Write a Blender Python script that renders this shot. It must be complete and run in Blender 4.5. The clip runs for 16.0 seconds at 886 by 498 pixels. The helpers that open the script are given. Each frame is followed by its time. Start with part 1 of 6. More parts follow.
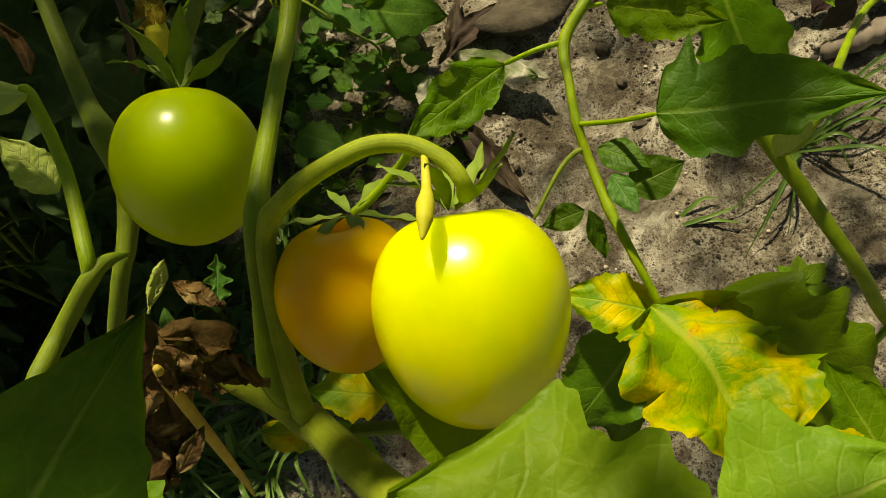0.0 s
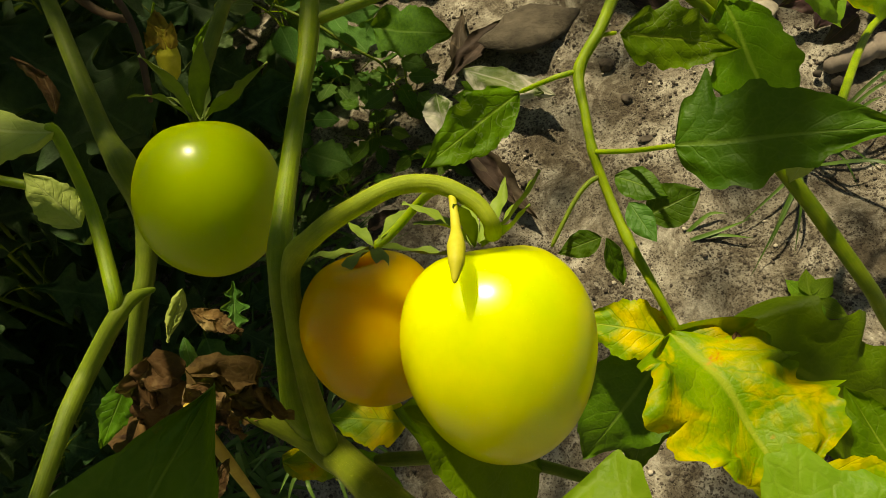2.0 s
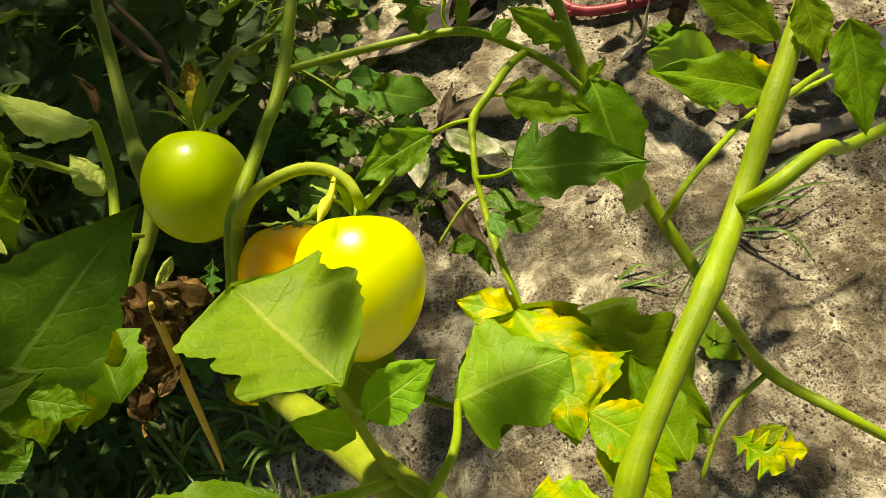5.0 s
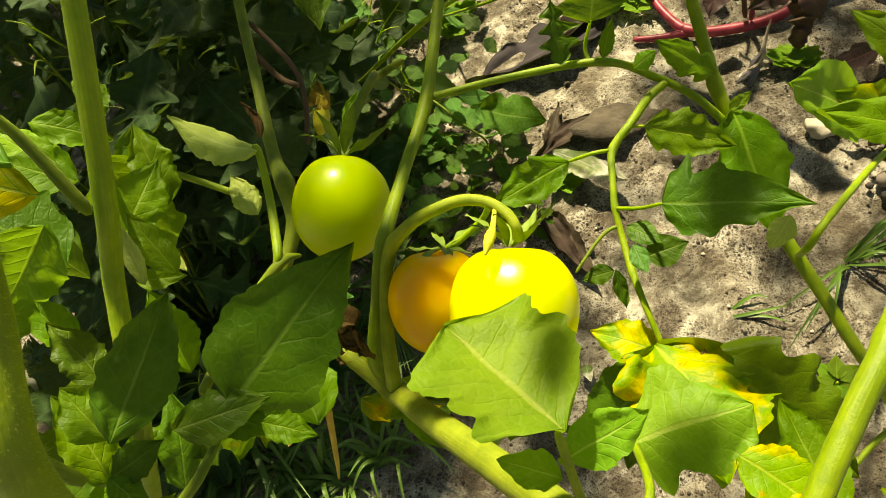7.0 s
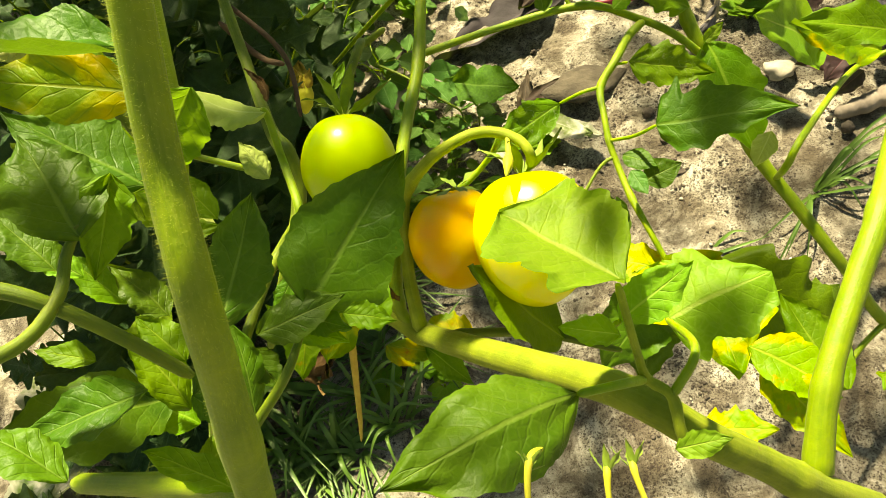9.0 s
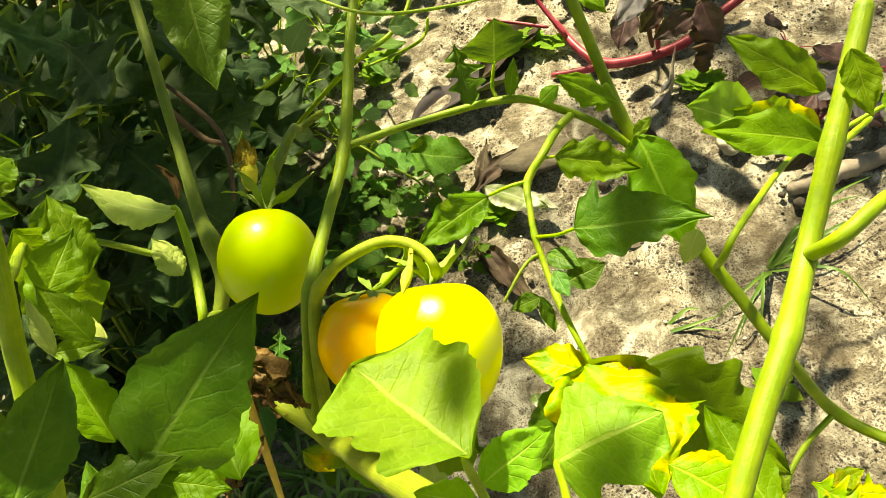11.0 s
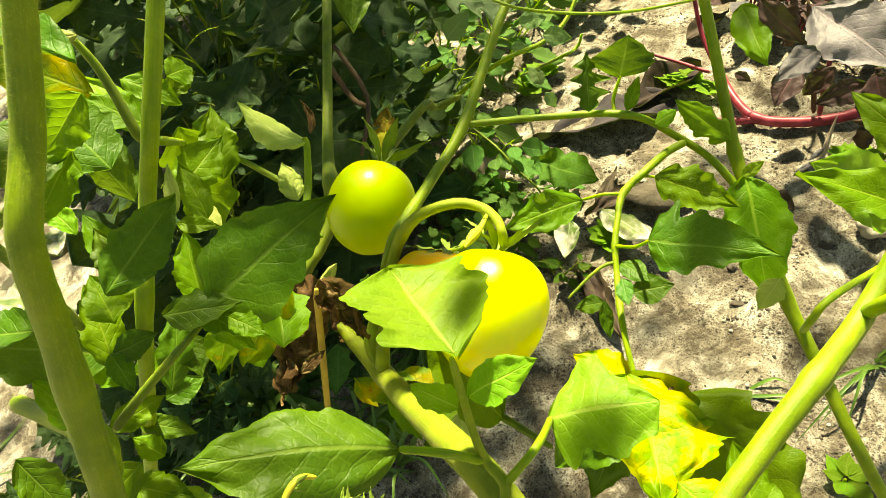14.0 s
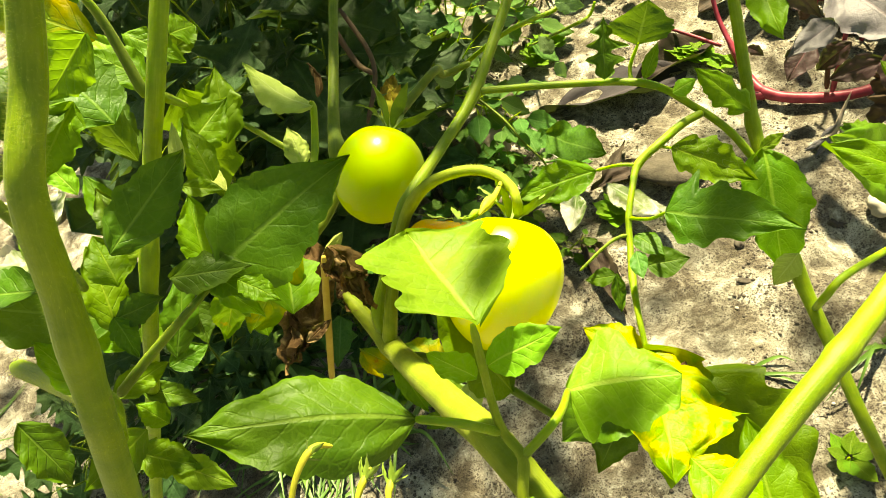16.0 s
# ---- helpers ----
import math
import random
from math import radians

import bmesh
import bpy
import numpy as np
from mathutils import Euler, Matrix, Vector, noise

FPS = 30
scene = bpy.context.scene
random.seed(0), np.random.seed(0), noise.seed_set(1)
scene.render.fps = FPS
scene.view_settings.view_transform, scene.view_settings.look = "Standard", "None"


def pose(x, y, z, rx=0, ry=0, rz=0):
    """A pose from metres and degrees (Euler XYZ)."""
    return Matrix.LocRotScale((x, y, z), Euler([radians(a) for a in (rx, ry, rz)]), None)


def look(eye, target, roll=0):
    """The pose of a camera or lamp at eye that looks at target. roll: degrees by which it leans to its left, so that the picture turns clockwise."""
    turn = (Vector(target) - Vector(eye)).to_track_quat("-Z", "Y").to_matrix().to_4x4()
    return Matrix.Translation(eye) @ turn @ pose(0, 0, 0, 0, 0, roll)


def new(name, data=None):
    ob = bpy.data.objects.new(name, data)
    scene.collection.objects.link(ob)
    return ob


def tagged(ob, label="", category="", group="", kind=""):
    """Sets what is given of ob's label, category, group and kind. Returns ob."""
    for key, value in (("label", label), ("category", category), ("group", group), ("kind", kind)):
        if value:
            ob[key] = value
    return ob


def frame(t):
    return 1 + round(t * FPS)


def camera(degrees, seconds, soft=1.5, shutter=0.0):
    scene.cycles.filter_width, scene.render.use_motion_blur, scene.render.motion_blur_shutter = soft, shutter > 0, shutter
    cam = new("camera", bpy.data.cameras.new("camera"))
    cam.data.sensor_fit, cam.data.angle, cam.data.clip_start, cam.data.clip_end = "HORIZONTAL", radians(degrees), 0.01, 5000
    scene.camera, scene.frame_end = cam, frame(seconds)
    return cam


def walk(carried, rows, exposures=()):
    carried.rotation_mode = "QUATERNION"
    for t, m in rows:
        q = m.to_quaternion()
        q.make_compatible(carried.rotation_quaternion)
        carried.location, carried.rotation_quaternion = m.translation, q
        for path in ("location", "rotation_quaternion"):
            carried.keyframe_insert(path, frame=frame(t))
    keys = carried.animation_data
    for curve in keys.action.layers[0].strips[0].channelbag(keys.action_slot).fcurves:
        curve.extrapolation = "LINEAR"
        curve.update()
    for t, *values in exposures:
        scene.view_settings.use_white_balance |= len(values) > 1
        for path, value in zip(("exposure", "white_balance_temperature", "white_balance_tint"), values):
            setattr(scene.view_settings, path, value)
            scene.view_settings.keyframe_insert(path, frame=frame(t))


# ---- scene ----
cam = camera(68.09, 16.0, soft=0.55)
PATH = [
    (0, (-0.19785, -0.44645, 0.48294), (-0.19785, 0.14703, -0.32191), -9.833),
    (0.5, (-0.19911, -0.44319, 0.48550), (-0.19277, 0.15232, -0.31782), -9.491),
    (1, (-0.20706, -0.44305, 0.48870), (-0.20497, 0.15819, -0.31036), -10.236),
    (1.5, (-0.20802, -0.44193, 0.49087), (-0.20708, 0.16032, -0.30744), -10.535),
    (2, (-0.20500, -0.43891, 0.49157), (-0.20167, 0.16291, -0.30705), -10.161),
    (2.5, (-0.20530, -0.44250, 0.49001), (-0.20121, 0.15817, -0.30948), -10.183),
    (3, (-0.19458, -0.48520, 0.50699), (-0.18043, 0.14037, -0.27305), -8.488),
    (3.2, (-0.18769, -0.50352, 0.51012), (-0.16655, 0.12752, -0.26534), -8.783),
    (5.3, (-0.14109, -0.54849, 0.54193), (-0.19129, 0.14483, -0.17694), -6.396),
    (5.5, (-0.14818, -0.54817, 0.54431), (-0.22803, 0.14416, -0.17284), -6.977),
    (6, (-0.16440, -0.54082, 0.55126), (-0.28302, 0.15696, -0.15516), -7.613),
    (6.5, (-0.16585, -0.54011, 0.55181), (-0.28771, 0.15952, -0.15223), -8.150),
    (7, (-0.18338, -0.54517, 0.55516), (-0.31212, 0.15530, -0.14681), -10.476),
    (7.5, (-0.21118, -0.55393, 0.54575), (-0.31357, 0.13241, -0.17429), -12.965),
    (8, (-0.21950, -0.57170, 0.54971), (-0.32870, 0.11378, -0.17015), -13.829),
    (8.5, (-0.21367, -0.57833, 0.55012), (-0.30815, 0.11486, -0.16442), -13.358),
    (9, (-0.21341, -0.58301, 0.54885), (-0.29202, 0.11516, -0.16276), -13.203),
    (9.5, (-0.20737, -0.58839, 0.54766), (-0.27122, 0.11758, -0.15771), -13.593),
    (10, (-0.19820, -0.58014, 0.55174), (-0.24308, 0.13546, -0.14532), -12.401),
    (10.2, (-0.19118, -0.57269, 0.55675), (-0.23195, 0.15259, -0.13049), -12.229),
    (12.3, (-0.11578, -0.54200, 0.55317), (-0.23963, 0.20664, -0.09813), -12.418),
    (12.5, (-0.10873, -0.54529, 0.54986), (-0.24773, 0.20463, -0.09691), -12.969),
    (13, (-0.11220, -0.56350, 0.55573), (-0.31573, 0.18801, -0.07181), -9.823),
    (13.5, (-0.11817, -0.58593, 0.55416), (-0.35033, 0.15501, -0.07602), -6.800),
    (14, (-0.13230, -0.59262, 0.55206), (-0.37483, 0.15225, -0.06951), -5.576),
    (14.5, (-0.13558, -0.59233, 0.54964), (-0.37068, 0.15384, -0.07322), -4.442),
    (15, (-0.14079, -0.59159, 0.54422), (-0.37098, 0.15194, -0.08362), -2.866),
    (15.5, (-0.13968, -0.59433, 0.53969), (-0.37477, 0.14335, -0.09320), -3.778),
    (16, (-0.14165, -0.58962, 0.54285), (-0.37707, 0.13290, -0.10718), -4.693),
]
EXPOSURES = [(t, stops, 10300, tint) for t, stops, tint in ((0, 0.22, 1), (2.5, 0.17, 2), (3.2, 0.32, 2), (5.3, 0.97, 2), (7.0, 1.10, 1), (8.0, 1.40, 1), (9.0, 1.58, -1), (10.2, 1.68, -3), (12.3, 1.7, -4), (16.0, 1.87, -6))]
walk(cam, [(t, look(eye, target, roll)) for t, eye, target, roll in PATH], EXPOSURES)

# ---- world, sun ----
SUN_DIR = Vector((-0.17, 0.37, 0.91)).normalized()
world = bpy.data.worlds.new("sky")
scene.world = world
world.use_nodes = True
wn = world.node_tree.nodes
sky = wn.new("ShaderNodeTexSky")
sky.sky_type, sky.sun_disc = "NISHITA", False
sky.sun_elevation = math.asin(SUN_DIR.z)
sky.sun_rotation = math.atan2(SUN_DIR.x, SUN_DIR.y)
world.node_tree.links.new(sky.outputs[0], wn["Background"].inputs[0])
wn["Background"].inputs[1].default_value = 0.043
sun = new("sun", bpy.data.lights.new("sun", "SUN"))
sun.data.energy, sun.data.angle, sun.data.color = 5.5, radians(2.2), (1.0, 0.96, 0.88)
sun.matrix_world = look(SUN_DIR * 5, (0, 0, 0))


# ---- materials ----
def nodes_of(name):
    m = bpy.data.materials.new(name)
    m.use_nodes = True
    t = m.node_tree
    b = t.nodes["Principled BSDF"]
    return m, t, b


def add(t, kind, *links, **props):
    """A node with its properties; links are (input, socket or value)."""
    n = t.nodes.new("ShaderNode" + kind)
    for k, v in props.items():
        if k == "operation":
            n.operation = v
        elif k == "blend_type":
            n.data_type, n.blend_type = "RGBA", v
        elif k == "feature":
            n.feature = v
    for i, v in links:
        if isinstance(v, bpy.types.NodeSocket):
            t.links.new(v, n.inputs[i])
        else:
            n.inputs[i].default_value = v
    return n


def math_n(t, op, a, b=0.0, clamp=False):
    n = add(t, "Math", (0, a), (1, b), operation=op)
    n.use_clamp = clamp
    return n.outputs[0]


def mix_n(t, fac, a, b, blend="MIX"):
    n = add(t, "Mix", (0, fac), (6, a), (7, b), blend_type=blend)
    return n.outputs[2]


def ramp_n(t, fac, stops):
    n = add(t, "ValToRGB", (0, fac))
    e = n.color_ramp.elements
    while len(e) < len(stops):
        e.new(0.5)
    for el, (p, c) in zip(e, stops):
        el.position, el.color = p, (*c, 1) if len(c) == 3 else c
    return n.outputs[0]


def grey(v):
    return (v, v, v)


def noise_n(t, vec, scale, detail=4.0, rough=0.55, dist=0.0):
    return add(t, "TexNoise", ("Vector", vec), ("Scale", scale), ("Detail", detail), ("Roughness", rough), ("Distortion", dist)).outputs[0]


def bump_n(t, height, strength, distance, normal=None):
    n = add(t, "Bump", ("Strength", strength), ("Distance", distance), ("Height", height))
    if normal is not None:
        t.links.new(normal, n.inputs["Normal"])
    return n.outputs[0]


def obj_vec(t):
    """Object coordinates, shifted by the object's own random number."""
    tc = t.nodes.new("ShaderNodeTexCoord").outputs["Object"]
    r = t.nodes.new("ShaderNodeObjectInfo").outputs["Random"]
    return add(t, "VectorMath", (0, tc), (1, add(t, "CombineXYZ", (0, r), (1, math_n(t, "MULTIPLY", r, 3.7)), (2, r)).outputs[0]), operation="ADD").outputs[0], r


def leaf_material(name, dark, light, vein, yellow=None, amount=0.0, spots=None, spot_amount=0.0, passing=0.4, rough=0.5, trails=False):
    """A leaf blade: mottled green, paler veins with puffed skin between them, yellowing in blotches and from the rim, brown spots, light through it."""
    m, t, b = nodes_of(name)
    vec, rnd = obj_vec(t)
    uv = add(t, "SeparateXYZ", (0, t.nodes.new("ShaderNodeTexCoord").outputs["UV"]))
    u, v = uv.outputs[0], math_n(t, "ABSOLUTE", math_n(t, "MULTIPLY", math_n(t, "SUBTRACT", uv.outputs[1], 0.5), 2.0))
    big = noise_n(t, vec, 28, 3)
    mid = noise_n(t, vec, 110, 4, 0.6)
    fine = noise_n(t, vec, 420, 5, 0.65)
    col = mix_n(t, ramp_n(t, big, [(0.36, grey(0)), (0.64, grey(1))]), (*dark, 1), (*light, 1))
    col = mix_n(t, ramp_n(t, mid, [(0.35, grey(0.45)), (0.55, grey(0))]), col, (*dark, 1))
    col = mix_n(t, math_n(t, "MULTIPLY", fine, 0.5), col, mix_n(t, 0.5, col, (*dark, 1)))
    wob = noise_n(t, vec, 60, 2)
    # side veins run forward and outward from the midrib, each half in its own step
    half = math_n(t, "MULTIPLY", math_n(t, "GREATER_THAN", uv.outputs[1], 0.5), 0.43)
    ph = math_n(t, "ADD", math_n(t, "ADD", math_n(t, "SUBTRACT", math_n(t, "MULTIPLY", u, 7.0), math_n(t, "MULTIPLY", v, 1.7)), half), math_n(t, "MULTIPLY", wob, 1.1))
    tri = math_n(t, "ABSOLUTE", math_n(t, "SUBTRACT", math_n(t, "FRACT", ph), 0.5))
    width = math_n(t, "SUBTRACT", 1.0, math_n(t, "MULTIPLY", v, 0.55))
    side = math_n(t, "MULTIPLY", ramp_n(t, tri, [(0.0, grey(1)), (0.03, grey(0.7)), (0.085, grey(0))]), width)
    taper = math_n(t, "ADD", 0.035, math_n(t, "MULTIPLY", math_n(t, "SUBTRACT", 1.0, u), 0.045))
    rib = ramp_n(t, math_n(t, "DIVIDE", v, taper), [(0.0, grey(1)), (0.45, grey(0.85)), (1.0, grey(0))])
    net = add(t, "TexVoronoi", ("Vector", vec), ("Scale", 260.0), feature="DISTANCE_TO_EDGE").outputs[0]
    netl = ramp_n(t, net, [(0.0, grey(1)), (0.16, grey(0))])
    veins = math_n(t, "MAXIMUM", rib, math_n(t, "MULTIPLY", side, 0.6))
    if yellow:
        y = noise_n(t, vec, 34, 4, 0.6, 0.6)
        y = math_n(t, "ADD", y, math_n(t, "MULTIPLY", v, 0.06))
        y = math_n(t, "SUBTRACT", y, math_n(t, "MULTIPLY", veins, 0.10))
        col = mix_n(t, ramp_n(t, y, [(0.74 - amount * 0.5, grey(0)), (0.93 - amount * 0.45, grey(1))]), col, (*yellow, 1))
    if spots:
        s = noise_n(t, vec, 70, 4, 0.7, 0.4)
        lim = 0.80 - spot_amount * 0.3
        col = mix_n(t, ramp_n(t, s, [(lim - 0.07, grey(0)), (lim, grey(0.5)), (lim + 0.03, grey(1))]), col, (*spots, 1))
    if trails:
        # pale winding tracks of leaf miners
        k = math_n(t, "ABSOLUTE", math_n(t, "SUBTRACT", noise_n(t, vec, 95, 1.5, 0.5, 1.2), 0.5))
        k = math_n(t, "MULTIPLY", ramp_n(t, k, [(0.0, grey(1)), (0.006, grey(0.8)), (0.015, grey(0))]), ramp_n(t, noise_n(t, vec, 40, 1), [(0.46, grey(0)), (0.54, grey(1))]))
        col = mix_n(t, math_n(t, "MULTIPLY", k, 0.35), col, (0.40, 0.45, 0.24, 1))
    col = mix_n(t, math_n(t, "MULTIPLY", math_n(t, "MAXIMUM", rib, math_n(t, "MULTIPLY", side, 0.15)), 0.5), col, (*vein, 1))
    col = mix_n(t, math_n(t, "MULTIPLY", netl, 0.08), col, (*vein, 1))
    hsv = add(t, "HueSaturation", ("Hue", math_n(t, "ADD", 0.485, math_n(t, "MULTIPLY", rnd, 0.03))), ("Value", math_n(t, "ADD", 0.78, math_n(t, "MULTIPLY", rnd, 0.44))), ("Color", col))
    col = hsv.outputs[0]
    t.links.new(col, b.inputs["Base Color"])
    t.links.new(math_n(t, "ADD", rough - 0.12, math_n(t, "MULTIPLY", mid, 0.24)), b.inputs["Roughness"])
    b.inputs["Specular IOR Level"].default_value = 0.2
    puff = math_n(t, "MULTIPLY", math_n(t, "POWER", math_n(t, "MULTIPLY", tri, 2.0), 0.6), ramp_n(t, v, [(0.0, grey(0)), (0.12, grey(1)), (0.8, grey(0.9)), (1.0, grey(0.3))]))
    n1 = bump_n(t, math_n(t, "ADD", math_n(t, "MULTIPLY", puff, 0.09), math_n(t, "MULTIPLY", mid, 0.6)), 0.5, 0.0018)
    h = math_n(t, "ADD", math_n(t, "MULTIPLY", veins, -0.45), math_n(t, "ADD", math_n(t, "MULTIPLY", fine, 0.45), math_n(t, "MULTIPLY", netl, -0.16)))
    nrm = bump_n(t, h, 0.6, 0.0008, n1)
    t.links.new(nrm, b.inputs["Normal"])
    tr = add(t, "BsdfTranslucent", ("Color", mix_n(t, 0.4, col, (0.36, 0.55, 0.04, 1))), ("Normal", nrm))
    mx = add(t, "MixShader", (0, passing), (1, b.outputs[0]), (2, tr.outputs[0]))
    t.links.new(mx.outputs[0], t.nodes["Material Output"].inputs[0])
    return m


def stem_material(name, a, c, pale, rough=0.5, flesh=0.7):
    """A juicy stem: ribs and pale streaks along it, blotches, scars and a downy bloom."""
    m, t, b = nodes_of(name)
    vec, rnd = obj_vec(t)
    uv = add(t, "SeparateXYZ", (0, t.nodes.new("ShaderNodeTexCoord").outputs["UV"]))
    ang = math_n(t, "MULTIPLY", uv.outputs[0], 2 * math.pi)
    ring = add(t, "CombineXYZ", (0, math_n(t, "COSINE", ang)), (1, math_n(t, "SINE", ang)), (2, math_n(t, "MULTIPLY", uv.outputs[1], 9.0))).outputs[0]
    streak = noise_n(t, ring, 5.0, 3, 0.5)
    blot, fine = noise_n(t, vec, 75, 4, 0.6), noise_n(t, vec, 700, 4, 0.65)
    col = mix_n(t, ramp_n(t, blot, [(0.32, grey(0)), (0.68, grey(1))]), (*a, 1), (*c, 1))
    col = mix_n(t, ramp_n(t, streak, [(0.5, grey(0)), (0.75, grey(0.28))]), col, (*pale, 1))
    col = mix_n(t, ramp_n(t, streak, [(0.28, grey(0.2)), (0.44, grey(0))]), col, mix_n(t, 1.0, col, (0.55, 0.65, 0.45, 1), "MULTIPLY"))
    col = mix_n(t, math_n(t, "MULTIPLY", fine, 0.4), col, mix_n(t, 1.0, col, (0.55, 0.6, 0.4, 1), "MULTIPLY"))
    scar = noise_n(t, vec, 160, 3, 0.6)
    col = mix_n(t, ramp_n(t, scar, [(0.70, grey(0)), (0.76, grey(0.6))]), col, (0.20, 0.14, 0.05, 1))
    col = add(t, "HueSaturation", ("Value", math_n(t, "ADD", 0.88, math_n(t, "MULTIPLY", rnd, 0.24))), ("Color", col)).outputs[0]
    t.links.new(col, b.inputs["Base Color"])
    b.inputs["Roughness"].default_value, b.inputs["Specular IOR Level"].default_value = rough, 0.3
    b.inputs["Sheen Weight"].default_value, b.inputs["Sheen Roughness"].default_value = 0.02, 0.4
    b.inputs["Subsurface Weight"].default_value = flesh
    b.inputs["Subsurface Radius"].default_value, b.inputs["Subsurface Scale"].default_value = (0.006, 0.008, 0.0015), 1.0
    n1 = bump_n(t, math_n(t, "ADD", streak, math_n(t, "MULTIPLY", blot, 0.9)), 0.22, 0.0010)
    t.links.new(bump_n(t, fine, 0.5, 0.0005, n1), b.inputs["Normal"])
    return m


def plain_material(name, a, c, scale=60, rough=0.6, bump=0.3, bump_scale=300, dist=0.0006, stretch=(1, 1, 1), spec=0.3, sheen=0.0, flesh=0.0):
    m, t, b = nodes_of(name)
    vec, rnd = obj_vec(t)
    vec = add(t, "Mapping", (0, vec), (3, stretch)).outputs[0]
    n1, n2 = noise_n(t, vec, scale, 4), noise_n(t, vec, bump_scale, 5, 0.65)
    col = mix_n(t, ramp_n(t, n1, [(0.3, grey(0)), (0.7, grey(1))]), (*a, 1), (*c, 1))
    col = mix_n(t, math_n(t, "MULTIPLY", n2, 0.35), col, mix_n(t, 1.0, col, (0.45, 0.45, 0.4, 1), "MULTIPLY"))
    col = add(t, "HueSaturation", ("Value", math_n(t, "ADD", 0.85, math_n(t, "MULTIPLY", rnd, 0.3))), ("Color", col)).outputs[0]
    t.links.new(col, b.inputs["Base Color"])
    b.inputs["Roughness"].default_value, b.inputs["Specular IOR Level"].default_value = rough, spec
    b.inputs["Sheen Weight"].default_value = sheen
    b.inputs["Subsurface Weight"].default_value = flesh
    b.inputs["Subsurface Radius"].default_value, b.inputs["Subsurface Scale"].default_value = (0.010, 0.014, 0.002), 1.0
    t.links.new(bump_n(t, n2, bump, dist), b.inputs["Normal"])
    return m


def fruit_material(name, top, body, base, blush=None, shine=0.9, coat=0.8, gloss=0.2, index=1.5):
    """Taut shiny skin, ripening from its shoulder to its blossom end, with faint streaks and pores."""
    m, t, b = nodes_of(name)
    tc = t.nodes.new("ShaderNodeTexCoord").outputs["Object"]
    z = add(t, "SeparateXYZ", (0, tc)).outputs[2]
    n1 = noise_n(t, tc, 35, 3)
    n2 = noise_n(t, add(t, "Mapping", (0, tc), (3, (1, 1, 0.25))).outputs[0], 160, 4)
    k = math_n(t, "ADD", math_n(t, "MULTIPLY", z, 14.0), math_n(t, "MULTIPLY", n1, 0.9))
    col = ramp_n(t, math_n(t, "ADD", math_n(t, "MULTIPLY", k, 0.6), 0.25, True), [(0.1, base), (0.5, body), (0.95, top)])
    if blush:
        col = mix_n(t, ramp_n(t, noise_n(t, tc, 24, 2), [(0.45, grey(0)), (0.68, grey(0.8))]), col, (*blush, 1))
    col = mix_n(t, math_n(t, "MULTIPLY", n2, 0.22), col, mix_n(t, 1.0, col, (0.75, 0.8, 0.5, 1), "MULTIPLY"))
    pores = ramp_n(t, add(t, "TexVoronoi", ("Vector", tc), ("Scale", 420.0)).outputs[0], [(0.0, grey(1)), (0.13, grey(0))])
    col = mix_n(t, math_n(t, "MULTIPLY", pores, 0.16), col, (0.85, 0.85, 0.5, 1))
    t.links.new(col, b.inputs["Base Color"])
    b.inputs["Roughness"].default_value, b.inputs["Specular IOR Level"].default_value = 0.5, shine
    b.inputs["Subsurface Weight"].default_value = 1.0
    b.inputs["Subsurface Radius"].default_value, b.inputs["Subsurface Scale"].default_value = (0.034, 0.030, 0.004), 1.0
    b.inputs["Coat Weight"].default_value, b.inputs["Coat Roughness"].default_value, b.inputs["Coat IOR"].default_value = coat, gloss, index
    t.links.new(bump_n(t, math_n(t, "ADD", n1, math_n(t, "MULTIPLY", n2, 0.2)), 0.12, 0.0015), b.inputs["Normal"])
    return m


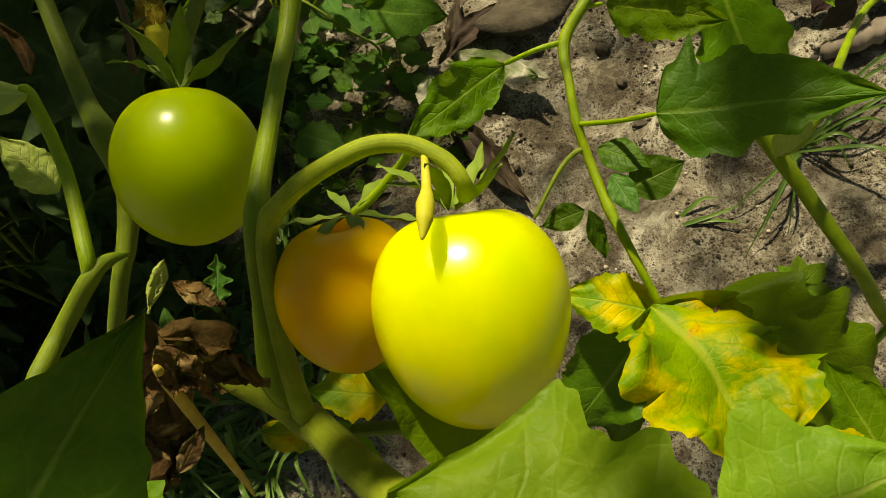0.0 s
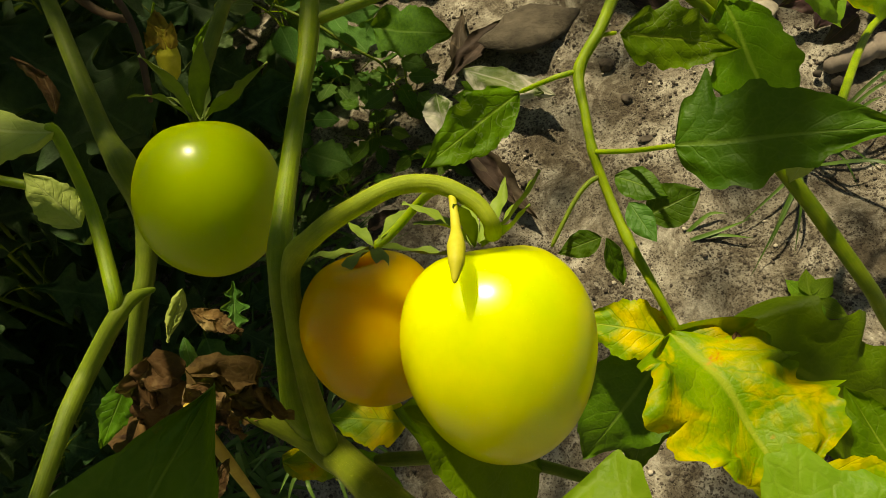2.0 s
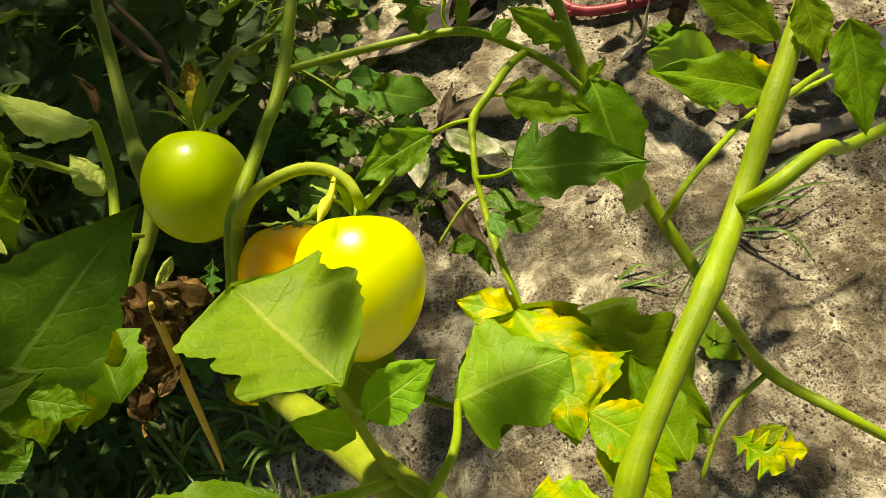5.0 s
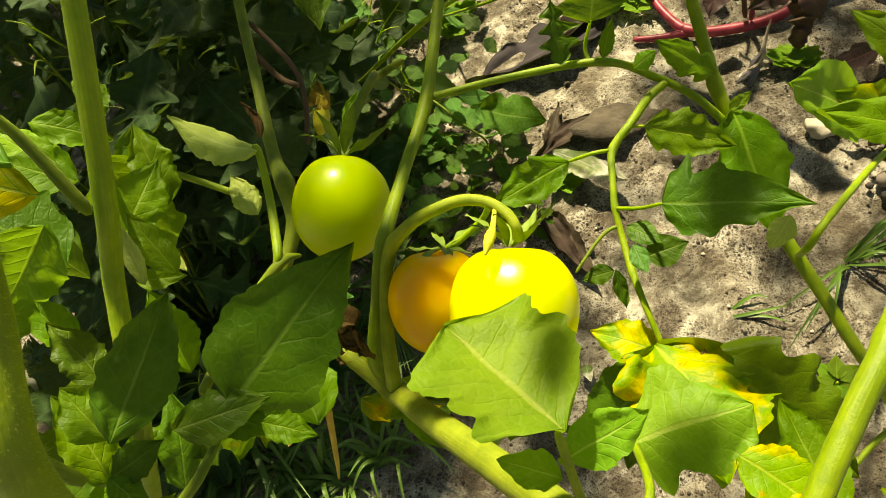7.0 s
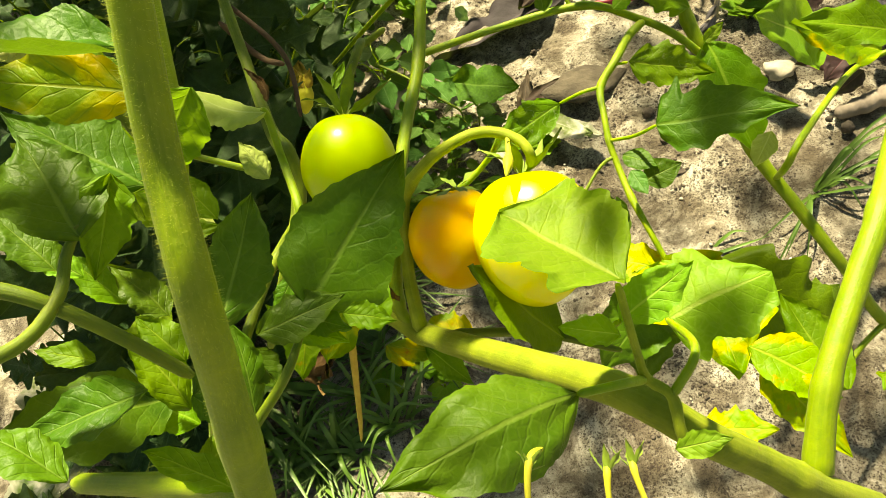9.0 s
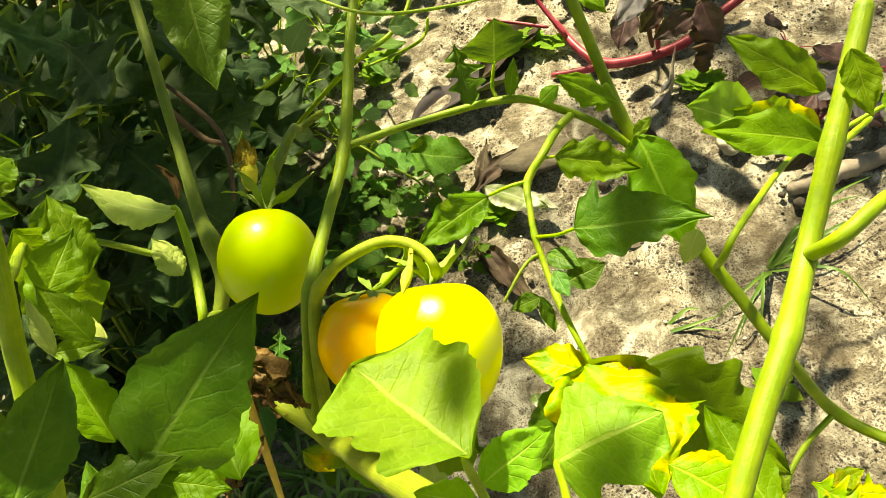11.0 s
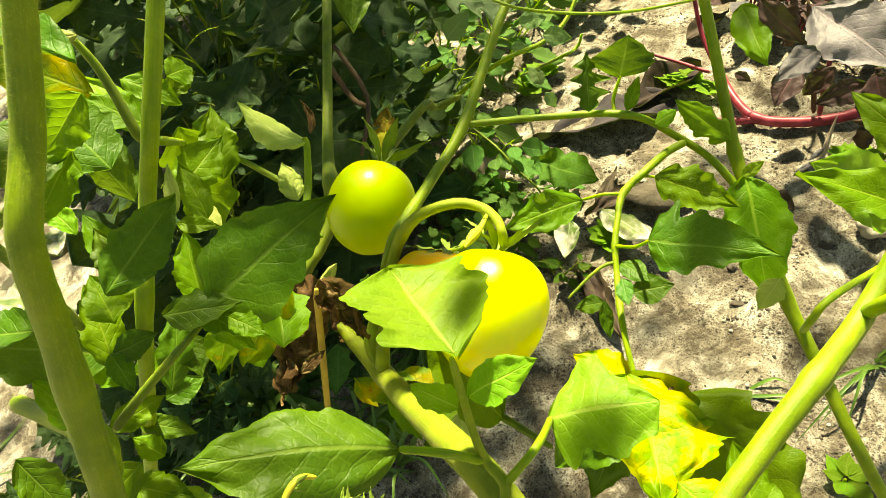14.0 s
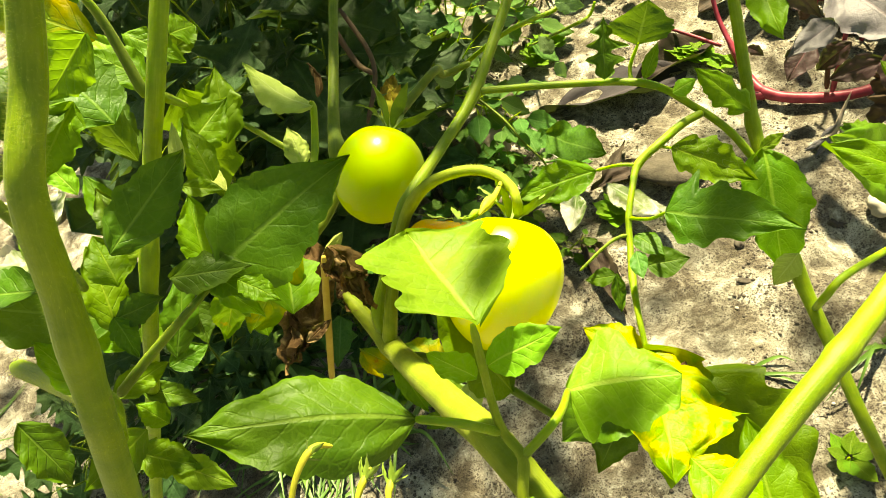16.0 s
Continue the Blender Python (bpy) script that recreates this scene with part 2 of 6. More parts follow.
def soil_material():
    """Dry pale sand, its crusted mottling also painting sun dapples, with damp darker patches, black humus grains and
    pits.
    """
    m, t, b = nodes_of("sandy_soil")
    vec = t.nodes.new("ShaderNodeTexCoord").outputs["Object"]
    big, mid, fine = noise_n(t, vec, 9, 5, 0.6, 0.5), noise_n(t, vec, 48, 7, 0.68, 0.4), noise_n(t, vec, 430, 6, 0.75)
    grain = noise_n(t, vec, 1700, 3, 0.7)
    col = ramp_n(t, mid, [(0.28, (0.13, 0.112, 0.085)), (0.43, (0.30, 0.274, 0.215)), (0.57, (0.43, 0.402, 0.328)), (0.72, (0.57, 0.54, 0.455))])
    col = mix_n(t, ramp_n(t, big, [(0.44, grey(0)), (0.62, grey(0.8))]), col, mix_n(t, 1.0, col, (0.58, 0.54, 0.50, 1), "MULTIPLY"))
    col = mix_n(t, ramp_n(t, fine, [(0.53, grey(0)), (0.64, grey(0.85))]), col, (0.085, 0.070, 0.055, 1))
    col = mix_n(t, ramp_n(t, fine, [(0.30, grey(0.4)), (0.42, grey(0))]), col, (0.56, 0.53, 0.44, 1))
    col = mix_n(t, ramp_n(t, grain, [(0.35, grey(0.5)), (0.6, grey(0))]), col, mix_n(t, 1.0, col, (0.6, 0.58, 0.55, 1), "MULTIPLY"))
    # pale and dark mottling, its contrast raised to paint in dappled sunlight
    crust_dapple = noise_n(t, vec, 22, 8, 0.72, 0.8)
    col = mix_n(t, ramp_n(t, crust_dapple, [(0.49, grey(0)), (0.56, grey(0.85))]), col, mix_n(t, 1.0, col, (0.42, 0.385, 0.35, 1), "MULTIPLY"))
    col = mix_n(t, ramp_n(t, crust_dapple, [(0.36, grey(0.8)), (0.45, grey(0))]), col, (0.62, 0.585, 0.49, 1))
    pick = noise_n(t, vec, 26, 4, 0.6)
    dots = None
    for scale, lo, wide in ((110.0, 0.55, 0.22), (230.0, 0.48, 0.25), (430.0, 0.42, 0.27)):
        warp = add(t, "VectorMath", (0, vec), (1, add(t, "VectorMath", (0, add(t, "TexNoise", ("Vector", vec), ("Scale", scale * 2.0)).outputs[1]), (1, (0.8 / scale,) * 3), operation="MULTIPLY").outputs[0]), operation="ADD").outputs[0]
        vor = add(t, "TexVoronoi", ("Vector", warp), ("Scale", scale))
        d = ramp_n(t, vor.outputs[0], [(0.0, grey(1)), (wide, grey(1)), (wide + 0.08, grey(0))])
        d = math_n(t, "MULTIPLY", d, ramp_n(t, pick, [(lo, grey(0)), (lo + 0.05, grey(1))]))
        dots = d if dots is None else math_n(t, "MAXIMUM", dots, d)
    col = mix_n(t, math_n(t, "MULTIPLY", dots, 0.8), col, (0.045, 0.034, 0.028, 1))
    t.links.new(col, b.inputs["Base Color"])
    b.inputs["Roughness"].default_value, b.inputs["Specular IOR Level"].default_value = 0.92, 0.15
    n1 = bump_n(t, mid, 0.6, 0.009)
    n2 = bump_n(t, math_n(t, "ADD", fine, math_n(t, "MULTIPLY", dots, 0.3)), 0.9, 0.0026, n1)
    t.links.new(n2, b.inputs["Normal"])
    return m


SOIL = soil_material()
LEAF = leaf_material("leaf_green", (0.070, 0.168, 0.005), (0.140, 0.275, 0.011), (0.30, 0.42, 0.05), (0.40, 0.38, 0.01), -0.10, (0.35, 0.18, 0.01), 0.04)
LEAF_MINED = leaf_material("leaf_green_mined", (0.070, 0.168, 0.005), (0.140, 0.275, 0.011), (0.30, 0.42, 0.05), (0.45, 0.40, 0.01), 0.03, trails=True)
LEAF_YOUNG = leaf_material("leaf_young", (0.135, 0.300, 0.020), (0.23, 0.42, 0.032), (0.50, 0.60, 0.14), (0.5, 0.48, 0.02), 0.03, passing=0.48)
# deeper green copy of the leaf above, with shade put into its colour
LEAF_SHADED = leaf_material("leaf_shaded_green", (0.032, 0.094, 0.004), (0.076, 0.168, 0.008), (0.18, 0.28, 0.05), (0.30, 0.28, 0.01), -0.10, (0.3, 0.16, 0.01), 0.02, passing=0.24)
LEAF_YELLOW = leaf_material("leaf_yellowing", (0.11, 0.25, 0.008), (0.24, 0.38, 0.012), (0.45, 0.50, 0.06), (0.74, 0.56, 0.006), 0.46, (0.50, 0.20, 0.008), 0.42, passing=0.35)
LEAF_FADED = leaf_material("leaf_faded", (0.28, 0.36, 0.07), (0.44, 0.50, 0.15), (0.5, 0.55, 0.22), (0.44, 0.40, 0.10), 0.1, (0.30, 0.15, 0.03), 0.2, passing=0.3)
LEAF_DRY = leaf_material("leaf_withered", (0.050, 0.024, 0.008), (0.17, 0.095, 0.032), (0.30, 0.21, 0.09), (0.40, 0.31, 0.14), 0.40, (0.035, 0.016, 0.008), 0.55, passing=0.12, rough=0.8)
# dark weed green, taken near black so the colour carries the hollow's shade
LEAF_MUM_SHADED = leaf_material("leaf_weed_shaded", (0.017, 0.050, 0.012), (0.040, 0.095, 0.026), (0.09, 0.16, 0.06), None, 0, passing=0.2, rough=0.5)
LEAF_WEED = leaf_material("leaf_weed_fresh", (0.055, 0.16, 0.025), (0.11, 0.25, 0.045), (0.22, 0.36, 0.11), None, 0, passing=0.35)
LEAF_RUNNER = leaf_material("leaf_weed_pale", (0.13, 0.24, 0.075), (0.22, 0.34, 0.13), (0.34, 0.46, 0.22), None, 0, passing=0.35)
LEAF_SPROUT = leaf_material("leaf_seedling", (0.12, 0.28, 0.02), (0.24, 0.42, 0.03), (0.35, 0.5, 0.1), None, 0, passing=0.45)
LEAF_PURPLE = leaf_material("leaf_purple", (0.030, 0.015, 0.018), (0.080, 0.042, 0.046), (0.20, 0.07, 0.08), (0.05, 0.07, 0.02), 0.2, passing=0.15, rough=0.55)
LEAF_MAUVE = leaf_material("leaf_mauve", (0.092, 0.085, 0.097), (0.175, 0.164, 0.185), (0.26, 0.20, 0.225), (0.16, 0.17, 0.12), 0.2, passing=0.15, rough=0.5)
LEAF_LITTER = leaf_material("leaf_litter", (0.026, 0.018, 0.013), (0.066, 0.045, 0.031), (0.11, 0.08, 0.06), (0.14, 0.10, 0.07), 0.15, (0.04, 0.025, 0.015), 0.3, passing=0.06, rough=0.75)
LEAF_SLATE = leaf_material("leaf_fallen_dark", (0.020, 0.016, 0.019), (0.046, 0.037, 0.042), (0.09, 0.07, 0.075), (0.035, 0.024, 0.018), 0.1, (0.02, 0.014, 0.012), 0.2, passing=0.04, rough=0.72)
LEAF_SILVER = leaf_material("leaf_half_bleached", (0.06, 0.13, 0.02), (0.20, 0.26, 0.09), (0.5, 0.5, 0.4), (0.66, 0.64, 0.54), 0.5, (0.2, 0.14, 0.08), 0.15, passing=0.2)
# near-white blade colour that stands in for glaring sunlit ground
SUN_GAP_LEAF = leaf_material("leaf_sun_gap", (0.50, 0.46, 0.34), (0.72, 0.68, 0.55), (0.6, 0.55, 0.42), None, 0, (0.3, 0.2, 0.1), 0.1, passing=0.2, rough=0.8)
STEM = stem_material("stem_green", (0.145, 0.236, 0.008), (0.240, 0.335, 0.015), (0.35, 0.43, 0.05))
STEM_PALE = stem_material("stem_downy", (0.150, 0.208, 0.010), (0.250, 0.310, 0.022), (0.35, 0.39, 0.055), 0.7, 0.4)
STEM_DARK = stem_material("stem_dull_green", (0.085, 0.135, 0.008), (0.150, 0.205, 0.014), (0.22, 0.27, 0.04), 0.6, 0.5)
BLOSSOM_DRY = plain_material("blossom_brown", (0.22, 0.13, 0.02), (0.42, 0.34, 0.03), 90, 0.8, 0.4, 500, 0.0005)
STEM_DRY = plain_material("stem_dried", (0.34, 0.24, 0.035), (0.50, 0.38, 0.07), 60, 0.6, 0.3, 500, 0.0004)
STEM_RED = plain_material("stem_magenta", (0.15, 0.010, 0.022), (0.34, 0.045, 0.075), 60, 0.42, 0.25, 600, 0.0004)
STEM_BROWN = plain_material("stem_brown", (0.05, 0.03, 0.018), (0.12, 0.075, 0.04), 60, 0.8, 0.4, 500, 0.0005)
SEPAL = plain_material("calyx_green", (0.10, 0.17, 0.015), (0.18, 0.27, 0.03), 90, 0.6, 0.3, 700, 0.0003, sheen=0.05)
FLOWER = plain_material("withered_blossom", (0.46, 0.46, 0.03), (0.62, 0.58, 0.07), 120, 0.6, 0.2, 700, 0.0003)
GRASS = plain_material("grass_blade", (0.045, 0.11, 0.015), (0.12, 0.22, 0.04), 30, 0.45, 0.2, 400, 0.0003)
HAIR = plain_material("stem_hair", (0.34, 0.43, 0.045), (0.45, 0.53, 0.09), 90, 0.6, 0.0, 400, 0.0001)
WOOD = plain_material("weathered_wood", (0.12, 0.10, 0.085), (0.32, 0.27, 0.22), 40, 0.85, 0.5, 300, 0.001, (1, 1, 0.2))
CLOD = plain_material("soil_crumb", (0.035, 0.029, 0.023), (0.12, 0.10, 0.08), 120, 0.95, 0.6, 400, 0.0008)
STONE = plain_material("dusty_stone", (0.050, 0.041, 0.029), (0.130, 0.110, 0.080), 45, 0.9, 0.9, 160, 0.004)
PEBBLE = plain_material("pale_pebble", (0.36, 0.32, 0.25), (0.55, 0.50, 0.41), 90, 0.9, 0.4, 400, 0.0006)
STRAW = plain_material("dry_straw", (0.34, 0.27, 0.20), (0.52, 0.42, 0.34), 90, 0.8, 0.3, 400, 0.0006)
TOMATO_GREEN = fruit_material("tomato_skin_green", (0.36, 0.52, 0.003), (0.45, 0.60, 0.003), (0.52, 0.62, 0.004), None, 0.12, 0.55, 0.24)
TOMATO_YELLOW = fruit_material("tomato_skin_turning", (0.44, 0.62, 0.002), (0.80, 0.78, 0.001), (0.84, 0.76, 0.001), None, 0.12, 1.0, 0.26, 1.65)
TOMATO_ORANGE = fruit_material("tomato_skin_orange", (0.66, 0.38, 0.002), (0.74, 0.38, 0.002), (0.66, 0.26, 0.001), (0.74, 0.50, 0.002), 0.12, 0.5, 0.22)

# ---- builders ----
OPEN_SIDE = Vector((-0.06, -0.52, 0.70))
SLOPE = Vector((0.1734, 0.2628))
PLACE = {}


def ground_z(x, y):
    """The bank on which the plants stand: an even slope that levels out away from them."""
    s = SLOPE.x * x + SLOPE.y * y
    return 0.5 * math.tanh(s / 0.5)


def thing(name, at, label, category, group="", kind=""):
    ob = new(name)
    ob.empty_display_size = 0.02
    ob.location = at
    PLACE[ob.name] = Vector(at)
    return tagged(ob, label, category, group, kind)


def mesh_ob(name, verts, faces, mat, at=(0, 0, 0), uvs=None, smooth=True):
    at = Vector(at)
    me = bpy.data.meshes.new(name)
    me.from_pydata([tuple(Vector(v) - at) for v in verts], [], faces)
    if uvs is not None:
        layer = me.uv_layers.new(name="UVMap")
        idx = np.empty(len(me.loops), dtype=np.int32)
        me.loops.foreach_get("vertex_index", idx)
        layer.data.foreach_set("uv", np.asarray(uvs, dtype=np.float32)[idx].ravel())
    if smooth:
        me.polygons.foreach_set("use_smooth", [True] * len(me.polygons))
    me.materials.append(mat)
    me.update()
    ob = new(name, me)
    ob.location = at
    return ob


def under(ob, parent):
    """Makes ob, placed in the world, a part of parent (nothing here has a turn or scale of its own)."""
    PLACE[ob.name] = ob.location.copy()
    ob.parent = parent
    ob.location = PLACE[ob.name] - PLACE.get(parent.name, parent.location)
    return ob


def spline(points, n):
    """Points along a smooth line through the given ones."""
    p = [Vector(q) for q in points]
    if len(p) == 2:
        p = [p[0], p[0].lerp(p[1], 0.5), p[1]]
    p = [2 * p[0] - p[1]] + p + [2 * p[-1] - p[-2]]
    out, segs = [], len(p) - 3
    for i in range(n + 1):
        s = i / n * segs
        k = min(int(s), segs - 1)
        f = s - k
        a, b, c, e = p[k:k + 4]
        out.append(0.5 * ((2 * b) + (c - a) * f + (2 * a - 5 * b + 4 * c - e) * f * f + (3 * b - a - 3 * c + e) * f ** 3))
    return out


def tube_data(points, radii, sides=12, n=None, rough=0.04, nodes=()):
    """Verts and faces of a tapering, slightly uneven stem; nodes: places along it (0 to 1) where it swells."""
    n = n or max(12, 9 * (len(points) - 1))
    line = spline(points, n)
    rad = np.interp(np.linspace(0, 1, n + 1), np.linspace(0, 1, len(radii)), radii)
    verts, faces = [], []
    t0 = (line[1] - line[0]).normalized()
    side = t0.orthogonal().normalized()
    for i, q in enumerate(line):
        tg = (line[min(i + 1, n)] - line[max(i - 1, 0)]).normalized()
        side = (side - tg * side.dot(tg)).normalized()
        up = tg.cross(side)
        swell = 1 + sum(0.16 * math.exp(-((i / n - k) / 0.02) ** 2) for k in nodes)
        for j in range(sides):
            a = 2 * math.pi * j / sides
            d = math.cos(a) * side + math.sin(a) * up
            r = rad[i] * swell * (0.62 if i in (0, n) else 1) * (1 + rough * noise.noise((q + d * 0.004) * 170))
            verts.append(q + d * r)
        if i:
            for j in range(sides):
                k, l = (i - 1) * sides, i * sides
                faces.append((k + j, k + (j + 1) % sides, l + (j + 1) % sides, l + j))
    for end, ring in ((line[0], range(sides)), (line[-1], range(n * sides, (n + 1) * sides))):
        nxt = line[1] if end is line[0] else line[-2]
        verts.append(end + (end - nxt).normalized() * (rad[0] if end is line[0] else rad[-1]) * 0.35)
        c = len(verts) - 1
        ring = list(ring)
        for j in range(sides):
            f = (ring[j], ring[(j + 1) % sides], c)
            faces.append(f[::-1] if end is line[0] else f)
    return verts, faces


def stem(parent, name, points, radii, mat=None, label="", sides=12, nodes=(), rough=0.04):
    v, f = tube_data(points, radii, sides, rough=rough, nodes=nodes)
    ob = under(mesh_ob(name, v, f, mat or STEM, points[0]), parent)
    # round the stem and along it, in metres
    length = sum((Vector(q) - Vector(p)).length for p, q in zip(points, points[1:]))
    rings = (len(v) - 2) // sides
    layer, k = ob.data.uv_layers.new(name="UVMap"), 0
    for poly in ob.data.polygons:
        js = [i % sides if i < rings * sides else 0 for i in poly.vertices]
        wrap = max(js) == sides - 1 and min(js) == 0
        for i, j in zip(poly.vertices, js):
            layer.data[k].uv = ((sides if wrap and j == 0 else j) / sides, min(i // sides, rings - 1) / (rings - 1) * length)
            k += 1
    return tagged(ob, label)


# half-width of a blade along its length, as a share of the length
OVATE = [(0, 0.01), (0.06, 0.13), (0.2, 0.25), (0.38, 0.30), (0.58, 0.26), (0.78, 0.16), (0.92, 0.06), (1, 0.0)]
ROUND = [(0, 0.01), (0.05, 0.15), (0.17, 0.30), (0.36, 0.36), (0.56, 0.32), (0.74, 0.21), (0.88, 0.10), (1, 0.0)]
LANCE = [(0, 0.01), (0.1, 0.08), (0.3, 0.15), (0.5, 0.16), (0.75, 0.10), (0.92, 0.03), (1, 0.0)]
LOBED = [(0, 0.01), (0.05, 0.12), (0.14, 0.26), (0.2, 0.30), (0.25, 0.20), (0.30, 0.22), (0.42, 0.33), (0.47, 0.34), (0.51, 0.24), (0.6, 0.24), (0.68, 0.26), (0.72, 0.18), (0.86, 0.10), (1, 0.0)]
TOOTHED = [(0, 0.01), (0.06, 0.16), (0.15, 0.27), (0.19, 0.29), (0.22, 0.26), (0.34, 0.33), (0.38, 0.34), (0.41, 0.29), (0.54, 0.30), (0.58, 0.30), (0.61, 0.24), (0.75, 0.19), (0.78, 0.14), (0.9, 0.07), (1, 0.0)]
CUT = [(0, 0.02), (0.12, 0.06), (0.17, 0.22), (0.22, 0.27), (0.26, 0.10), (0.33, 0.09), (0.40, 0.32), (0.46, 0.38), (0.50, 0.14), (0.57, 0.11), (0.63, 0.33), (0.69, 0.36), (0.74, 0.16), (0.80, 0.14), (0.86, 0.19), (0.92, 0.14), (1, 0.0)]


def blade_data(base, tip, right, left=None, turn=0.0, arch=0.0, fold=0.12, wave=0.045, wide=1.0, seed=0, nu=30, nv=6, facing=None, curl=0.0, forward=0.12, bend=0.0, notch=0.10, crumple=0.0, puff=0.005, jag=1.0):
    """A leaf blade from base to tip. turn: degrees about its length; arch: how far its middle rises; fold: how far the halves rise; curl: rims rolled in."""
    base, tip = Vector(base), Vector(tip)
    ax = tip - base
    ln = ax.length
    ax.normalize()
    face = (Vector(facing) if facing else OPEN_SIDE - base.lerp(tip, 0.5)).normalized()
    nrm = (face - ax * face.dot(ax)).normalized()
    nrm = Matrix.Rotation(radians(turn), 3, ax) @ nrm
    acr = ax.cross(nrm)
    left = left or right
    rnd = Vector((seed * 1.37, seed * 0.71, seed * 2.13))
    us = np.linspace(0, 1, nu + 1)
    wr = np.interp(us, *zip(*right)) * wide
    wl = np.interp(us, *zip(*left)) * wide
    for w in (wr, wl):
        for _ in range(2 if nu > 24 else 1):
            w[1:-1] = 0.25 * w[:-2] + 0.5 * w[1:-1] + 0.25 * w[2:]
    for w, s in ((wr, 0.0), (wl, 9.0)):
        for i, u in enumerate(us):
            w[i] *= 1 + jag * (0.13 * noise.noise(Vector((u * 9, s, 0)) + rnd) + 0.08 * noise.noise(Vector((u * 23, s, 5)) + rnd))
    # uneven teeth that point forward
    for w, s in ((wr, 1.7), (wl, 5.3)):
        for i, u in enumerate(us):
            f = (u * 4.2 + s * 0.61 + seed * 0.37 + 0.7 * noise.noise(Vector((u * 4, s, 11)) + rnd)) % 1.0
            w[i] *= 1 - notch * (1 - f) ** 1.5 * min(1, u * 6)
    verts, uvs, faces = [], [], []
    for i, u in enumerate(us):
        for j in range(-nv, nv + 1):
            v = j / nv
            w = (wr if v > 0 else wl)[i]
            x = v * w
            sway = 0.04 * math.sin(u * 3.0 + seed) + 4 * bend
            h = arch * 4 * u * (1 - u) + fold * abs(x) - curl * (abs(v) ** 2.2) * max(w, 0.05)
            h += wave * abs(v) ** 1.5 * noise.noise(Vector((u * 5, v * 2.2, 0)) + rnd) * 2.0 + wave * 0.7 * noise.noise(Vector((u * 3, v * 1.5, 3)) + rnd)
            h += puff * (abs(math.sin((u * 7 - abs(v) * 1.7 + (0.43 if v > 0 else 0)) * math.pi)) - 0.5) * min(1, abs(v) * 3) * (1.15 - abs(v)) * min(1, 8 * w)
            xx = x * (1 - 0.35 * curl * abs(v))
            along = u + forward * abs(x) * (1 - u)
            q = base + ln * (ax * along + acr * (xx + sway * u * (1 - u)) + nrm * h)
            if crumple:
                q += ln * crumple * (noise.noise_vector(Vector((u * 2.4, v * 1.7, 0)) + rnd) + 0.45 * noise.noise_vector(Vector((u * 7, v * 4.5, 4)) + rnd) + 0.22 * noise.noise_vector(Vector((u * 17, v * 11, 8)) + rnd)) * min(1, 0.15 + 3 * u)
            verts.append(q)
            uvs.append((u, 0.5 + 0.5 * v))
    c = 2 * nv + 1
    for i in range(nu):
        for j in range(c - 1):
            faces.append((i * c + j, i * c + j + 1, (i + 1) * c + j + 1, (i + 1) * c + j))
    return verts, faces, uvs


SEED = [0]


def leaf(parent, name, base, tip, shape=TOOTHED, mat=None, label="", **kw):
    SEED[0] += 1
    kw.setdefault("seed", SEED[0])
    kw.setdefault("nu", 56)
    kw.setdefault("nv", 7)
    kw.setdefault("notch", 0.06)
    v, f, uv = blade_data(base, tip, shape, **kw)
    ob = mesh_ob(name, v, f, mat or LEAF, base, uv)
    if parent:
        under(ob, parent)
    return tagged(ob, label)


def stalk(parent, points, r=0.0011, mat=None, r2=None):
    return stem(parent, "stalk", points, (r, r2 or r * 0.8), mat, sides=8)


def tomato(parent, centre, width, height, axis, mat, label, ribs=5, rib=0.012, shoulder=0.16, taper=0.0, seed=0.0, full=0.9):
    """A fruit of the vine about its own axis (stalk end up along it)."""
    zax = Vector(axis).normalized()
    xax = zax.orthogonal().normalized()
    yax = zax.cross(xax)
    nu, nv = 44, 56
    verts, faces = [], []
    for i in range(nu + 1):
        a = math.pi * i / nu
        r0 = math.sin(a) ** full
        z0 = math.cos(a)
        z = z0 - shoulder * math.exp(-(r0 / 0.33) ** 2) * (1 if z0 > 0 else 0.25)
        r0 *= 1 + taper * z0
        for j in range(nv):
            b = 2 * math.pi * j / nv
            k = 1 + rib * math.cos(ribs * b + seed) * (0.4 + 0.6 * max(z0, 0)) + 0.012 * noise.noise(Vector((math.cos(b) * r0, math.sin(b) * r0, z0)) * 1.6 + Vector((seed, 0, 0)))
            verts.append(Vector((math.cos(b) * r0 * k * width / 2, math.sin(b) * r0 * k * width / 2, z * height / 2)))
    for i in range(nu):
        for j in range(nv):
            faces.append((i * nv + j, (i + 1) * nv + j, (i + 1) * nv + (j + 1) % nv, i * nv + (j + 1) % nv))
    ob = mesh_ob("tomato", verts, faces, mat)
    # the skin's own coordinates run along the fruit's axis
    turn = Matrix((xax, yax, zax)).transposed()
    ob.data.transform(turn.to_4x4())
    ob.location = centre
    under(ob, parent)
    return tagged(ob, label)


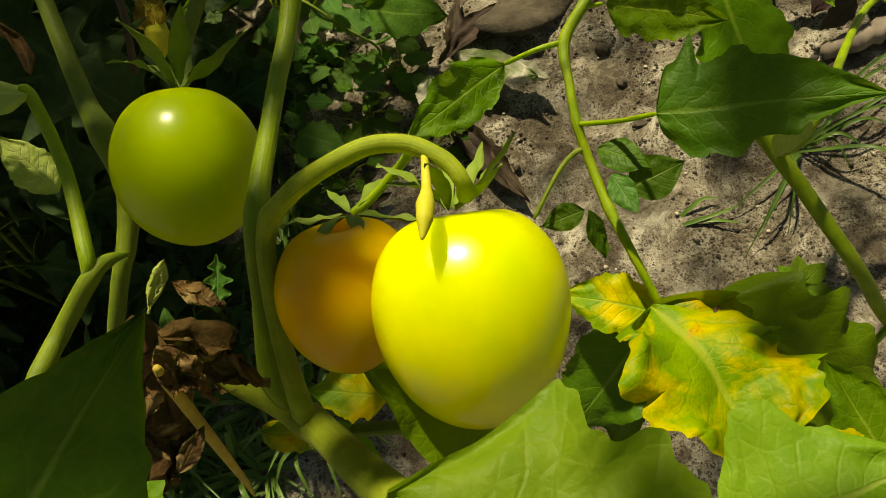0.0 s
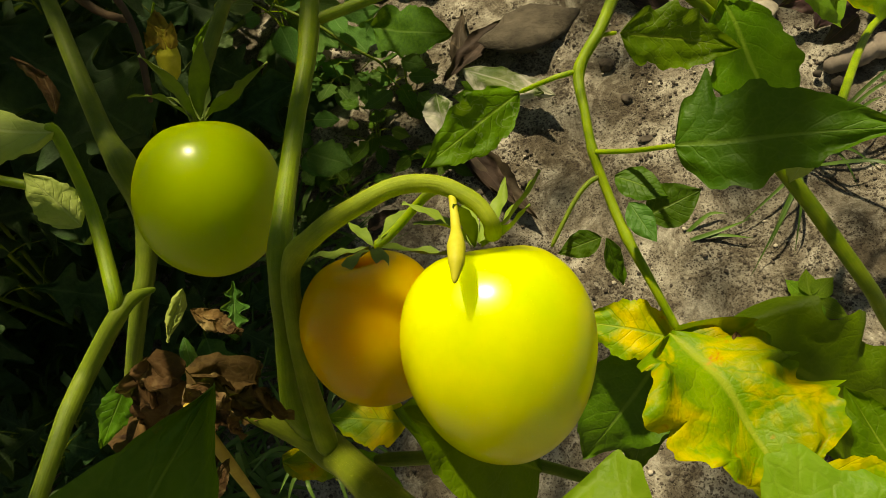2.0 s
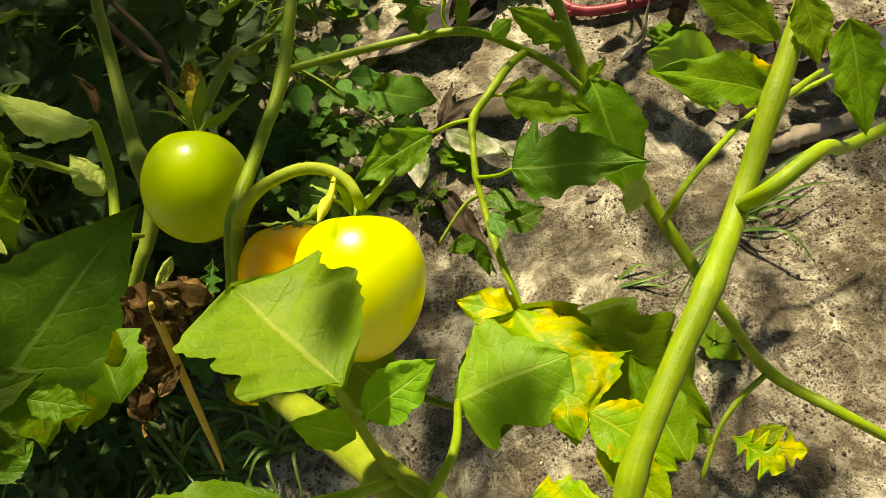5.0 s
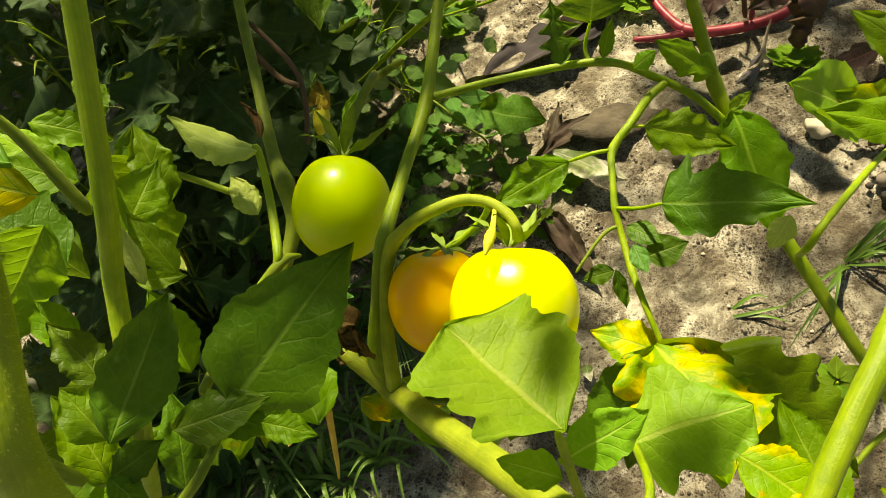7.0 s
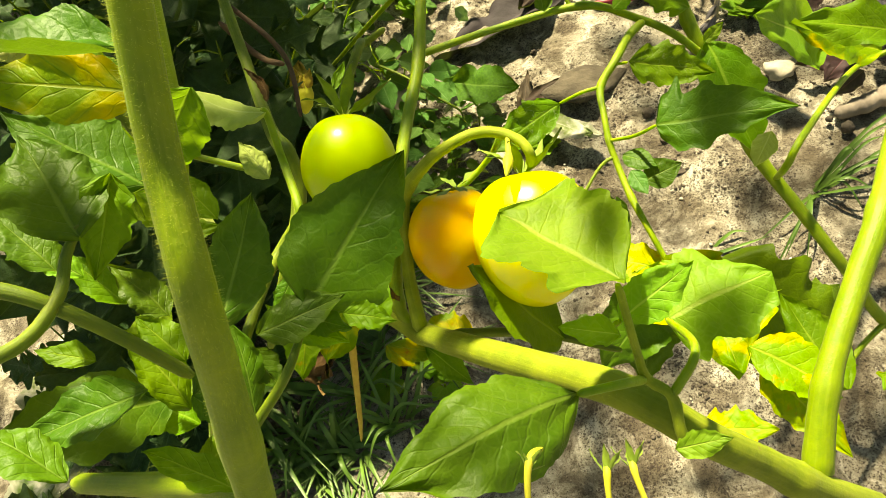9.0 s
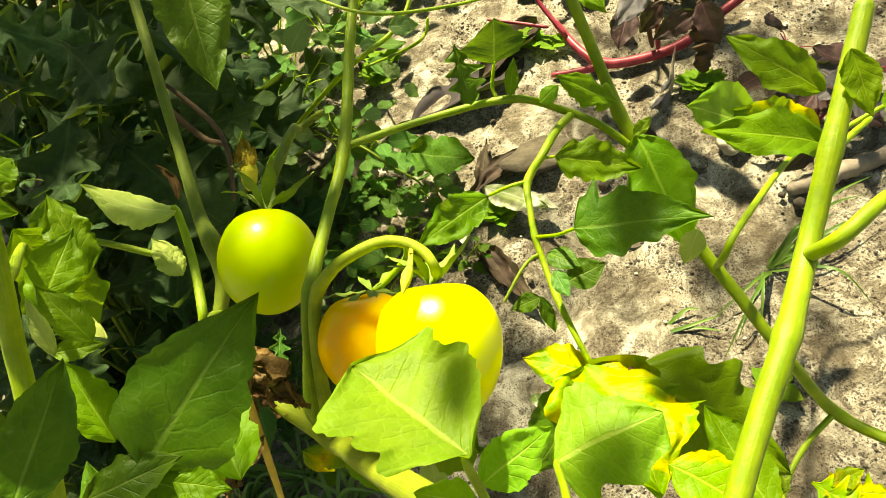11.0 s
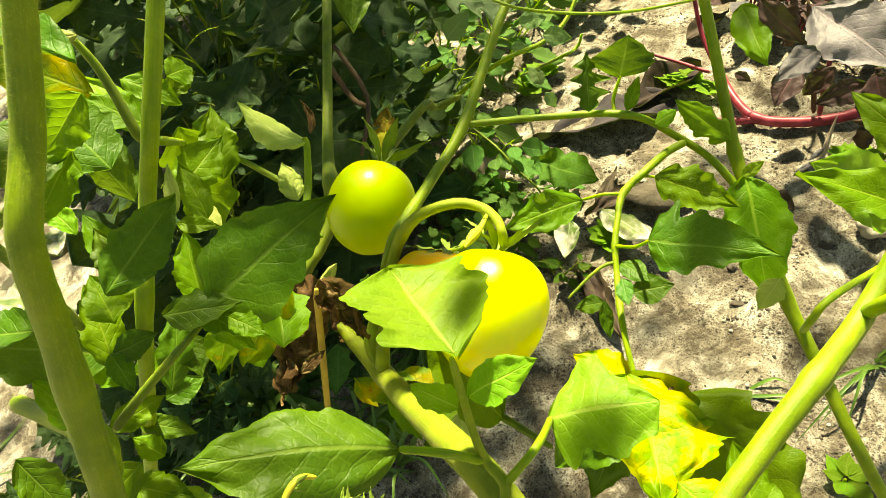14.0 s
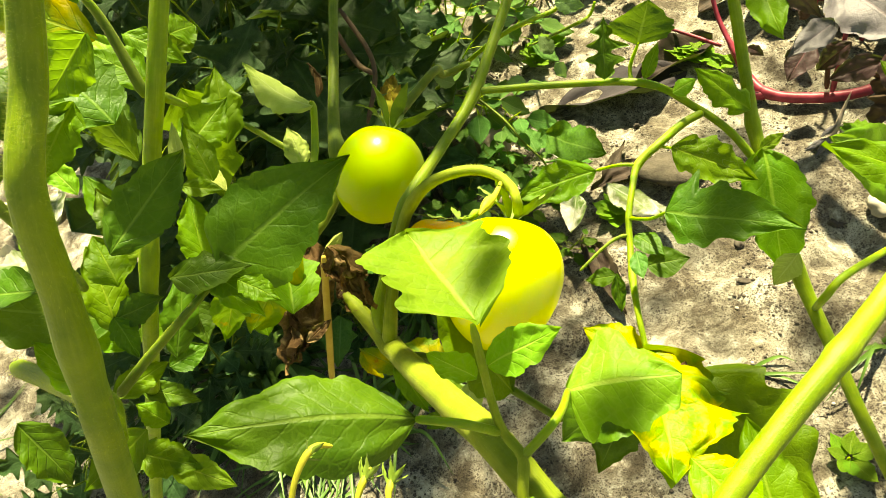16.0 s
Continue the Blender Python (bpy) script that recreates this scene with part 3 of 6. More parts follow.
def hairs(parent, points, radii, count, length, seed):
    """Fine pale hairs standing on a stem."""
    rng = random.Random(seed)
    line = spline(points, 60)
    rad = np.interp(np.linspace(0, 1, 61), np.linspace(0, 1, len(radii)), radii)
    verts, faces = [], []
    for k in range(count):
        i = rng.randrange(1, 60)
        f = rng.random()
        p = line[i].lerp(line[i + 1 if i < 60 else i], f)
        tg = (line[i] - line[i - 1]).normalized()
        s = tg.orthogonal().normalized()
        a = rng.uniform(0, 2 * math.pi)
        d = (s * math.cos(a) + tg.cross(s) * math.sin(a)).normalized()
        q = p + d * rad[i] * 0.96
        e = q + (d + Vector((rng.uniform(-0.5, 0.5), rng.uniform(-0.5, 0.5), rng.uniform(-0.5, 0.5)))) * length * rng.uniform(0.4, 1.2)
        w = length * 0.032
        side = d.cross(tg) * w
        o = len(verts)
        verts += [q - side, q + side, q + tg * w * 1.6, e]
        faces += [(o, o + 1, o + 3), (o + 1, o + 2, o + 3), (o + 2, o, o + 3)]
    return tagged(under(mesh_ob("hairs", verts, faces, HAIR, points[0]), parent), "fine pale hairs", kind="stuff")


def calyx(parent, at, axis, size, count=6, droop=0.3, seed=1, mat=None):
    """A star of narrow sepals round the stalk."""
    zax = Vector(axis).normalized()
    xax = zax.orthogonal().normalized()
    yax = zax.cross(xax)
    verts, faces, uvs = [], [], []
    rng = random.Random(seed)
    for k in range(count):
        a = 2 * math.pi * (k + rng.uniform(-0.2, 0.2)) / count
        d = xax * math.cos(a) + yax * math.sin(a)
        up = rng.uniform(-0.2, 0.55) + droop
        tip = Vector(at) + size * rng.uniform(0.8, 1.15) * (d + zax * up)
        v, f, uv = blade_data(Vector(at) + d * size * 0.08, tip, LANCE, facing=zax + d * 0.2, arch=rng.uniform(-0.08, 0.14), fold=0.4, wide=0.8, nu=12, nv=2, puff=0, seed=k + seed)
        o = len(verts)
        verts += v
        uvs += uv
        faces += [tuple(i + o for i in q) for q in f]
    ob = mesh_ob("calyx", verts, faces, mat or SEPAL, at, uvs)
    return under(ob, parent)


# ---- ground ----
def build_ground():
    n = 420
    s = np.linspace(-1, 1, n)
    near = 0.75 * s + 55 * np.abs(s) ** 9 * s
    verts, faces = [], []
    for yy in near:
        y = yy + 0.05
        for xx in near:
            x = xx - 0.05
            z = ground_z(x, y)
            if abs(x) < 1.6 and abs(y) < 1.6:
                p = Vector((x, y, 0))
                z += 0.010 * noise.noise(p * 7) + 0.006 * noise.noise(p * 19 + Vector((3, 1, 0)))
                c = noise.noise(p * 45 + Vector((7, 0, 0)))
                z += 0.0035 * c * abs(c) * 2 + 0.0016 * noise.noise(p * 120)
            else:
                z += 0.03 * noise.noise(Vector((x, y, 0)) * 0.7)
            verts.append((x, y, z))
    for i in range(n - 1):
        for j in range(n - 1):
            a = i * n + j
            faces.append((a, a + 1, a + n + 1, a + n))
    ob = mesh_ob("ground", verts, faces, SOIL)
    return tagged(ob, "dry sandy grey-brown garden soil with dark crumbs", "ground", kind="structure")


ground = build_ground()

# ---- the fruiting tomato plant ----
plant = thing("tomato_plant", (-0.1219, -0.2047, -0.0749), "sprawling tomato plant with green, yellow and orange fruit", "tomato plant")

# stems
vine = stem(plant, "vine", [(-0.3102, -0.3023, 0.2345), (-0.2967, -0.3109, 0.2302), (-0.2678, -0.3293, 0.2188), (-0.2360, -0.3707, 0.2532), (-0.1998, -0.4155, 0.2911), (-0.1726, -0.4492, 0.3195), (-0.1462, -0.4675, 0.3105), (-0.1215, -0.4688, 0.2854), (-0.0967, -0.4704, 0.2600), (-0.0518, -0.4650, 0.2111)], (0.0022, 0.0050, 0.0068, 0.0074, 0.0075, 0.0072, 0.0068, 0.0068, 0.0070, 0.007), STEM_PALE, "thick lying pale green downy stem", 14, (0.22, 0.85))
main = stem(plant, "stem", [(-0.2736, -0.3252, 0.2206), (-0.2798, -0.3137, 0.2326), (-0.2755, -0.2919, 0.2591), (-0.2673, -0.2759, 0.2924), (-0.2586, -0.2179, 0.3008), (-0.2458, -0.1652, 0.3181), (-0.2322, -0.0873, 0.3684), (-0.2155, -0.0052, 0.4108), (-0.2047, 0.0484, 0.4386)], (0.0030, 0.0046, 0.0042, 0.0044, 0.0040, 0.0042, 0.0038, 0.0034, 0.003), STEM, "", 12, (0.12, 0.375, 0.62))
arch = stem(plant, "fruit_stalk", [(-0.2667, -0.3328, 0.2251), (-0.2683, -0.3137, 0.2496), (-0.2660, -0.3004, 0.2761), (-0.2610, -0.2880, 0.2985), (-0.2440, -0.2990, 0.3270), (-0.2290, -0.3010, 0.3385), (-0.2150, -0.2985, 0.3415), (-0.2025, -0.3000, 0.3405), (-0.1925, -0.3080, 0.3390), (-0.1885, -0.3140, 0.3350), (-0.1880, -0.3130, 0.3270)], (0.0050, 0.0040, 0.0038, 0.0038, 0.0033, 0.0030, 0.0029, 0.0028, 0.0026, 0.0030), STEM_PALE, "curved fuzzy fruit stalk", 12, (0.33,))
branch = stem(plant, "branch", [(-0.2458, -0.1652, 0.3181), (-0.1893, -0.1469, 0.3179), (-0.1284, -0.1490, 0.3246), (-0.0915, -0.1499, 0.3092), (-0.0663, -0.1588, 0.2967), (-0.0443, -0.1729, 0.2793)], (0.0028, 0.0027, 0.0028, 0.0027, 0.0028, 0.003), STEM, "", 10, (0.4,))
upright = stem(plant, "stem", [(-0.1000, -0.1015, 0.4326), (-0.0844, -0.1130, 0.3896), (-0.0579, -0.1325, 0.3163), (-0.0481, -0.1398, 0.2892), (-0.0339, -0.1569, 0.2621), (0.0046, -0.1662, 0.1855), (0.0335, -0.2054, 0.1478), (0.0621, -0.2443, 0.1104), (0.1088, -0.2562, 0.0445), (0.1392, -0.2998, 0.0549), (0.1978, -0.3246, 0.0244)], (0.0035, 0.0038, 0.0042, 0.005, 0.0048, 0.0055, 0.0050, 0.0048, 0.0048, 0.0046, 0.004), STEM, "", 12, (0.28, 0.5, 0.8))
thick = stem(plant, "stem", [(0.0357, -0.2506, 0.4048), (0.0254, -0.2681, 0.3880), (0.0068, -0.2994, 0.3581), (-0.0138, -0.3341, 0.3248), (-0.0392, -0.3743, 0.3180), (-0.0586, -0.4011, 0.3043), (-0.0821, -0.4366, 0.2833), (-0.0930, -0.4664, 0.2565)], (0.0046, 0.0049, 0.0051, 0.0053, 0.0056, 0.0054, 0.0054, 0.0066), STEM, "thick upright green stem", 14, (0.29, 0.57, 0.86))
stem(plant, "branch", [(-0.0143, -0.3350, 0.3240), (-0.0113, -0.3491, 0.3477), (0.0118, -0.3376, 0.3562), (0.0352, -0.3197, 0.3407), (0.0664, -0.3033, 0.3375)], (0.0036, 0.0036, 0.0033, 0.0031, 0.003), STEM)
stem(plant, "branch", [(0.0189, -0.1856, 0.1668), (0.0165, -0.2004, 0.1933), (0.0328, -0.1847, 0.2084), (0.1228, -0.0813, 0.1831), (0.1675, -0.0688, 0.1930), (0.2237, -0.0519, 0.2068)], (0.0026, 0.0030, 0.0028, 0.0026, 0.0024, 0.002), STEM)
stem(plant, "branch", [(0.1080, -0.2549, 0.0459), (0.0774, -0.2755, 0.0433), (0.0521, -0.2990, 0.0374), (0.0315, -0.3312, 0.0226)], (0.0026, 0.0024, 0.0022, 0.002), STEM)
stem(plant, "branch", [(0.0148, -0.2856, 0.3382), (0.0337, -0.2694, 0.3374), (0.0564, -0.2523, 0.3369)], (0.002, 0.002, 0.0016), STEM)

# fruit
ta = tomato(plant, (-0.3029, -0.2278, 0.2807), 0.0650, 0.0700, (0.02, 0.78, 0.62), TOMATO_GREEN, "round green unripe tomato", 5, 0.010, 0.10, 0.0, 0.4, 0.93)
tb = tomato(plant, (-0.1921, -0.3382, 0.2978), 0.0640, 0.0720, (0.03, 0.76, 0.65), TOMATO_YELLOW, "glossy yellow-green plum-shaped tomato in the sun", 4, 0.018, 0.11, 0.10, 0.9, 0.88)
tc = tomato(plant, (-0.2352, -0.3071, 0.2761), 0.0560, 0.0600, (-0.02, 0.60, 0.80), TOMATO_ORANGE, "orange ripening tomato behind the yellow one", 5, 0.014, 0.2, 0.0, 2.0)
calyx(tb, (-0.1930, -0.3084, 0.3170), (0.03, 0.66, 0.75), 0.024, 7, 0.45, 12)
calyx(tc, (-0.2300, -0.2806, 0.2903), (-0.02, 0.6, 0.8), 0.031, 6, -0.20, 5)
calyx(ta, (-0.3034, -0.1944, 0.2978), (0.02, 0.78, 0.62), 0.032, 7, 0.55, 8)
stem(ta, "stalk", [(-0.3073, -0.1886, 0.2922), (-0.3088, -0.1621, 0.2918), (-0.3028, -0.1314, 0.2958), (-0.2943, -0.0994, 0.3008), (-0.3059, -0.0410, 0.2673), (-0.2810, -0.0371, 0.2783)], (0.0042, 0.0040, 0.0038, 0.0036, 0.0034, 0.003), STEM_DARK)
stem(tc, "stalk", [(-0.2302, -0.2792, 0.2889), (-0.2221, -0.2738, 0.2899), (-0.2080, -0.2720, 0.3040), (-0.2010, -0.3000, 0.3400)], (0.002, 0.0018, 0.0018, 0.002), STEM)
blossom = stem(plant, "pedicel", [(-0.1985, -0.3030, 0.3395), (-0.1990, -0.3110, 0.3400), (-0.1996, -0.3190, 0.3405), (-0.2006, -0.3270, 0.3430), (-0.2014, -0.3330, 0.3440), (-0.2030, -0.3390, 0.3430)], (0.0012, 0.0013, 0.0016, 0.0028, 0.0024, 0.0006), FLOWER, "pale yellow aborted blossom stub")

hairs(arch, [(-0.2610, -0.2880, 0.2985), (-0.2440, -0.2990, 0.3270), (-0.2290, -0.3010, 0.3385), (-0.2150, -0.2985, 0.3415), (-0.2025, -0.3000, 0.3405), (-0.1925, -0.3080, 0.3390)], (0.0038, 0.0033, 0.0030, 0.0029, 0.0028, 0.0026), 2200, 0.0009, 6)
hairs(thick, [(0.0357, -0.2506, 0.4048), (0.0068, -0.2994, 0.3581), (-0.0392, -0.3743, 0.3180), (-0.0586, -0.4011, 0.3043), (-0.0821, -0.4366, 0.2833)], (0.0046, 0.0051, 0.0056, 0.0054, 0.0054), 2200, 0.0010, 7)

hairs(vine, [(-0.2678, -0.3293, 0.2188), (-0.2360, -0.3707, 0.2532), (-0.1998, -0.4155, 0.2911), (-0.1726, -0.4492, 0.3195), (-0.1462, -0.4675, 0.3105)], (0.0068, 0.0074, 0.0075, 0.0072, 0.0068), 2600, 0.0011, 9)
hairs(main, [(-0.2755, -0.2919, 0.2591), (-0.2673, -0.2759, 0.2924), (-0.2586, -0.2179, 0.3008), (-0.2458, -0.1652, 0.3181)], (0.0042, 0.0044, 0.0040, 0.0042), 1200, 0.0008, 10)

# the compound leaf that hangs before the soil
rachis = stem(plant, "leaf_stalk", [(-0.0867, -0.1528, 0.3070), (-0.0986, -0.1621, 0.3032), (-0.1131, -0.1838, 0.2990), (-0.1259, -0.1968, 0.2883), (-0.1278, -0.2161, 0.2791), (-0.1278, -0.2318, 0.2690), (-0.1248, -0.2470, 0.2578), (-0.1212, -0.2676, 0.2488), (-0.1162, -0.2890, 0.2418), (-0.1085, -0.3087, 0.2281)], (0.0030, 0.0030, 0.0029, 0.0027, 0.0022, 0.0022, 0.0022, 0.0024, 0.0020, 0.0018), STEM, "", 10, (0.33, 0.55, 0.78))
stalk(rachis, [(-0.1259, -0.1968, 0.2883), (-0.1390, -0.1980, 0.2874), (-0.1532, -0.1911, 0.2768)], 0.0014)
leaf(rachis, "leaflet", (-0.1532, -0.1911, 0.2768), (-0.2069, -0.2163, 0.2630), OVATE, LEAF_MINED, "", wide=0.84, arch=0.03, turn=-8)
stalk(rachis, [(-0.1278, -0.2318, 0.2690), (-0.1159, -0.2475, 0.2823), (-0.1094, -0.2696, 0.3050)], 0.0013)
leaf(rachis, "leaflet", (-0.1094, -0.2696, 0.3050), (-0.0444, -0.2998, 0.3258), [(0, 0.02), (0.02, 0.09), (0.06, 0.13), (0.11, 0.17), (0.17, 0.235), (0.20, 0.225), (0.30, 0.225), (0.36, 0.24), (0.41, 0.235), (0.44, 0.19), (0.56, 0.16), (0.64, 0.165), (0.67, 0.12), (0.82, 0.06), (1, 0)], LEAF_SHADED, "lobed leaflet with shade in its dark green", fold=0.05, wave=0.03, left=[(0, 0.02), (0.015, 0.14), (0.03, 0.22), (0.09, 0.255), (0.12, 0.33), (0.15, 0.41), (0.165, 0.36), (0.185, 0.235), (0.24, 0.245), (0.34, 0.275), (0.40, 0.275), (0.43, 0.25), (0.56, 0.23), (0.70, 0.16), (0.85, 0.085), (1, 0)], arch=0.03, turn=4, nu=130, nv=10, forward=0.0, notch=0.04, jag=0.5)
stalk(rachis, [(-0.1266, -0.1952, 0.2904), (-0.1158, -0.1863, 0.2963), (-0.1047, -0.1834, 0.2956)], 0.0013)
leaf(rachis, "leaflet", (-0.1063, -0.1922, 0.3018), (-0.0500, -0.2000, 0.2870), TOOTHED, LEAF_MINED, "", wide=0.80, turn=10)
leaf(rachis, "leaflet", (-0.1228, -0.2486, 0.2691), (-0.1046, -0.2654, 0.2691), ROUND, LEAF_SHADED, "", wide=0.9, arch=0.04, jag=0.25, notch=0.0, puff=0.0)
leaf(rachis, "leaflet", (-0.1142, -0.2680, 0.2610), (-0.0898, -0.2649, 0.2695), ROUND, LEAF_SHADED, "", wide=1.1, arch=0.03, jag=0.25, notch=0.0, puff=0.0)
leaf(rachis, "leaflet", (-0.1216, -0.2650, 0.2694), (-0.1162, -0.2859, 0.2664), OVATE, LEAF_WEED, "", wide=0.9, turn=25, jag=0.25, notch=0.0, puff=0.0)
stalk(rachis, [(-0.1256, -0.2410, 0.2623), (-0.1325, -0.2428, 0.2609), (-0.1409, -0.2490, 0.2564), (-0.1546, -0.2635, 0.2456)], 0.0013, STEM_DARK)
leaf(rachis, "leaflet", (-0.1310, -0.2635, 0.2457), (-0.1503, -0.2609, 0.2352), OVATE, LEAF_SHADED, "", wide=1.0, jag=0.25, notch=0.0, puff=0.0)
leaf(rachis, "leaflet", (-0.1315, -0.2698, 0.2534), (-0.1253, -0.2824, 0.2317), LANCE, LEAF_SHADED, "", wide=1.2, jag=0.25, notch=0.0, puff=0.0)
# its yellowing end leaflets
leaf(rachis, "leaflet", (-0.1131, -0.3090, 0.2279), (-0.0907, -0.3910, 0.2200), TOOTHED, LEAF_YELLOW, "yellowing leaflet with brown spots", wide=1.75, arch=0.12, fold=0.25, wave=0.13, turn=-14, nu=90, nv=14, notch=0.16)
leaf(rachis, "leaflet", (-0.1051, -0.2990, 0.1980), (-0.1524, -0.3309, 0.1496), OVATE, LEAF_SHADED, "", wide=1.1, arch=0.05)
leaf(rachis, "leaflet", (-0.1096, -0.2965, 0.1749), (-0.1260, -0.3383, 0.1317), TOOTHED, LEAF_SHADED, "", wide=0.9, arch=0.05)
leaf(rachis, "leaflet", (-0.1104, -0.3084, 0.2283), (-0.0833, -0.3262, 0.2276), ROUND, LEAF_YELLOW, "", wide=0.9, arch=0.1, curl=0.4)
leaf(rachis, "leaflet", (-0.0868, -0.3159, 0.2327), (-0.0889, -0.3326, 0.2291), OVATE, LEAF_DRY, "dried brown leaf tip", wide=1.0, curl=0.8, fold=0.6)
leaf(rachis, "leaflet", (-0.1068, -0.3068, 0.2171), (-0.1477, -0.2884, 0.2182), OVATE, LEAF_YELLOW, "", wide=1.1, arch=0.06)
leaf(rachis, "leaflet", (-0.0813, -0.3021, 0.2088), (0.0023, -0.3590, 0.1594), LOBED, LEAF, "", wide=1.1, arch=0.05, turn=4, wave=0.08, nu=60)
leaf(rachis, "leaflet", (-0.0508, -0.3057, 0.1819), (-0.0465, -0.2931, 0.1936), ROUND, LEAF_YELLOW, "", wide=1.1, curl=0.3)
leaf(rachis, "leaflet", (-0.0838, -0.3776, 0.2277), (-0.0417, -0.4060, 0.2096), TOOTHED, LEAF_YELLOW, "", wide=1.0, arch=0.08)

# leaves at the branch's crook
leaf(plant, "leaf", (-0.0447, -0.1644, 0.2899), (-0.0232, -0.2289, 0.2334), OVATE, LEAF, "", wide=1.0, arch=0.03, turn=-10)
knuckle = stem(plant, "leaf_stalk", [(-0.1356, -0.1505, 0.3229), (-0.1391, -0.1429, 0.3326), (-0.1357, -0.1400, 0.3500)], (0.0016, 0.0014, 0.001), STEM, sides=8)
leaf(knuckle, "leaflet", (-0.1362, -0.1414, 0.3486), (-0.1333, -0.1380, 0.3790), ROUND, LEAF_SHADED, "", wide=2.0, turn=10, fold=0.05)
leaf(knuckle, "leaflet", (-0.1610, -0.1340, 0.3640), (-0.1555, -0.1530, 0.3270), CUT, LEAF_SHADED, "", wide=1.1, turn=-15)
leaf(knuckle, "leaflet", (-0.1289, -0.1551, 0.3307), (-0.1231, -0.1466, 0.3535), OVATE, LEAF, "", wide=0.7)
leaf(plant, "leaf", (-0.1090, -0.1563, 0.3222), (-0.0956, -0.1558, 0.3333), ROUND, LEAF_YOUNG, "", wide=1.2, curl=0.4)
leaf(plant, "leaf", (-0.0573, -0.1596, 0.3152), (-0.0990, -0.1613, 0.3437), LOBED, LEAF, "", wide=0.9, curl=0.5, fold=0.3)
leaf(plant, "leaf", (-0.0465, -0.1656, 0.2892), (-0.0343, -0.1636, 0.3024), OVATE, LEAF_YOUNG, "", wide=0.9)
leaf(plant, "leaf", (0.0981, -0.0655, 0.2009), (0.0058, -0.1183, 0.2759), OVATE, LEAF_YOUNG, "", wide=0.85, arch=0.04, turn=10)
leaf(plant, "leaf", (0.1398, -0.0873, 0.2045), (0.0568, -0.0832, 0.2427), TOOTHED, LEAF_YELLOW, "", wide=0.8, turn=10)
leaf(plant, "leaf", (0.0257, -0.2671, 0.3353), (-0.0410, -0.2636, 0.3537), OVATE, LEAF, "", wide=0.7, arch=0.05, turn=12)
leaf(plant, "leaf", (0.0400, -0.2302, 0.3441), (-0.0079, -0.2011, 0.3727), OVATE, LEAF, "", wide=0.75, arch=0.06, turn=-10)
leaf(plant, "leaf", (0.0182, -0.2760, 0.3950), (0.0244, -0.2967, 0.3697), OVATE, LEAF, "", wide=0.9)
leaf(plant, "leaf", (0.0260, -0.3018, 0.3943), (0.0321, -0.3330, 0.3568), TOOTHED, LEAF, "", wide=0.7)
leaf(plant, "leaf", (0.0096, -0.3536, 0.1290), (-0.0044, -0.3461, 0.1377), LOBED, LEAF_YOUNG, "", wide=1.0)
leaf(plant, "leaf", (0.0454, -0.3457, 0.1047), (0.0776, -0.3546, 0.1064), CUT, LEAF_YELLOW, "", wide=1.1)
leaf(plant, "leaf", (0.0436, -0.3436, 0.1069), (0.0703, -0.3374, 0.1099), LOBED, LEAF_YELLOW, "", wide=0.9)
leaf(plant, "leaf", (0.0119, -0.3640, 0.1576), (0.0379, -0.3844, 0.1493), CUT, LEAF_YELLOW, "", wide=1.2)

# the young compound leaf before the yellow tomato
young = stem(plant, "leaf_stalk", [(-0.1475, -0.4680, 0.3085), (-0.1530, -0.4740, 0.3150), (-0.1580, -0.4715, 0.3250), (-0.1599, -0.4633, 0.3364), (-0.1676, -0.4583, 0.3422), (-0.1717, -0.4578, 0.3580), (-0.1782, -0.4540, 0.3906)], (0.0030, 0.0024, 0.0021, 0.0020, 0.0018, 0.0015, 0.0014), STEM_PALE, "", 10, (0.45, 0.6))
hairs(young, [(-0.1530, -0.4740, 0.3150), (-0.1580, -0.4715, 0.3250), (-0.1599, -0.4633, 0.3364), (-0.1676, -0.4583, 0.3422), (-0.1717, -0.4578, 0.3580), (-0.1782, -0.4540, 0.3906)], (0.0024, 0.0021, 0.0020, 0.0018, 0.0015, 0.0014), 1200, 0.0008, 14)
leaf(young, "leaflet", (-0.1764, -0.4545, 0.3908), (-0.2105, -0.4200, 0.3955), [(0, 0.02), (0.05, 0.12), (0.12, 0.26), (0.20, 0.36), (0.32, 0.46), (0.45, 0.53), (0.52, 0.53), (0.56, 0.43), (0.68, 0.46), (0.80, 0.51), (0.84, 0.38), (0.92, 0.2), (1, 0.0)], LEAF_YOUNG, "broad lobed young leaflet", left=[(0, 0.02), (0.04, 0.10), (0.10, 0.24), (0.20, 0.44), (0.27, 0.46), (0.31, 0.37), (0.40, 0.47), (0.47, 0.48), (0.51, 0.41), (0.62, 0.48), (0.74, 0.55), (0.80, 0.42), (0.88, 0.24), (1, 0.0)], arch=0.03, fold=0.22, nu=110, nv=12, forward=0.05, notch=0.0, wave=0.05)
stalk(young, [(-0.1599, -0.4633, 0.3364), (-0.1498, -0.4528, 0.3483), (-0.1482, -0.4203, 0.3228)], 0.0018)
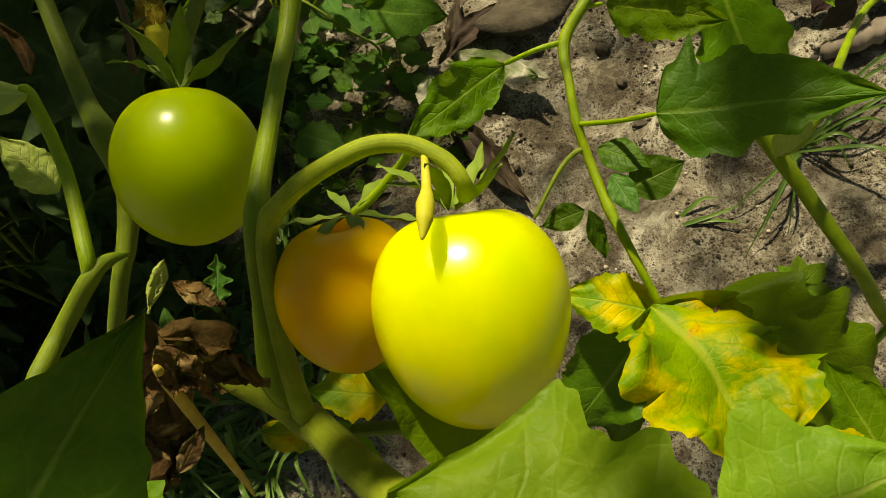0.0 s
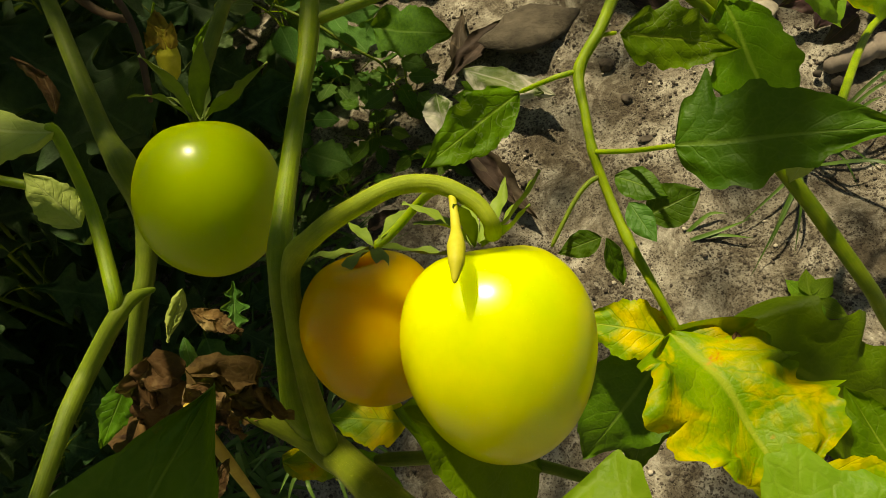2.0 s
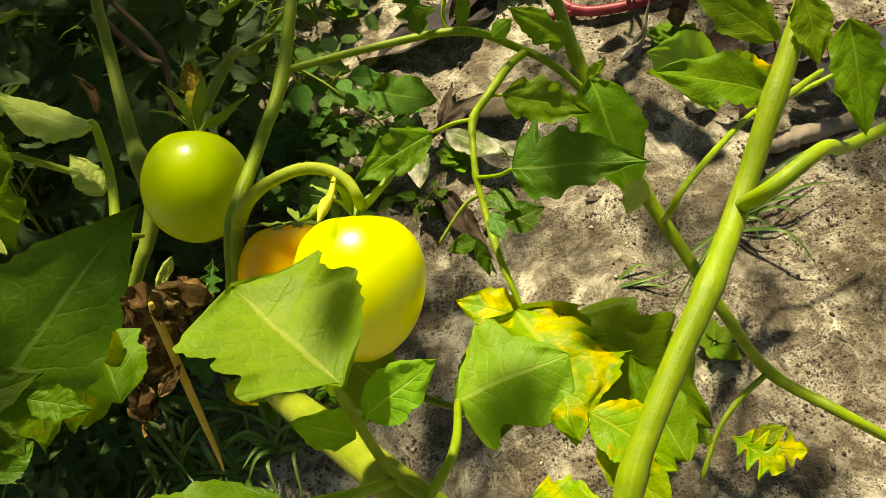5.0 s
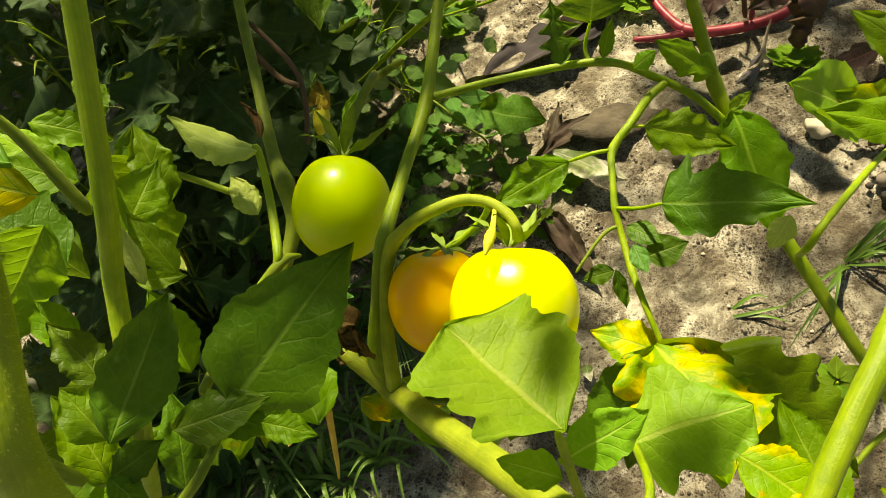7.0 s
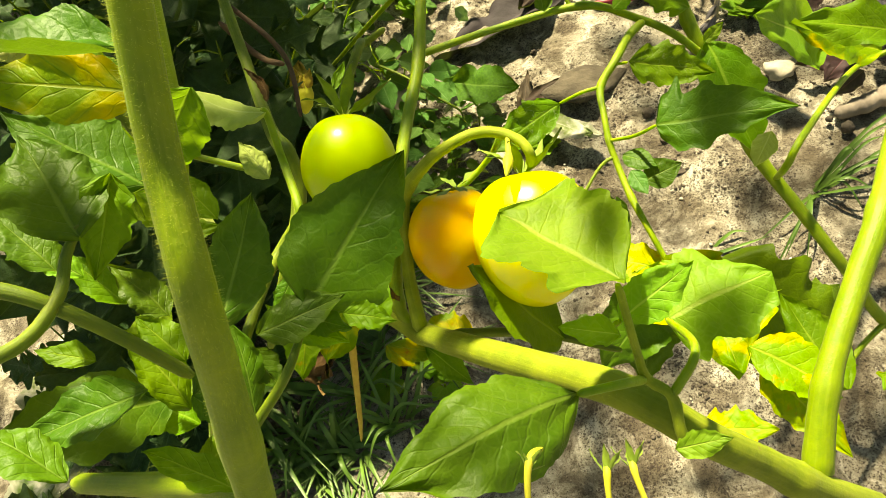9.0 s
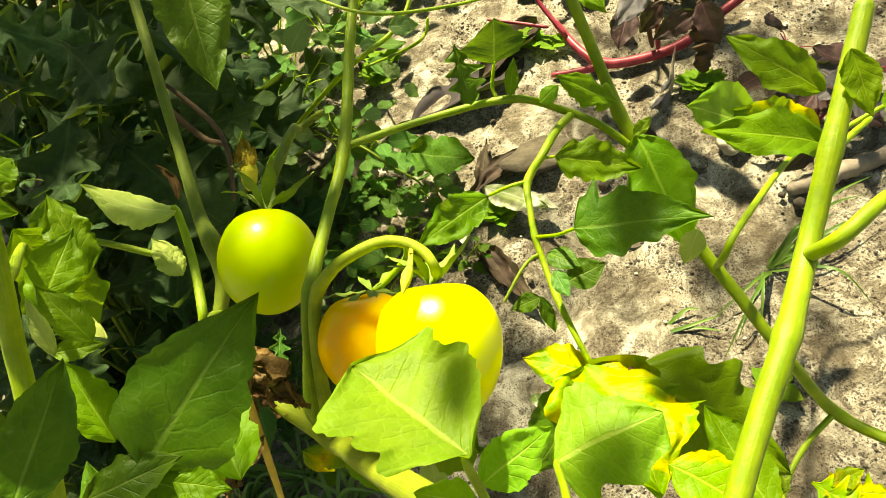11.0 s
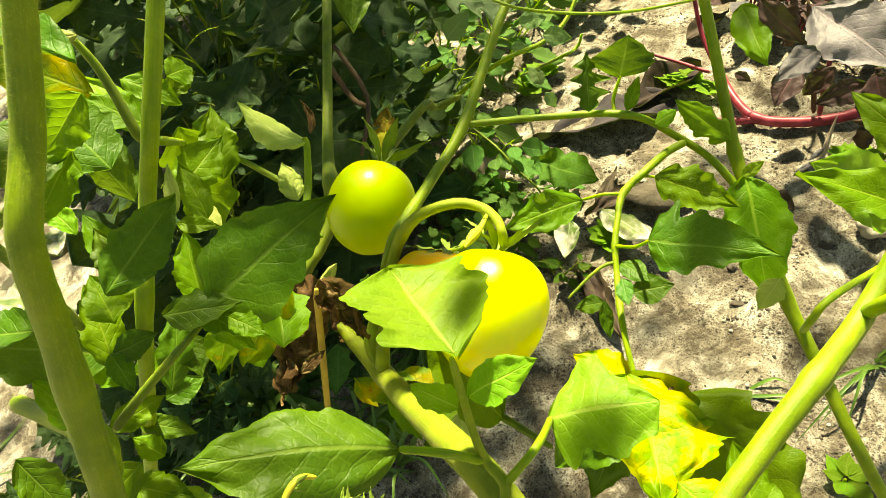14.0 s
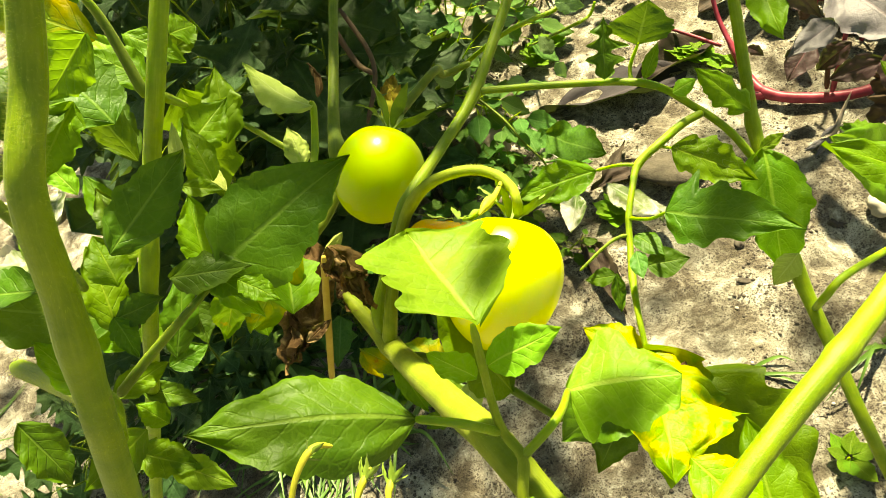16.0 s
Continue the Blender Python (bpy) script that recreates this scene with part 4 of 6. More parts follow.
leaf(young, "leaflet", (-0.1488, -0.4215, 0.3235), (-0.1062, -0.4135, 0.3355), [(0, 0.03), (0.03, 0.24), (0.08, 0.40), (0.14, 0.48), (0.20, 0.46), (0.26, 0.33), (0.38, 0.34), (0.52, 0.41), (0.64, 0.44), (0.70, 0.34), (0.82, 0.30), (0.92, 0.28), (0.96, 0.15), (1, 0)], LEAF_YOUNG, "", left=[(0, 0.03), (0.06, 0.14), (0.14, 0.27), (0.26, 0.42), (0.40, 0.54), (0.50, 0.57), (0.56, 0.48), (0.62, 0.34), (0.74, 0.30), (0.80, 0.22), (0.92, 0.12), (1, 0)], wide=1.0, arch=0.06, fold=-0.2, nu=110, nv=12, forward=0.0, notch=0.02, jag=0.6)
stalk(young, [(-0.1772, -0.4485, 0.3628), (-0.1752, -0.4485, 0.3648)], 0.0012)
leaf(young, "leaflet", (-0.1752, -0.4485, 0.3648), (-0.1514, -0.4435, 0.3843), OVATE, LEAF_YOUNG, "", wide=0.95, arch=0.03)
leaf(young, "leaflet", (-0.1770, -0.4560, 0.3670), (-0.1965, -0.4500, 0.3680), ROUND, LEAF_YOUNG, "", wide=1.0, turn=10, jag=0.5)
stalk(young, [(-0.1687, -0.4585, 0.3420), (-0.1799, -0.4698, 0.3598), (-0.1944, -0.4714, 0.3599)], 0.0018)
leaf(young, "leaflet", (-0.1944, -0.4714, 0.3599), (-0.2545, -0.5051, 0.3800), OVATE, LEAF_SHADED, "large leaflet darkened for shade", wide=0.84, arch=0.10, fold=-0.40, turn=0, nu=48)
leaf(young, "leaflet", (-0.1612, -0.4759, 0.3222), (-0.1422, -0.4774, 0.3284), TOOTHED, LEAF_YOUNG, "", wide=0.8, turn=20)
# blossom stubs
for pts, r in (([(-0.2146, -0.5199, 0.3729), (-0.2147, -0.5127, 0.3810), (-0.2137, -0.5063, 0.3846), (-0.2117, -0.5017, 0.3844), (-0.2089, -0.4992, 0.3815)], 0.0008), ([(-0.1949, -0.5206, 0.3804), (-0.1948, -0.5147, 0.3854), (-0.1943, -0.5111, 0.3877), (-0.1934, -0.5070, 0.3888)], 0.0007), ([(-0.1852, -0.5180, 0.3797), (-0.1870, -0.5126, 0.3849), (-0.1874, -0.5099, 0.3865), (-0.1873, -0.5064, 0.3873)], 0.0007)):
    stub = stem(plant, "pedicel", pts, (r, r * 1.1, r * 1.5, r * 0.7), FLOWER, "pale yellow blossom stub", 10)
    calyx(stub, pts[2], Vector(pts[3]) - Vector(pts[2]), 0.0045, 5, 0.9, len(pts) + int(r * 1e4))

# leaves low behind the fruit
leaf(plant, "leaf", (-0.1813, -0.3586, 0.2315), (-0.2281, -0.3524, 0.2989), OVATE, LEAF, "", wide=1.0, turn=15)
leaf(plant, "leaf", (-0.2368, -0.3053, 0.1770), (-0.2783, -0.2972, 0.1830), TOOTHED, LEAF_YELLOW, "", wide=1.1, turn=10)
leaf(plant, "leaf", (-0.2148, -0.3302, 0.1959), (-0.2118, -0.3528, 0.1792), OVATE, LEAF_FADED, "", wide=1.1)
leaf(plant, "leaf", (-0.2963, -0.3175, 0.1936), (-0.2785, -0.3261, 0.1776), ROUND, LEAF_YELLOW, "", wide=0.9, curl=0.4)
leaf(plant, "leaf", (-0.2637, -0.3254, 0.1889), (-0.2927, -0.3256, 0.2059), OVATE, LEAF_YELLOW, "", wide=1.0, curl=0.3)
leaf(plant, "leaf", (-0.0778, -0.3850, 0.2223), (-0.0466, -0.4340, 0.1988), TOOTHED, LEAF_YELLOW, "", wide=0.7, turn=30)
leaf(plant, "leaf", (-0.1171, -0.4098, 0.2023), (-0.0820, -0.4216, 0.2149), LOBED, LEAF_YELLOW, "", wide=1.0)
leaf(plant, "leaf", (-0.0343, -0.3985, 0.2042), (-0.0548, -0.3464, 0.2294), OVATE, LEAF, "", wide=0.9)
leaf(plant, "leaf", (-0.2695, -0.3224, 0.1939), (-0.2405, -0.3443, 0.1744), OVATE, LEAF, "", wide=0.8)
stem(plant, "branch", [(-0.2471, -0.3407, 0.2282), (-0.1966, -0.3494, 0.2281), (-0.1517, -0.3707, 0.2303)], (0.003, 0.0028, 0.002), STEM_DARK)
withered = stem(plant, "withered_stalk", [(-0.2956, -0.3385, 0.2992), (-0.3157, -0.3233, 0.2083), (-0.3298, -0.3127, 0.1444), (-0.3444, -0.3017, 0.0786), (-0.3564, -0.2937, 0.0286)], (0.0022, 0.0026, 0.0024, 0.0020, 0.0010), STEM_DRY, "dried yellow stalk", 10)
for a, b, w, tw in (((-0.3248, -0.3056, 0.2583), (-0.3377, -0.3431, 0.1982), 1.0, 10), ((-0.2997, -0.3220, 0.2910), (-0.2825, -0.3216, 0.2483), 0.8, 20), ((-0.3262, -0.2999, 0.2729), (-0.3309, -0.3212, 0.2355), 1.0, 40), ((-0.3310, -0.2971, 0.2203), (-0.3505, -0.3141, 0.1954), 1.0, -30), ((-0.3136, -0.2951, 0.2405), (-0.2952, -0.3137, 0.2267), 0.9, 20), ((-0.2970, -0.3155, 0.2316), (-0.2822, -0.3152, 0.2259), 0.6, 10), ((-0.2951, -0.3338, 0.3026), (-0.2865, -0.3411, 0.2773), 0.75, 30)):
    leaf(withered, "withered_leaflet", a, b, TOOTHED, LEAF_DRY, "brown crumpled leaflet", wide=w, turn=tw, curl=0.5, fold=0.3, wave=0.15, crumple=0.17, nu=60, nv=14)
leaf(withered, "withered_leaflet", (-0.3372, -0.2356, 0.2284), (-0.3497, -0.2559, 0.2134), OVATE, LEAF_FADED, "", wide=0.7, curl=0.7, crumple=0.06)
leaf(withered, "withered_leaflet", (-0.3433, -0.2330, 0.2055), (-0.3186, -0.2463, 0.1957), OVATE, LEAF_DRY, "", wide=0.9, curl=0.8, crumple=0.12, nv=8)
leaf(withered, "withered_leaflet", (-0.3370, -0.2606, 0.2224), (-0.3308, -0.2830, 0.2183), OVATE, LEAF_WEED, "", wide=0.7, curl=0.5)
leaf(plant, "leaf", (-0.3212, -0.2179, 0.2042), (-0.3259, -0.2438, 0.1851), CUT, LEAF_WEED, "", wide=0.7)

# ---- the neighbouring tomato plant ----
side_plant = thing("tomato_plant", (-0.5893, -0.2901, -0.1785), "tomato plant with hairy upright stems and dark leaves", "tomato plant")
near_stem = stem(side_plant, "stem", [(-0.2670, -0.4675, 0.5172), (-0.2689, -0.4711, 0.5067), (-0.2737, -0.4804, 0.4802), (-0.2732, -0.4954, 0.4593), (-0.2811, -0.4970, 0.4234), (-0.2970, -0.5002, 0.3518), (-0.3174, -0.5044, 0.2594), (-0.2997, -0.5373, 0.1967)], (0.0036, 0.0038, 0.0040, 0.0043, 0.0048, 0.0056, 0.0062, 0.0066), STEM, "hairy upright green stem", 16, (0.62,))
stem(side_plant, "stem", [(-0.3067, -0.3656, 0.4954), (-0.3074, -0.3700, 0.4877), (-0.3114, -0.3983, 0.4383), (-0.3244, -0.4043, 0.4010), (-0.3237, -0.4309, 0.3620), (-0.3483, -0.4296, 0.3008), (-0.3874, -0.4243, 0.2097), (-0.4244, -0.4242, 0.1117)], (0.0033, 0.0034, 0.0036, 0.0037, 0.0037, 0.0037, 0.004, 0.004), STEM, "", 12, (0.55,))
stem(side_plant, "stem", [(-0.4420, 0.0723, 0.3873), (-0.4223, 0.0085, 0.3516), (-0.3948, -0.0803, 0.3018), (-0.3753, -0.1433, 0.2665), (-0.3593, -0.1763, 0.2635), (-0.3526, -0.1981, 0.2466), (-0.3576, -0.2212, 0.2296), (-0.3629, -0.2323, 0.2214), (-0.3759, -0.2493, 0.1964), (-0.3995, -0.2704, 0.1498)], (0.0044, 0.0044, 0.0044, 0.0052, 0.0075, 0.006, 0.005, 0.0045, 0.0042, 0.004), STEM_DARK, "", 12)
crook = stem(side_plant, "leaf_stalk", [(-0.3435, -0.2301, 0.3367), (-0.3407, -0.2339, 0.3315), (-0.3358, -0.2526, 0.3127), (-0.3239, -0.2897, 0.3075), (-0.3240, -0.2979, 0.3015)], (0.0022, 0.0024, 0.0026, 0.0028, 0.0024), STEM, "", 10)
stem(side_plant, "leaf_stalk", [(-0.3143, -0.2853, 0.2959), (-0.3192, -0.2911, 0.3003), (-0.3237, -0.2983, 0.3012), (-0.3391, -0.3117, 0.2887), (-0.3424, -0.3269, 0.2899), (-0.3465, -0.3459, 0.2883), (-0.3527, -0.3691, 0.2836)], (0.0010, 0.0026, 0.0034, 0.0036, 0.0034, 0.003, 0.003), STEM_DARK, "", 10)
leaf(crook, "leaflet", (-0.3407, -0.2339, 0.3355), (-0.3888, -0.2290, 0.3612), ROUND, LEAF_FADED, "pale leaflet rolled lengthwise", wide=0.85, curl=0.55, fold=0.2, arch=-0.10, turn=25, notch=0.03)
leaf(crook, "leaflet", (-0.3395, -0.2270, 0.3388), (-0.3509, -0.2098, 0.3543), OVATE, LEAF_DRY, "", wide=0.55, curl=0.9, crumple=0.06, bend=0.15)
leaf(crook, "leaflet", (-0.3539, -0.2407, 0.2904), (-0.3690, -0.2257, 0.3124), OVATE, LEAF_FADED, "", wide=1.2, curl=0.3, notch=0.02)
stem(side_plant, "branch", [(-0.3875, -0.1845, 0.2591), (-0.4422, -0.1796, 0.2844), (-0.4603, -0.2046, 0.3093), (-0.3236, -0.3855, 0.4232)], (0.0026, 0.0024, 0.0024, 0.0024), STEM, sides=10)
stem(side_plant, "branch", [(-0.3296, -0.3874, 0.4235), (-0.3411, -0.3815, 0.4511), (-0.3479, -0.3830, 0.4681)], (0.0024, 0.0020, 0.0014), STEM_DARK, sides=10)
leaf(side_plant, "leaf", (-0.3424, -0.3839, 0.4681), (-0.3570, -0.3980, 0.4697), OVATE, LEAF_FADED, "", wide=0.9, curl=0.5)
low_branch = [(-0.2970, -0.4995, 0.3515), (-0.3120, -0.4842, 0.3509), (-0.3500, -0.4710, 0.3350), (-0.3956, -0.4573, 0.3183)]
hairs(stem(side_plant, "branch", low_branch, (0.0060, 0.0054, 0.0046, 0.0040), STEM, "hairy side branch", 12), low_branch, (0.0060, 0.0054, 0.0046, 0.0040), 1800, 0.0014, 12)
leaf(side_plant, "leaf", (-0.2700, -0.4040, 0.3660), (-0.2905, -0.4200, 0.3270), OVATE, LEAF_YELLOW, "yellowing leaf behind the dark leaflet", wide=0.95, arch=0.06, wave=0.08)
leaf(side_plant, "leaf", (-0.2900, -0.4230, 0.3560), (-0.3010, -0.4260, 0.3260), OVATE, LEAF_YELLOW, "small leaf with an orange tip", wide=0.9, turn=15, wave=0.08)
hairs(near_stem, [(-0.2670, -0.4675, 0.5172), (-0.2689, -0.4711, 0.5067), (-0.2737, -0.4804, 0.4802), (-0.2732, -0.4954, 0.4593), (-0.2811, -0.4970, 0.4234), (-0.2970, -0.5002, 0.3518)], (0.0036, 0.0038, 0.0040, 0.0043, 0.0048, 0.0056), 5200, 0.0012, 4)
leaf(side_plant, "leaf", (-0.3560, -0.4300, 0.3290), (-0.3960, -0.4694, 0.3700), TOOTHED, LEAF_SHADED, "large leaf darkened for shade, low beside the hairy stem", wide=0.85, arch=0.04, turn=10)
leaf(side_plant, "leaf", (-0.3822, -0.3534, 0.3647), (-0.4199, -0.3362, 0.4026), OVATE, LEAF_SHADED, "olive leaf with a pale rim", wide=0.75, arch=0.05, wave=0.06, fold=0.2)
leaf(side_plant, "leaf", (-0.3932, -0.3183, 0.3865), (-0.4267, -0.3074, 0.4120), OVATE, LEAF_YOUNG, "light green leaf with a yellow patch", wide=0.85, arch=0.05, wave=0.06, fold=0.2)
leaf(side_plant, "leaf", (-0.4252, -0.2509, 0.3767), (-0.4100, -0.2344, 0.3853), ROUND, LEAF, "", wide=0.95, arch=0.05, wave=0.06, fold=0.2)
leaf(side_plant, "leaf", (-0.3811, -0.3964, 0.3737), (-0.4010, -0.3900, 0.3899), OVATE, LEAF_YOUNG, "", wide=0.8, arch=0.05, wave=0.06, fold=0.2)
# leaf with the leaflets whose green is darkened for shade
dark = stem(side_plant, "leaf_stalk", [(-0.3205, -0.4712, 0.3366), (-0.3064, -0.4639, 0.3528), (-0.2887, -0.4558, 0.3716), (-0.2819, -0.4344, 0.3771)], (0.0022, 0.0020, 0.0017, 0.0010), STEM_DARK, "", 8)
leaf(dark, "leaflet", (-0.2799, -0.4384, 0.3831), (-0.2409, -0.3919, 0.4073), [(0, 0.02), (0.04, 0.18), (0.1, 0.29), (0.2, 0.34), (0.35, 0.33), (0.55, 0.26), (0.75, 0.16), (0.9, 0.06), (1, 0.0)], LEAF_SHADED, "large leaflet with shade in its dark green", wide=0.92, arch=0.03, turn=4, nu=60, notch=0.05)
leaf(dark, "leaflet", (-0.2846, -0.4403, 0.3828), (-0.2664, -0.4425, 0.3737), ROUND, LEAF_SHADED, "", wide=1.0, turn=-10)
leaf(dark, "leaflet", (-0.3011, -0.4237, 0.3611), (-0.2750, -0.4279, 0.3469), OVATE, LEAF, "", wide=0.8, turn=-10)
leaf(dark, "leaflet", (-0.2935, -0.4667, 0.4116), (-0.2832, -0.4300, 0.4293), OVATE, LEAF_SHADED, "", wide=0.82, arch=0.03, turn=-6)
leaf(dark, "leaflet", (-0.3316, -0.4478, 0.3539), (-0.3136, -0.4368, 0.3597), ROUND, LEAF_SHADED, "", wide=0.9)
leaf(side_plant, "leaf", (-0.3321, -0.3821, 0.3809), (-0.3389, -0.3674, 0.3998), OVATE, LEAF_FADED, "", wide=0.7, curl=0.8, fold=0.4)
leaf(side_plant, "leaf", (-0.435, -0.24, 0.345), (-0.425, -0.245, 0.255), LOBED, LEAF, "", wide=0.95)
leaf(side_plant, "leaf", (-0.3516, -0.3830, 0.3870), (-0.3643, -0.3876, 0.4327), LANCE, LEAF_SHADED, "", wide=1.4, curl=0.5, turn=-30)
leaf(side_plant, "leaf", (-0.3525, -0.3579, 0.4152), (-0.3815, -0.3570, 0.4268), ROUND, LEAF, "", wide=1.0)
leaf(side_plant, "leaf", (-0.3694, -0.3446, 0.3439), (-0.3468, -0.3396, 0.3412), OVATE, LEAF, "", wide=0.9)
leaf(side_plant, "leaf", (-0.2878, -0.4426, 0.4840), (-0.3300, -0.4500, 0.4960), OVATE, LEAF_SHADED, "near leaf darkened for shade, folded lengthwise", wide=0.9, turn=30, fold=0.5)
leaf(side_plant, "leaf", (-0.2954, -0.4358, 0.4705), (-0.3383, -0.4309, 0.4800), OVATE, LEAF_YELLOW, "", wide=0.75, turn=-35)
leaf(side_plant, "leaf", (-0.3204, -0.4171, 0.4284), (-0.3561, -0.4066, 0.4566), TOOTHED, LEAF_SHADED, "", wide=1.0)
leaf(side_plant, "leaf", (-0.2701, -0.4629, 0.4841), (-0.2858, -0.4689, 0.4677), ROUND, LEAF, "", wide=0.9)
leaf(side_plant, "leaf", (-0.3237, -0.4140, 0.3334), (-0.3120, -0.4268, 0.3195), ROUND, LEAF_SHADED, "", wide=1.0)
leaf(side_plant, "leaf", (-0.3411, -0.3010, 0.2590), (-0.3566, -0.3205, 0.2430), OVATE, LEAF_SHADED, "", wide=0.8, turn=20)
leaf(side_plant, "leaf", (-0.3190, -0.4750, 0.3995), (-0.3586, -0.4847, 0.3944), OVATE, LEAF_SHADED, "", wide=0.8, turn=10)
leaf(side_plant, "leaf", (-0.3310, -0.4399, 0.3650), (-0.3469, -0.4271, 0.3793), ROUND, LEAF, "", wide=1.0)
leaf(side_plant, "leaf", (-0.3447, -0.4395, 0.3217), (-0.3672, -0.4316, 0.3386), ROUND, LEAF, "", wide=1.0)
leaf(side_plant, "leaf", (-0.3632, -0.4099, 0.2691), (-0.3494, -0.3909, 0.2697), ROUND, LEAF_SHADED, "", wide=1.0)
leaf(side_plant, "leaf", (-0.3136, -0.4736, 0.3187), (-0.3352, -0.4967, 0.3009), OVATE, LEAF, "", wide=0.9)
leaf(side_plant, "leaf", (-0.3352, -0.4475, 0.2786), (-0.3523, -0.4456, 0.2869), ROUND, LEAF, "", wide=1.0)
leaf(side_plant, "leaf", (-0.2675, -0.2690, 0.4869), (-0.2594, -0.3069, 0.4412), OVATE, LEAF_SHADED, "", wide=0.85)
leaf(side_plant, "leaf", (-0.4389, -0.1938, 0.3332), (-0.4270, -0.2391, 0.2881), TOOTHED, LEAF_SHADED, "", wide=0.8)
leaf(side_plant, "leaf", (-0.2971, -0.4455, 0.3811), (-0.2658, -0.4372, 0.3857), OVATE, LEAF_SHADED, "", wide=0.9)
for p, q, sh, m, w, tw in (((-0.3191, -0.4309, 0.4450), (-0.3284, -0.4526, 0.4243), TOOTHED, LEAF, 0.8, 10), ((-0.3962, -0.3154, 0.4168), (-0.3684, -0.3081, 0.3995), OVATE, LEAF, 0.9, 0), ((-0.4128, -0.2595, 0.3927), (-0.4114, -0.2353, 0.3883), ROUND, LEAF, 1.2, 0), ((-0.3831, -0.4047, 0.2820), (-0.3577, -0.3896, 0.2896), OVATE, LEAF, 0.8, 0), ((-0.3496, -0.4548, 0.3065), (-0.3328, -0.4331, 0.3091), OVATE, LEAF, 0.9, 10), ((-0.3365, -0.4687, 0.2863), (-0.3056, -0.4657, 0.2785), TOOTHED, LEAF, 0.9, 10), ((-0.3075, -0.5128, 0.3806), (-0.2959, -0.5171, 0.3563), OVATE, LEAF_SHADED, 0.9, 0), ((-0.3636, -0.4312, 0.2763), (-0.3374, -0.4218, 0.2618), OVATE, LEAF_SHADED, 0.7, 0), ((-0.3209, -0.4680, 0.2814), (-0.2897, -0.4666, 0.2716), OVATE, LEAF_YOUNG, 0.8, 10), ((-0.3729, -0.4138, 0.3952), (-0.3943, -0.3977, 0.4134), TOOTHED, LEAF_SHADED, 0.9, 0), ((-0.3447, -0.4148, 0.3630), (-0.3660, -0.3991, 0.3807), TOOTHED, LEAF_SHADED, 0.9, 10), ((-0.3720, -0.4149, 0.3378), (-0.3534, -0.3950, 0.3553), OVATE, LEAF_YOUNG, 0.9, 0), ((-0.3761, -0.4261, 0.3554), (-0.3998, -0.4216, 0.3624), OVATE, LEAF, 0.8, 0), ((-0.3424, -0.3777, 0.3148), (-0.3615, -0.3508, 0.3433), OVATE, LEAF, 0.9, 0), ((-0.3308, -0.4489, 0.3562), (-0.3164, -0.4586, 0.3450), OVATE, LEAF_SHADED, 0.9, 0), ((-0.3247, -0.5068, 0.4111), (-0.3473, -0.4966, 0.4236), OVATE, LEAF_SHADED, 0.9, 10), ((-0.3020, -0.4929, 0.3660), (-0.3291, -0.4827, 0.3790), OVATE, LEAF, 0.7, 10), ((-0.3136, -0.3838, 0.2775), (-0.3352, -0.3615, 0.3018), OVATE, LEAF, 0.8, 0), ((-0.3171, -0.3469, 0.2298), (-0.3034, -0.3340, 0.2410), OVATE, LEAF_DRY, 0.7, 0), ((-0.3595, -0.3221, 0.3257), (-0.3847, -0.3110, 0.3414), LANCE, LEAF_FADED, 1.3, 30), ((-0.4027, -0.2975, 0.3297), (-0.3929, -0.2501, 0.3467), TOOTHED, LEAF, 0.9, 0), ((-0.3894, -0.3767, 0.3337), (-0.4161, -0.3597, 0.3555), OVATE, LEAF, 0.8, 0), ((-0.3228, -0.4368, 0.3185), (-0.3273, -0.4084, 0.3476), OVATE, LEAF_SHADED, 0.7, 0), ((-0.3386, -0.4451, 0.3416), (-0.3593, -0.4227, 0.3678), OVATE, LEAF, 0.8, 0), ((-0.4053, -0.2480, 0.3089), (-0.4213, -0.2153, 0.3502), TOOTHED, LEAF, 0.8, 0), ((-0.3391, -0.3540, 0.3573), (-0.3593, -0.3377, 0.3805), OVATE, LEAF, 0.8, 0), ((-0.2621, -0.4265, 0.3495), (-0.2862, -0.3858, 0.3554), TOOTHED, LEAF, 0.9, 10), ((-0.2654, -0.4473, 0.3879), (-0.2487, -0.4490, 0.3824), TOOTHED, LEAF, 0.9, 10)):
    leaf(side_plant, "leaf", p, q, sh, m, "", wide=w, turn=tw, arch=0.04, wave=0.05)
stem(side_plant, "branch", [(-0.3487, -0.4673, 0.4454), (-0.3333, -0.4681, 0.4360), (-0.3203, -0.4691, 0.4195), (-0.3079, -0.4698, 0.3963)], (0.0024, 0.0022, 0.0021, 0.002), STEM_DARK, sides=10)
leaf(stem(side_plant, "branch", [(-0.3251, -0.4475, 0.4411), (-0.3296, -0.4529, 0.4364), (-0.3288, -0.4670, 0.4337), (-0.3373, -0.4803, 0.4315), (-0.3651, -0.4897, 0.4323)], (0.0012, 0.0016, 0.0018, 0.002, 0.002), STEM_DARK, sides=10), "leaflet", (-0.3243, -0.4512, 0.4402), (-0.3451, -0.4204, 0.4560), TOOTHED, LEAF_SHADED, "", wide=1.1, turn=-15)

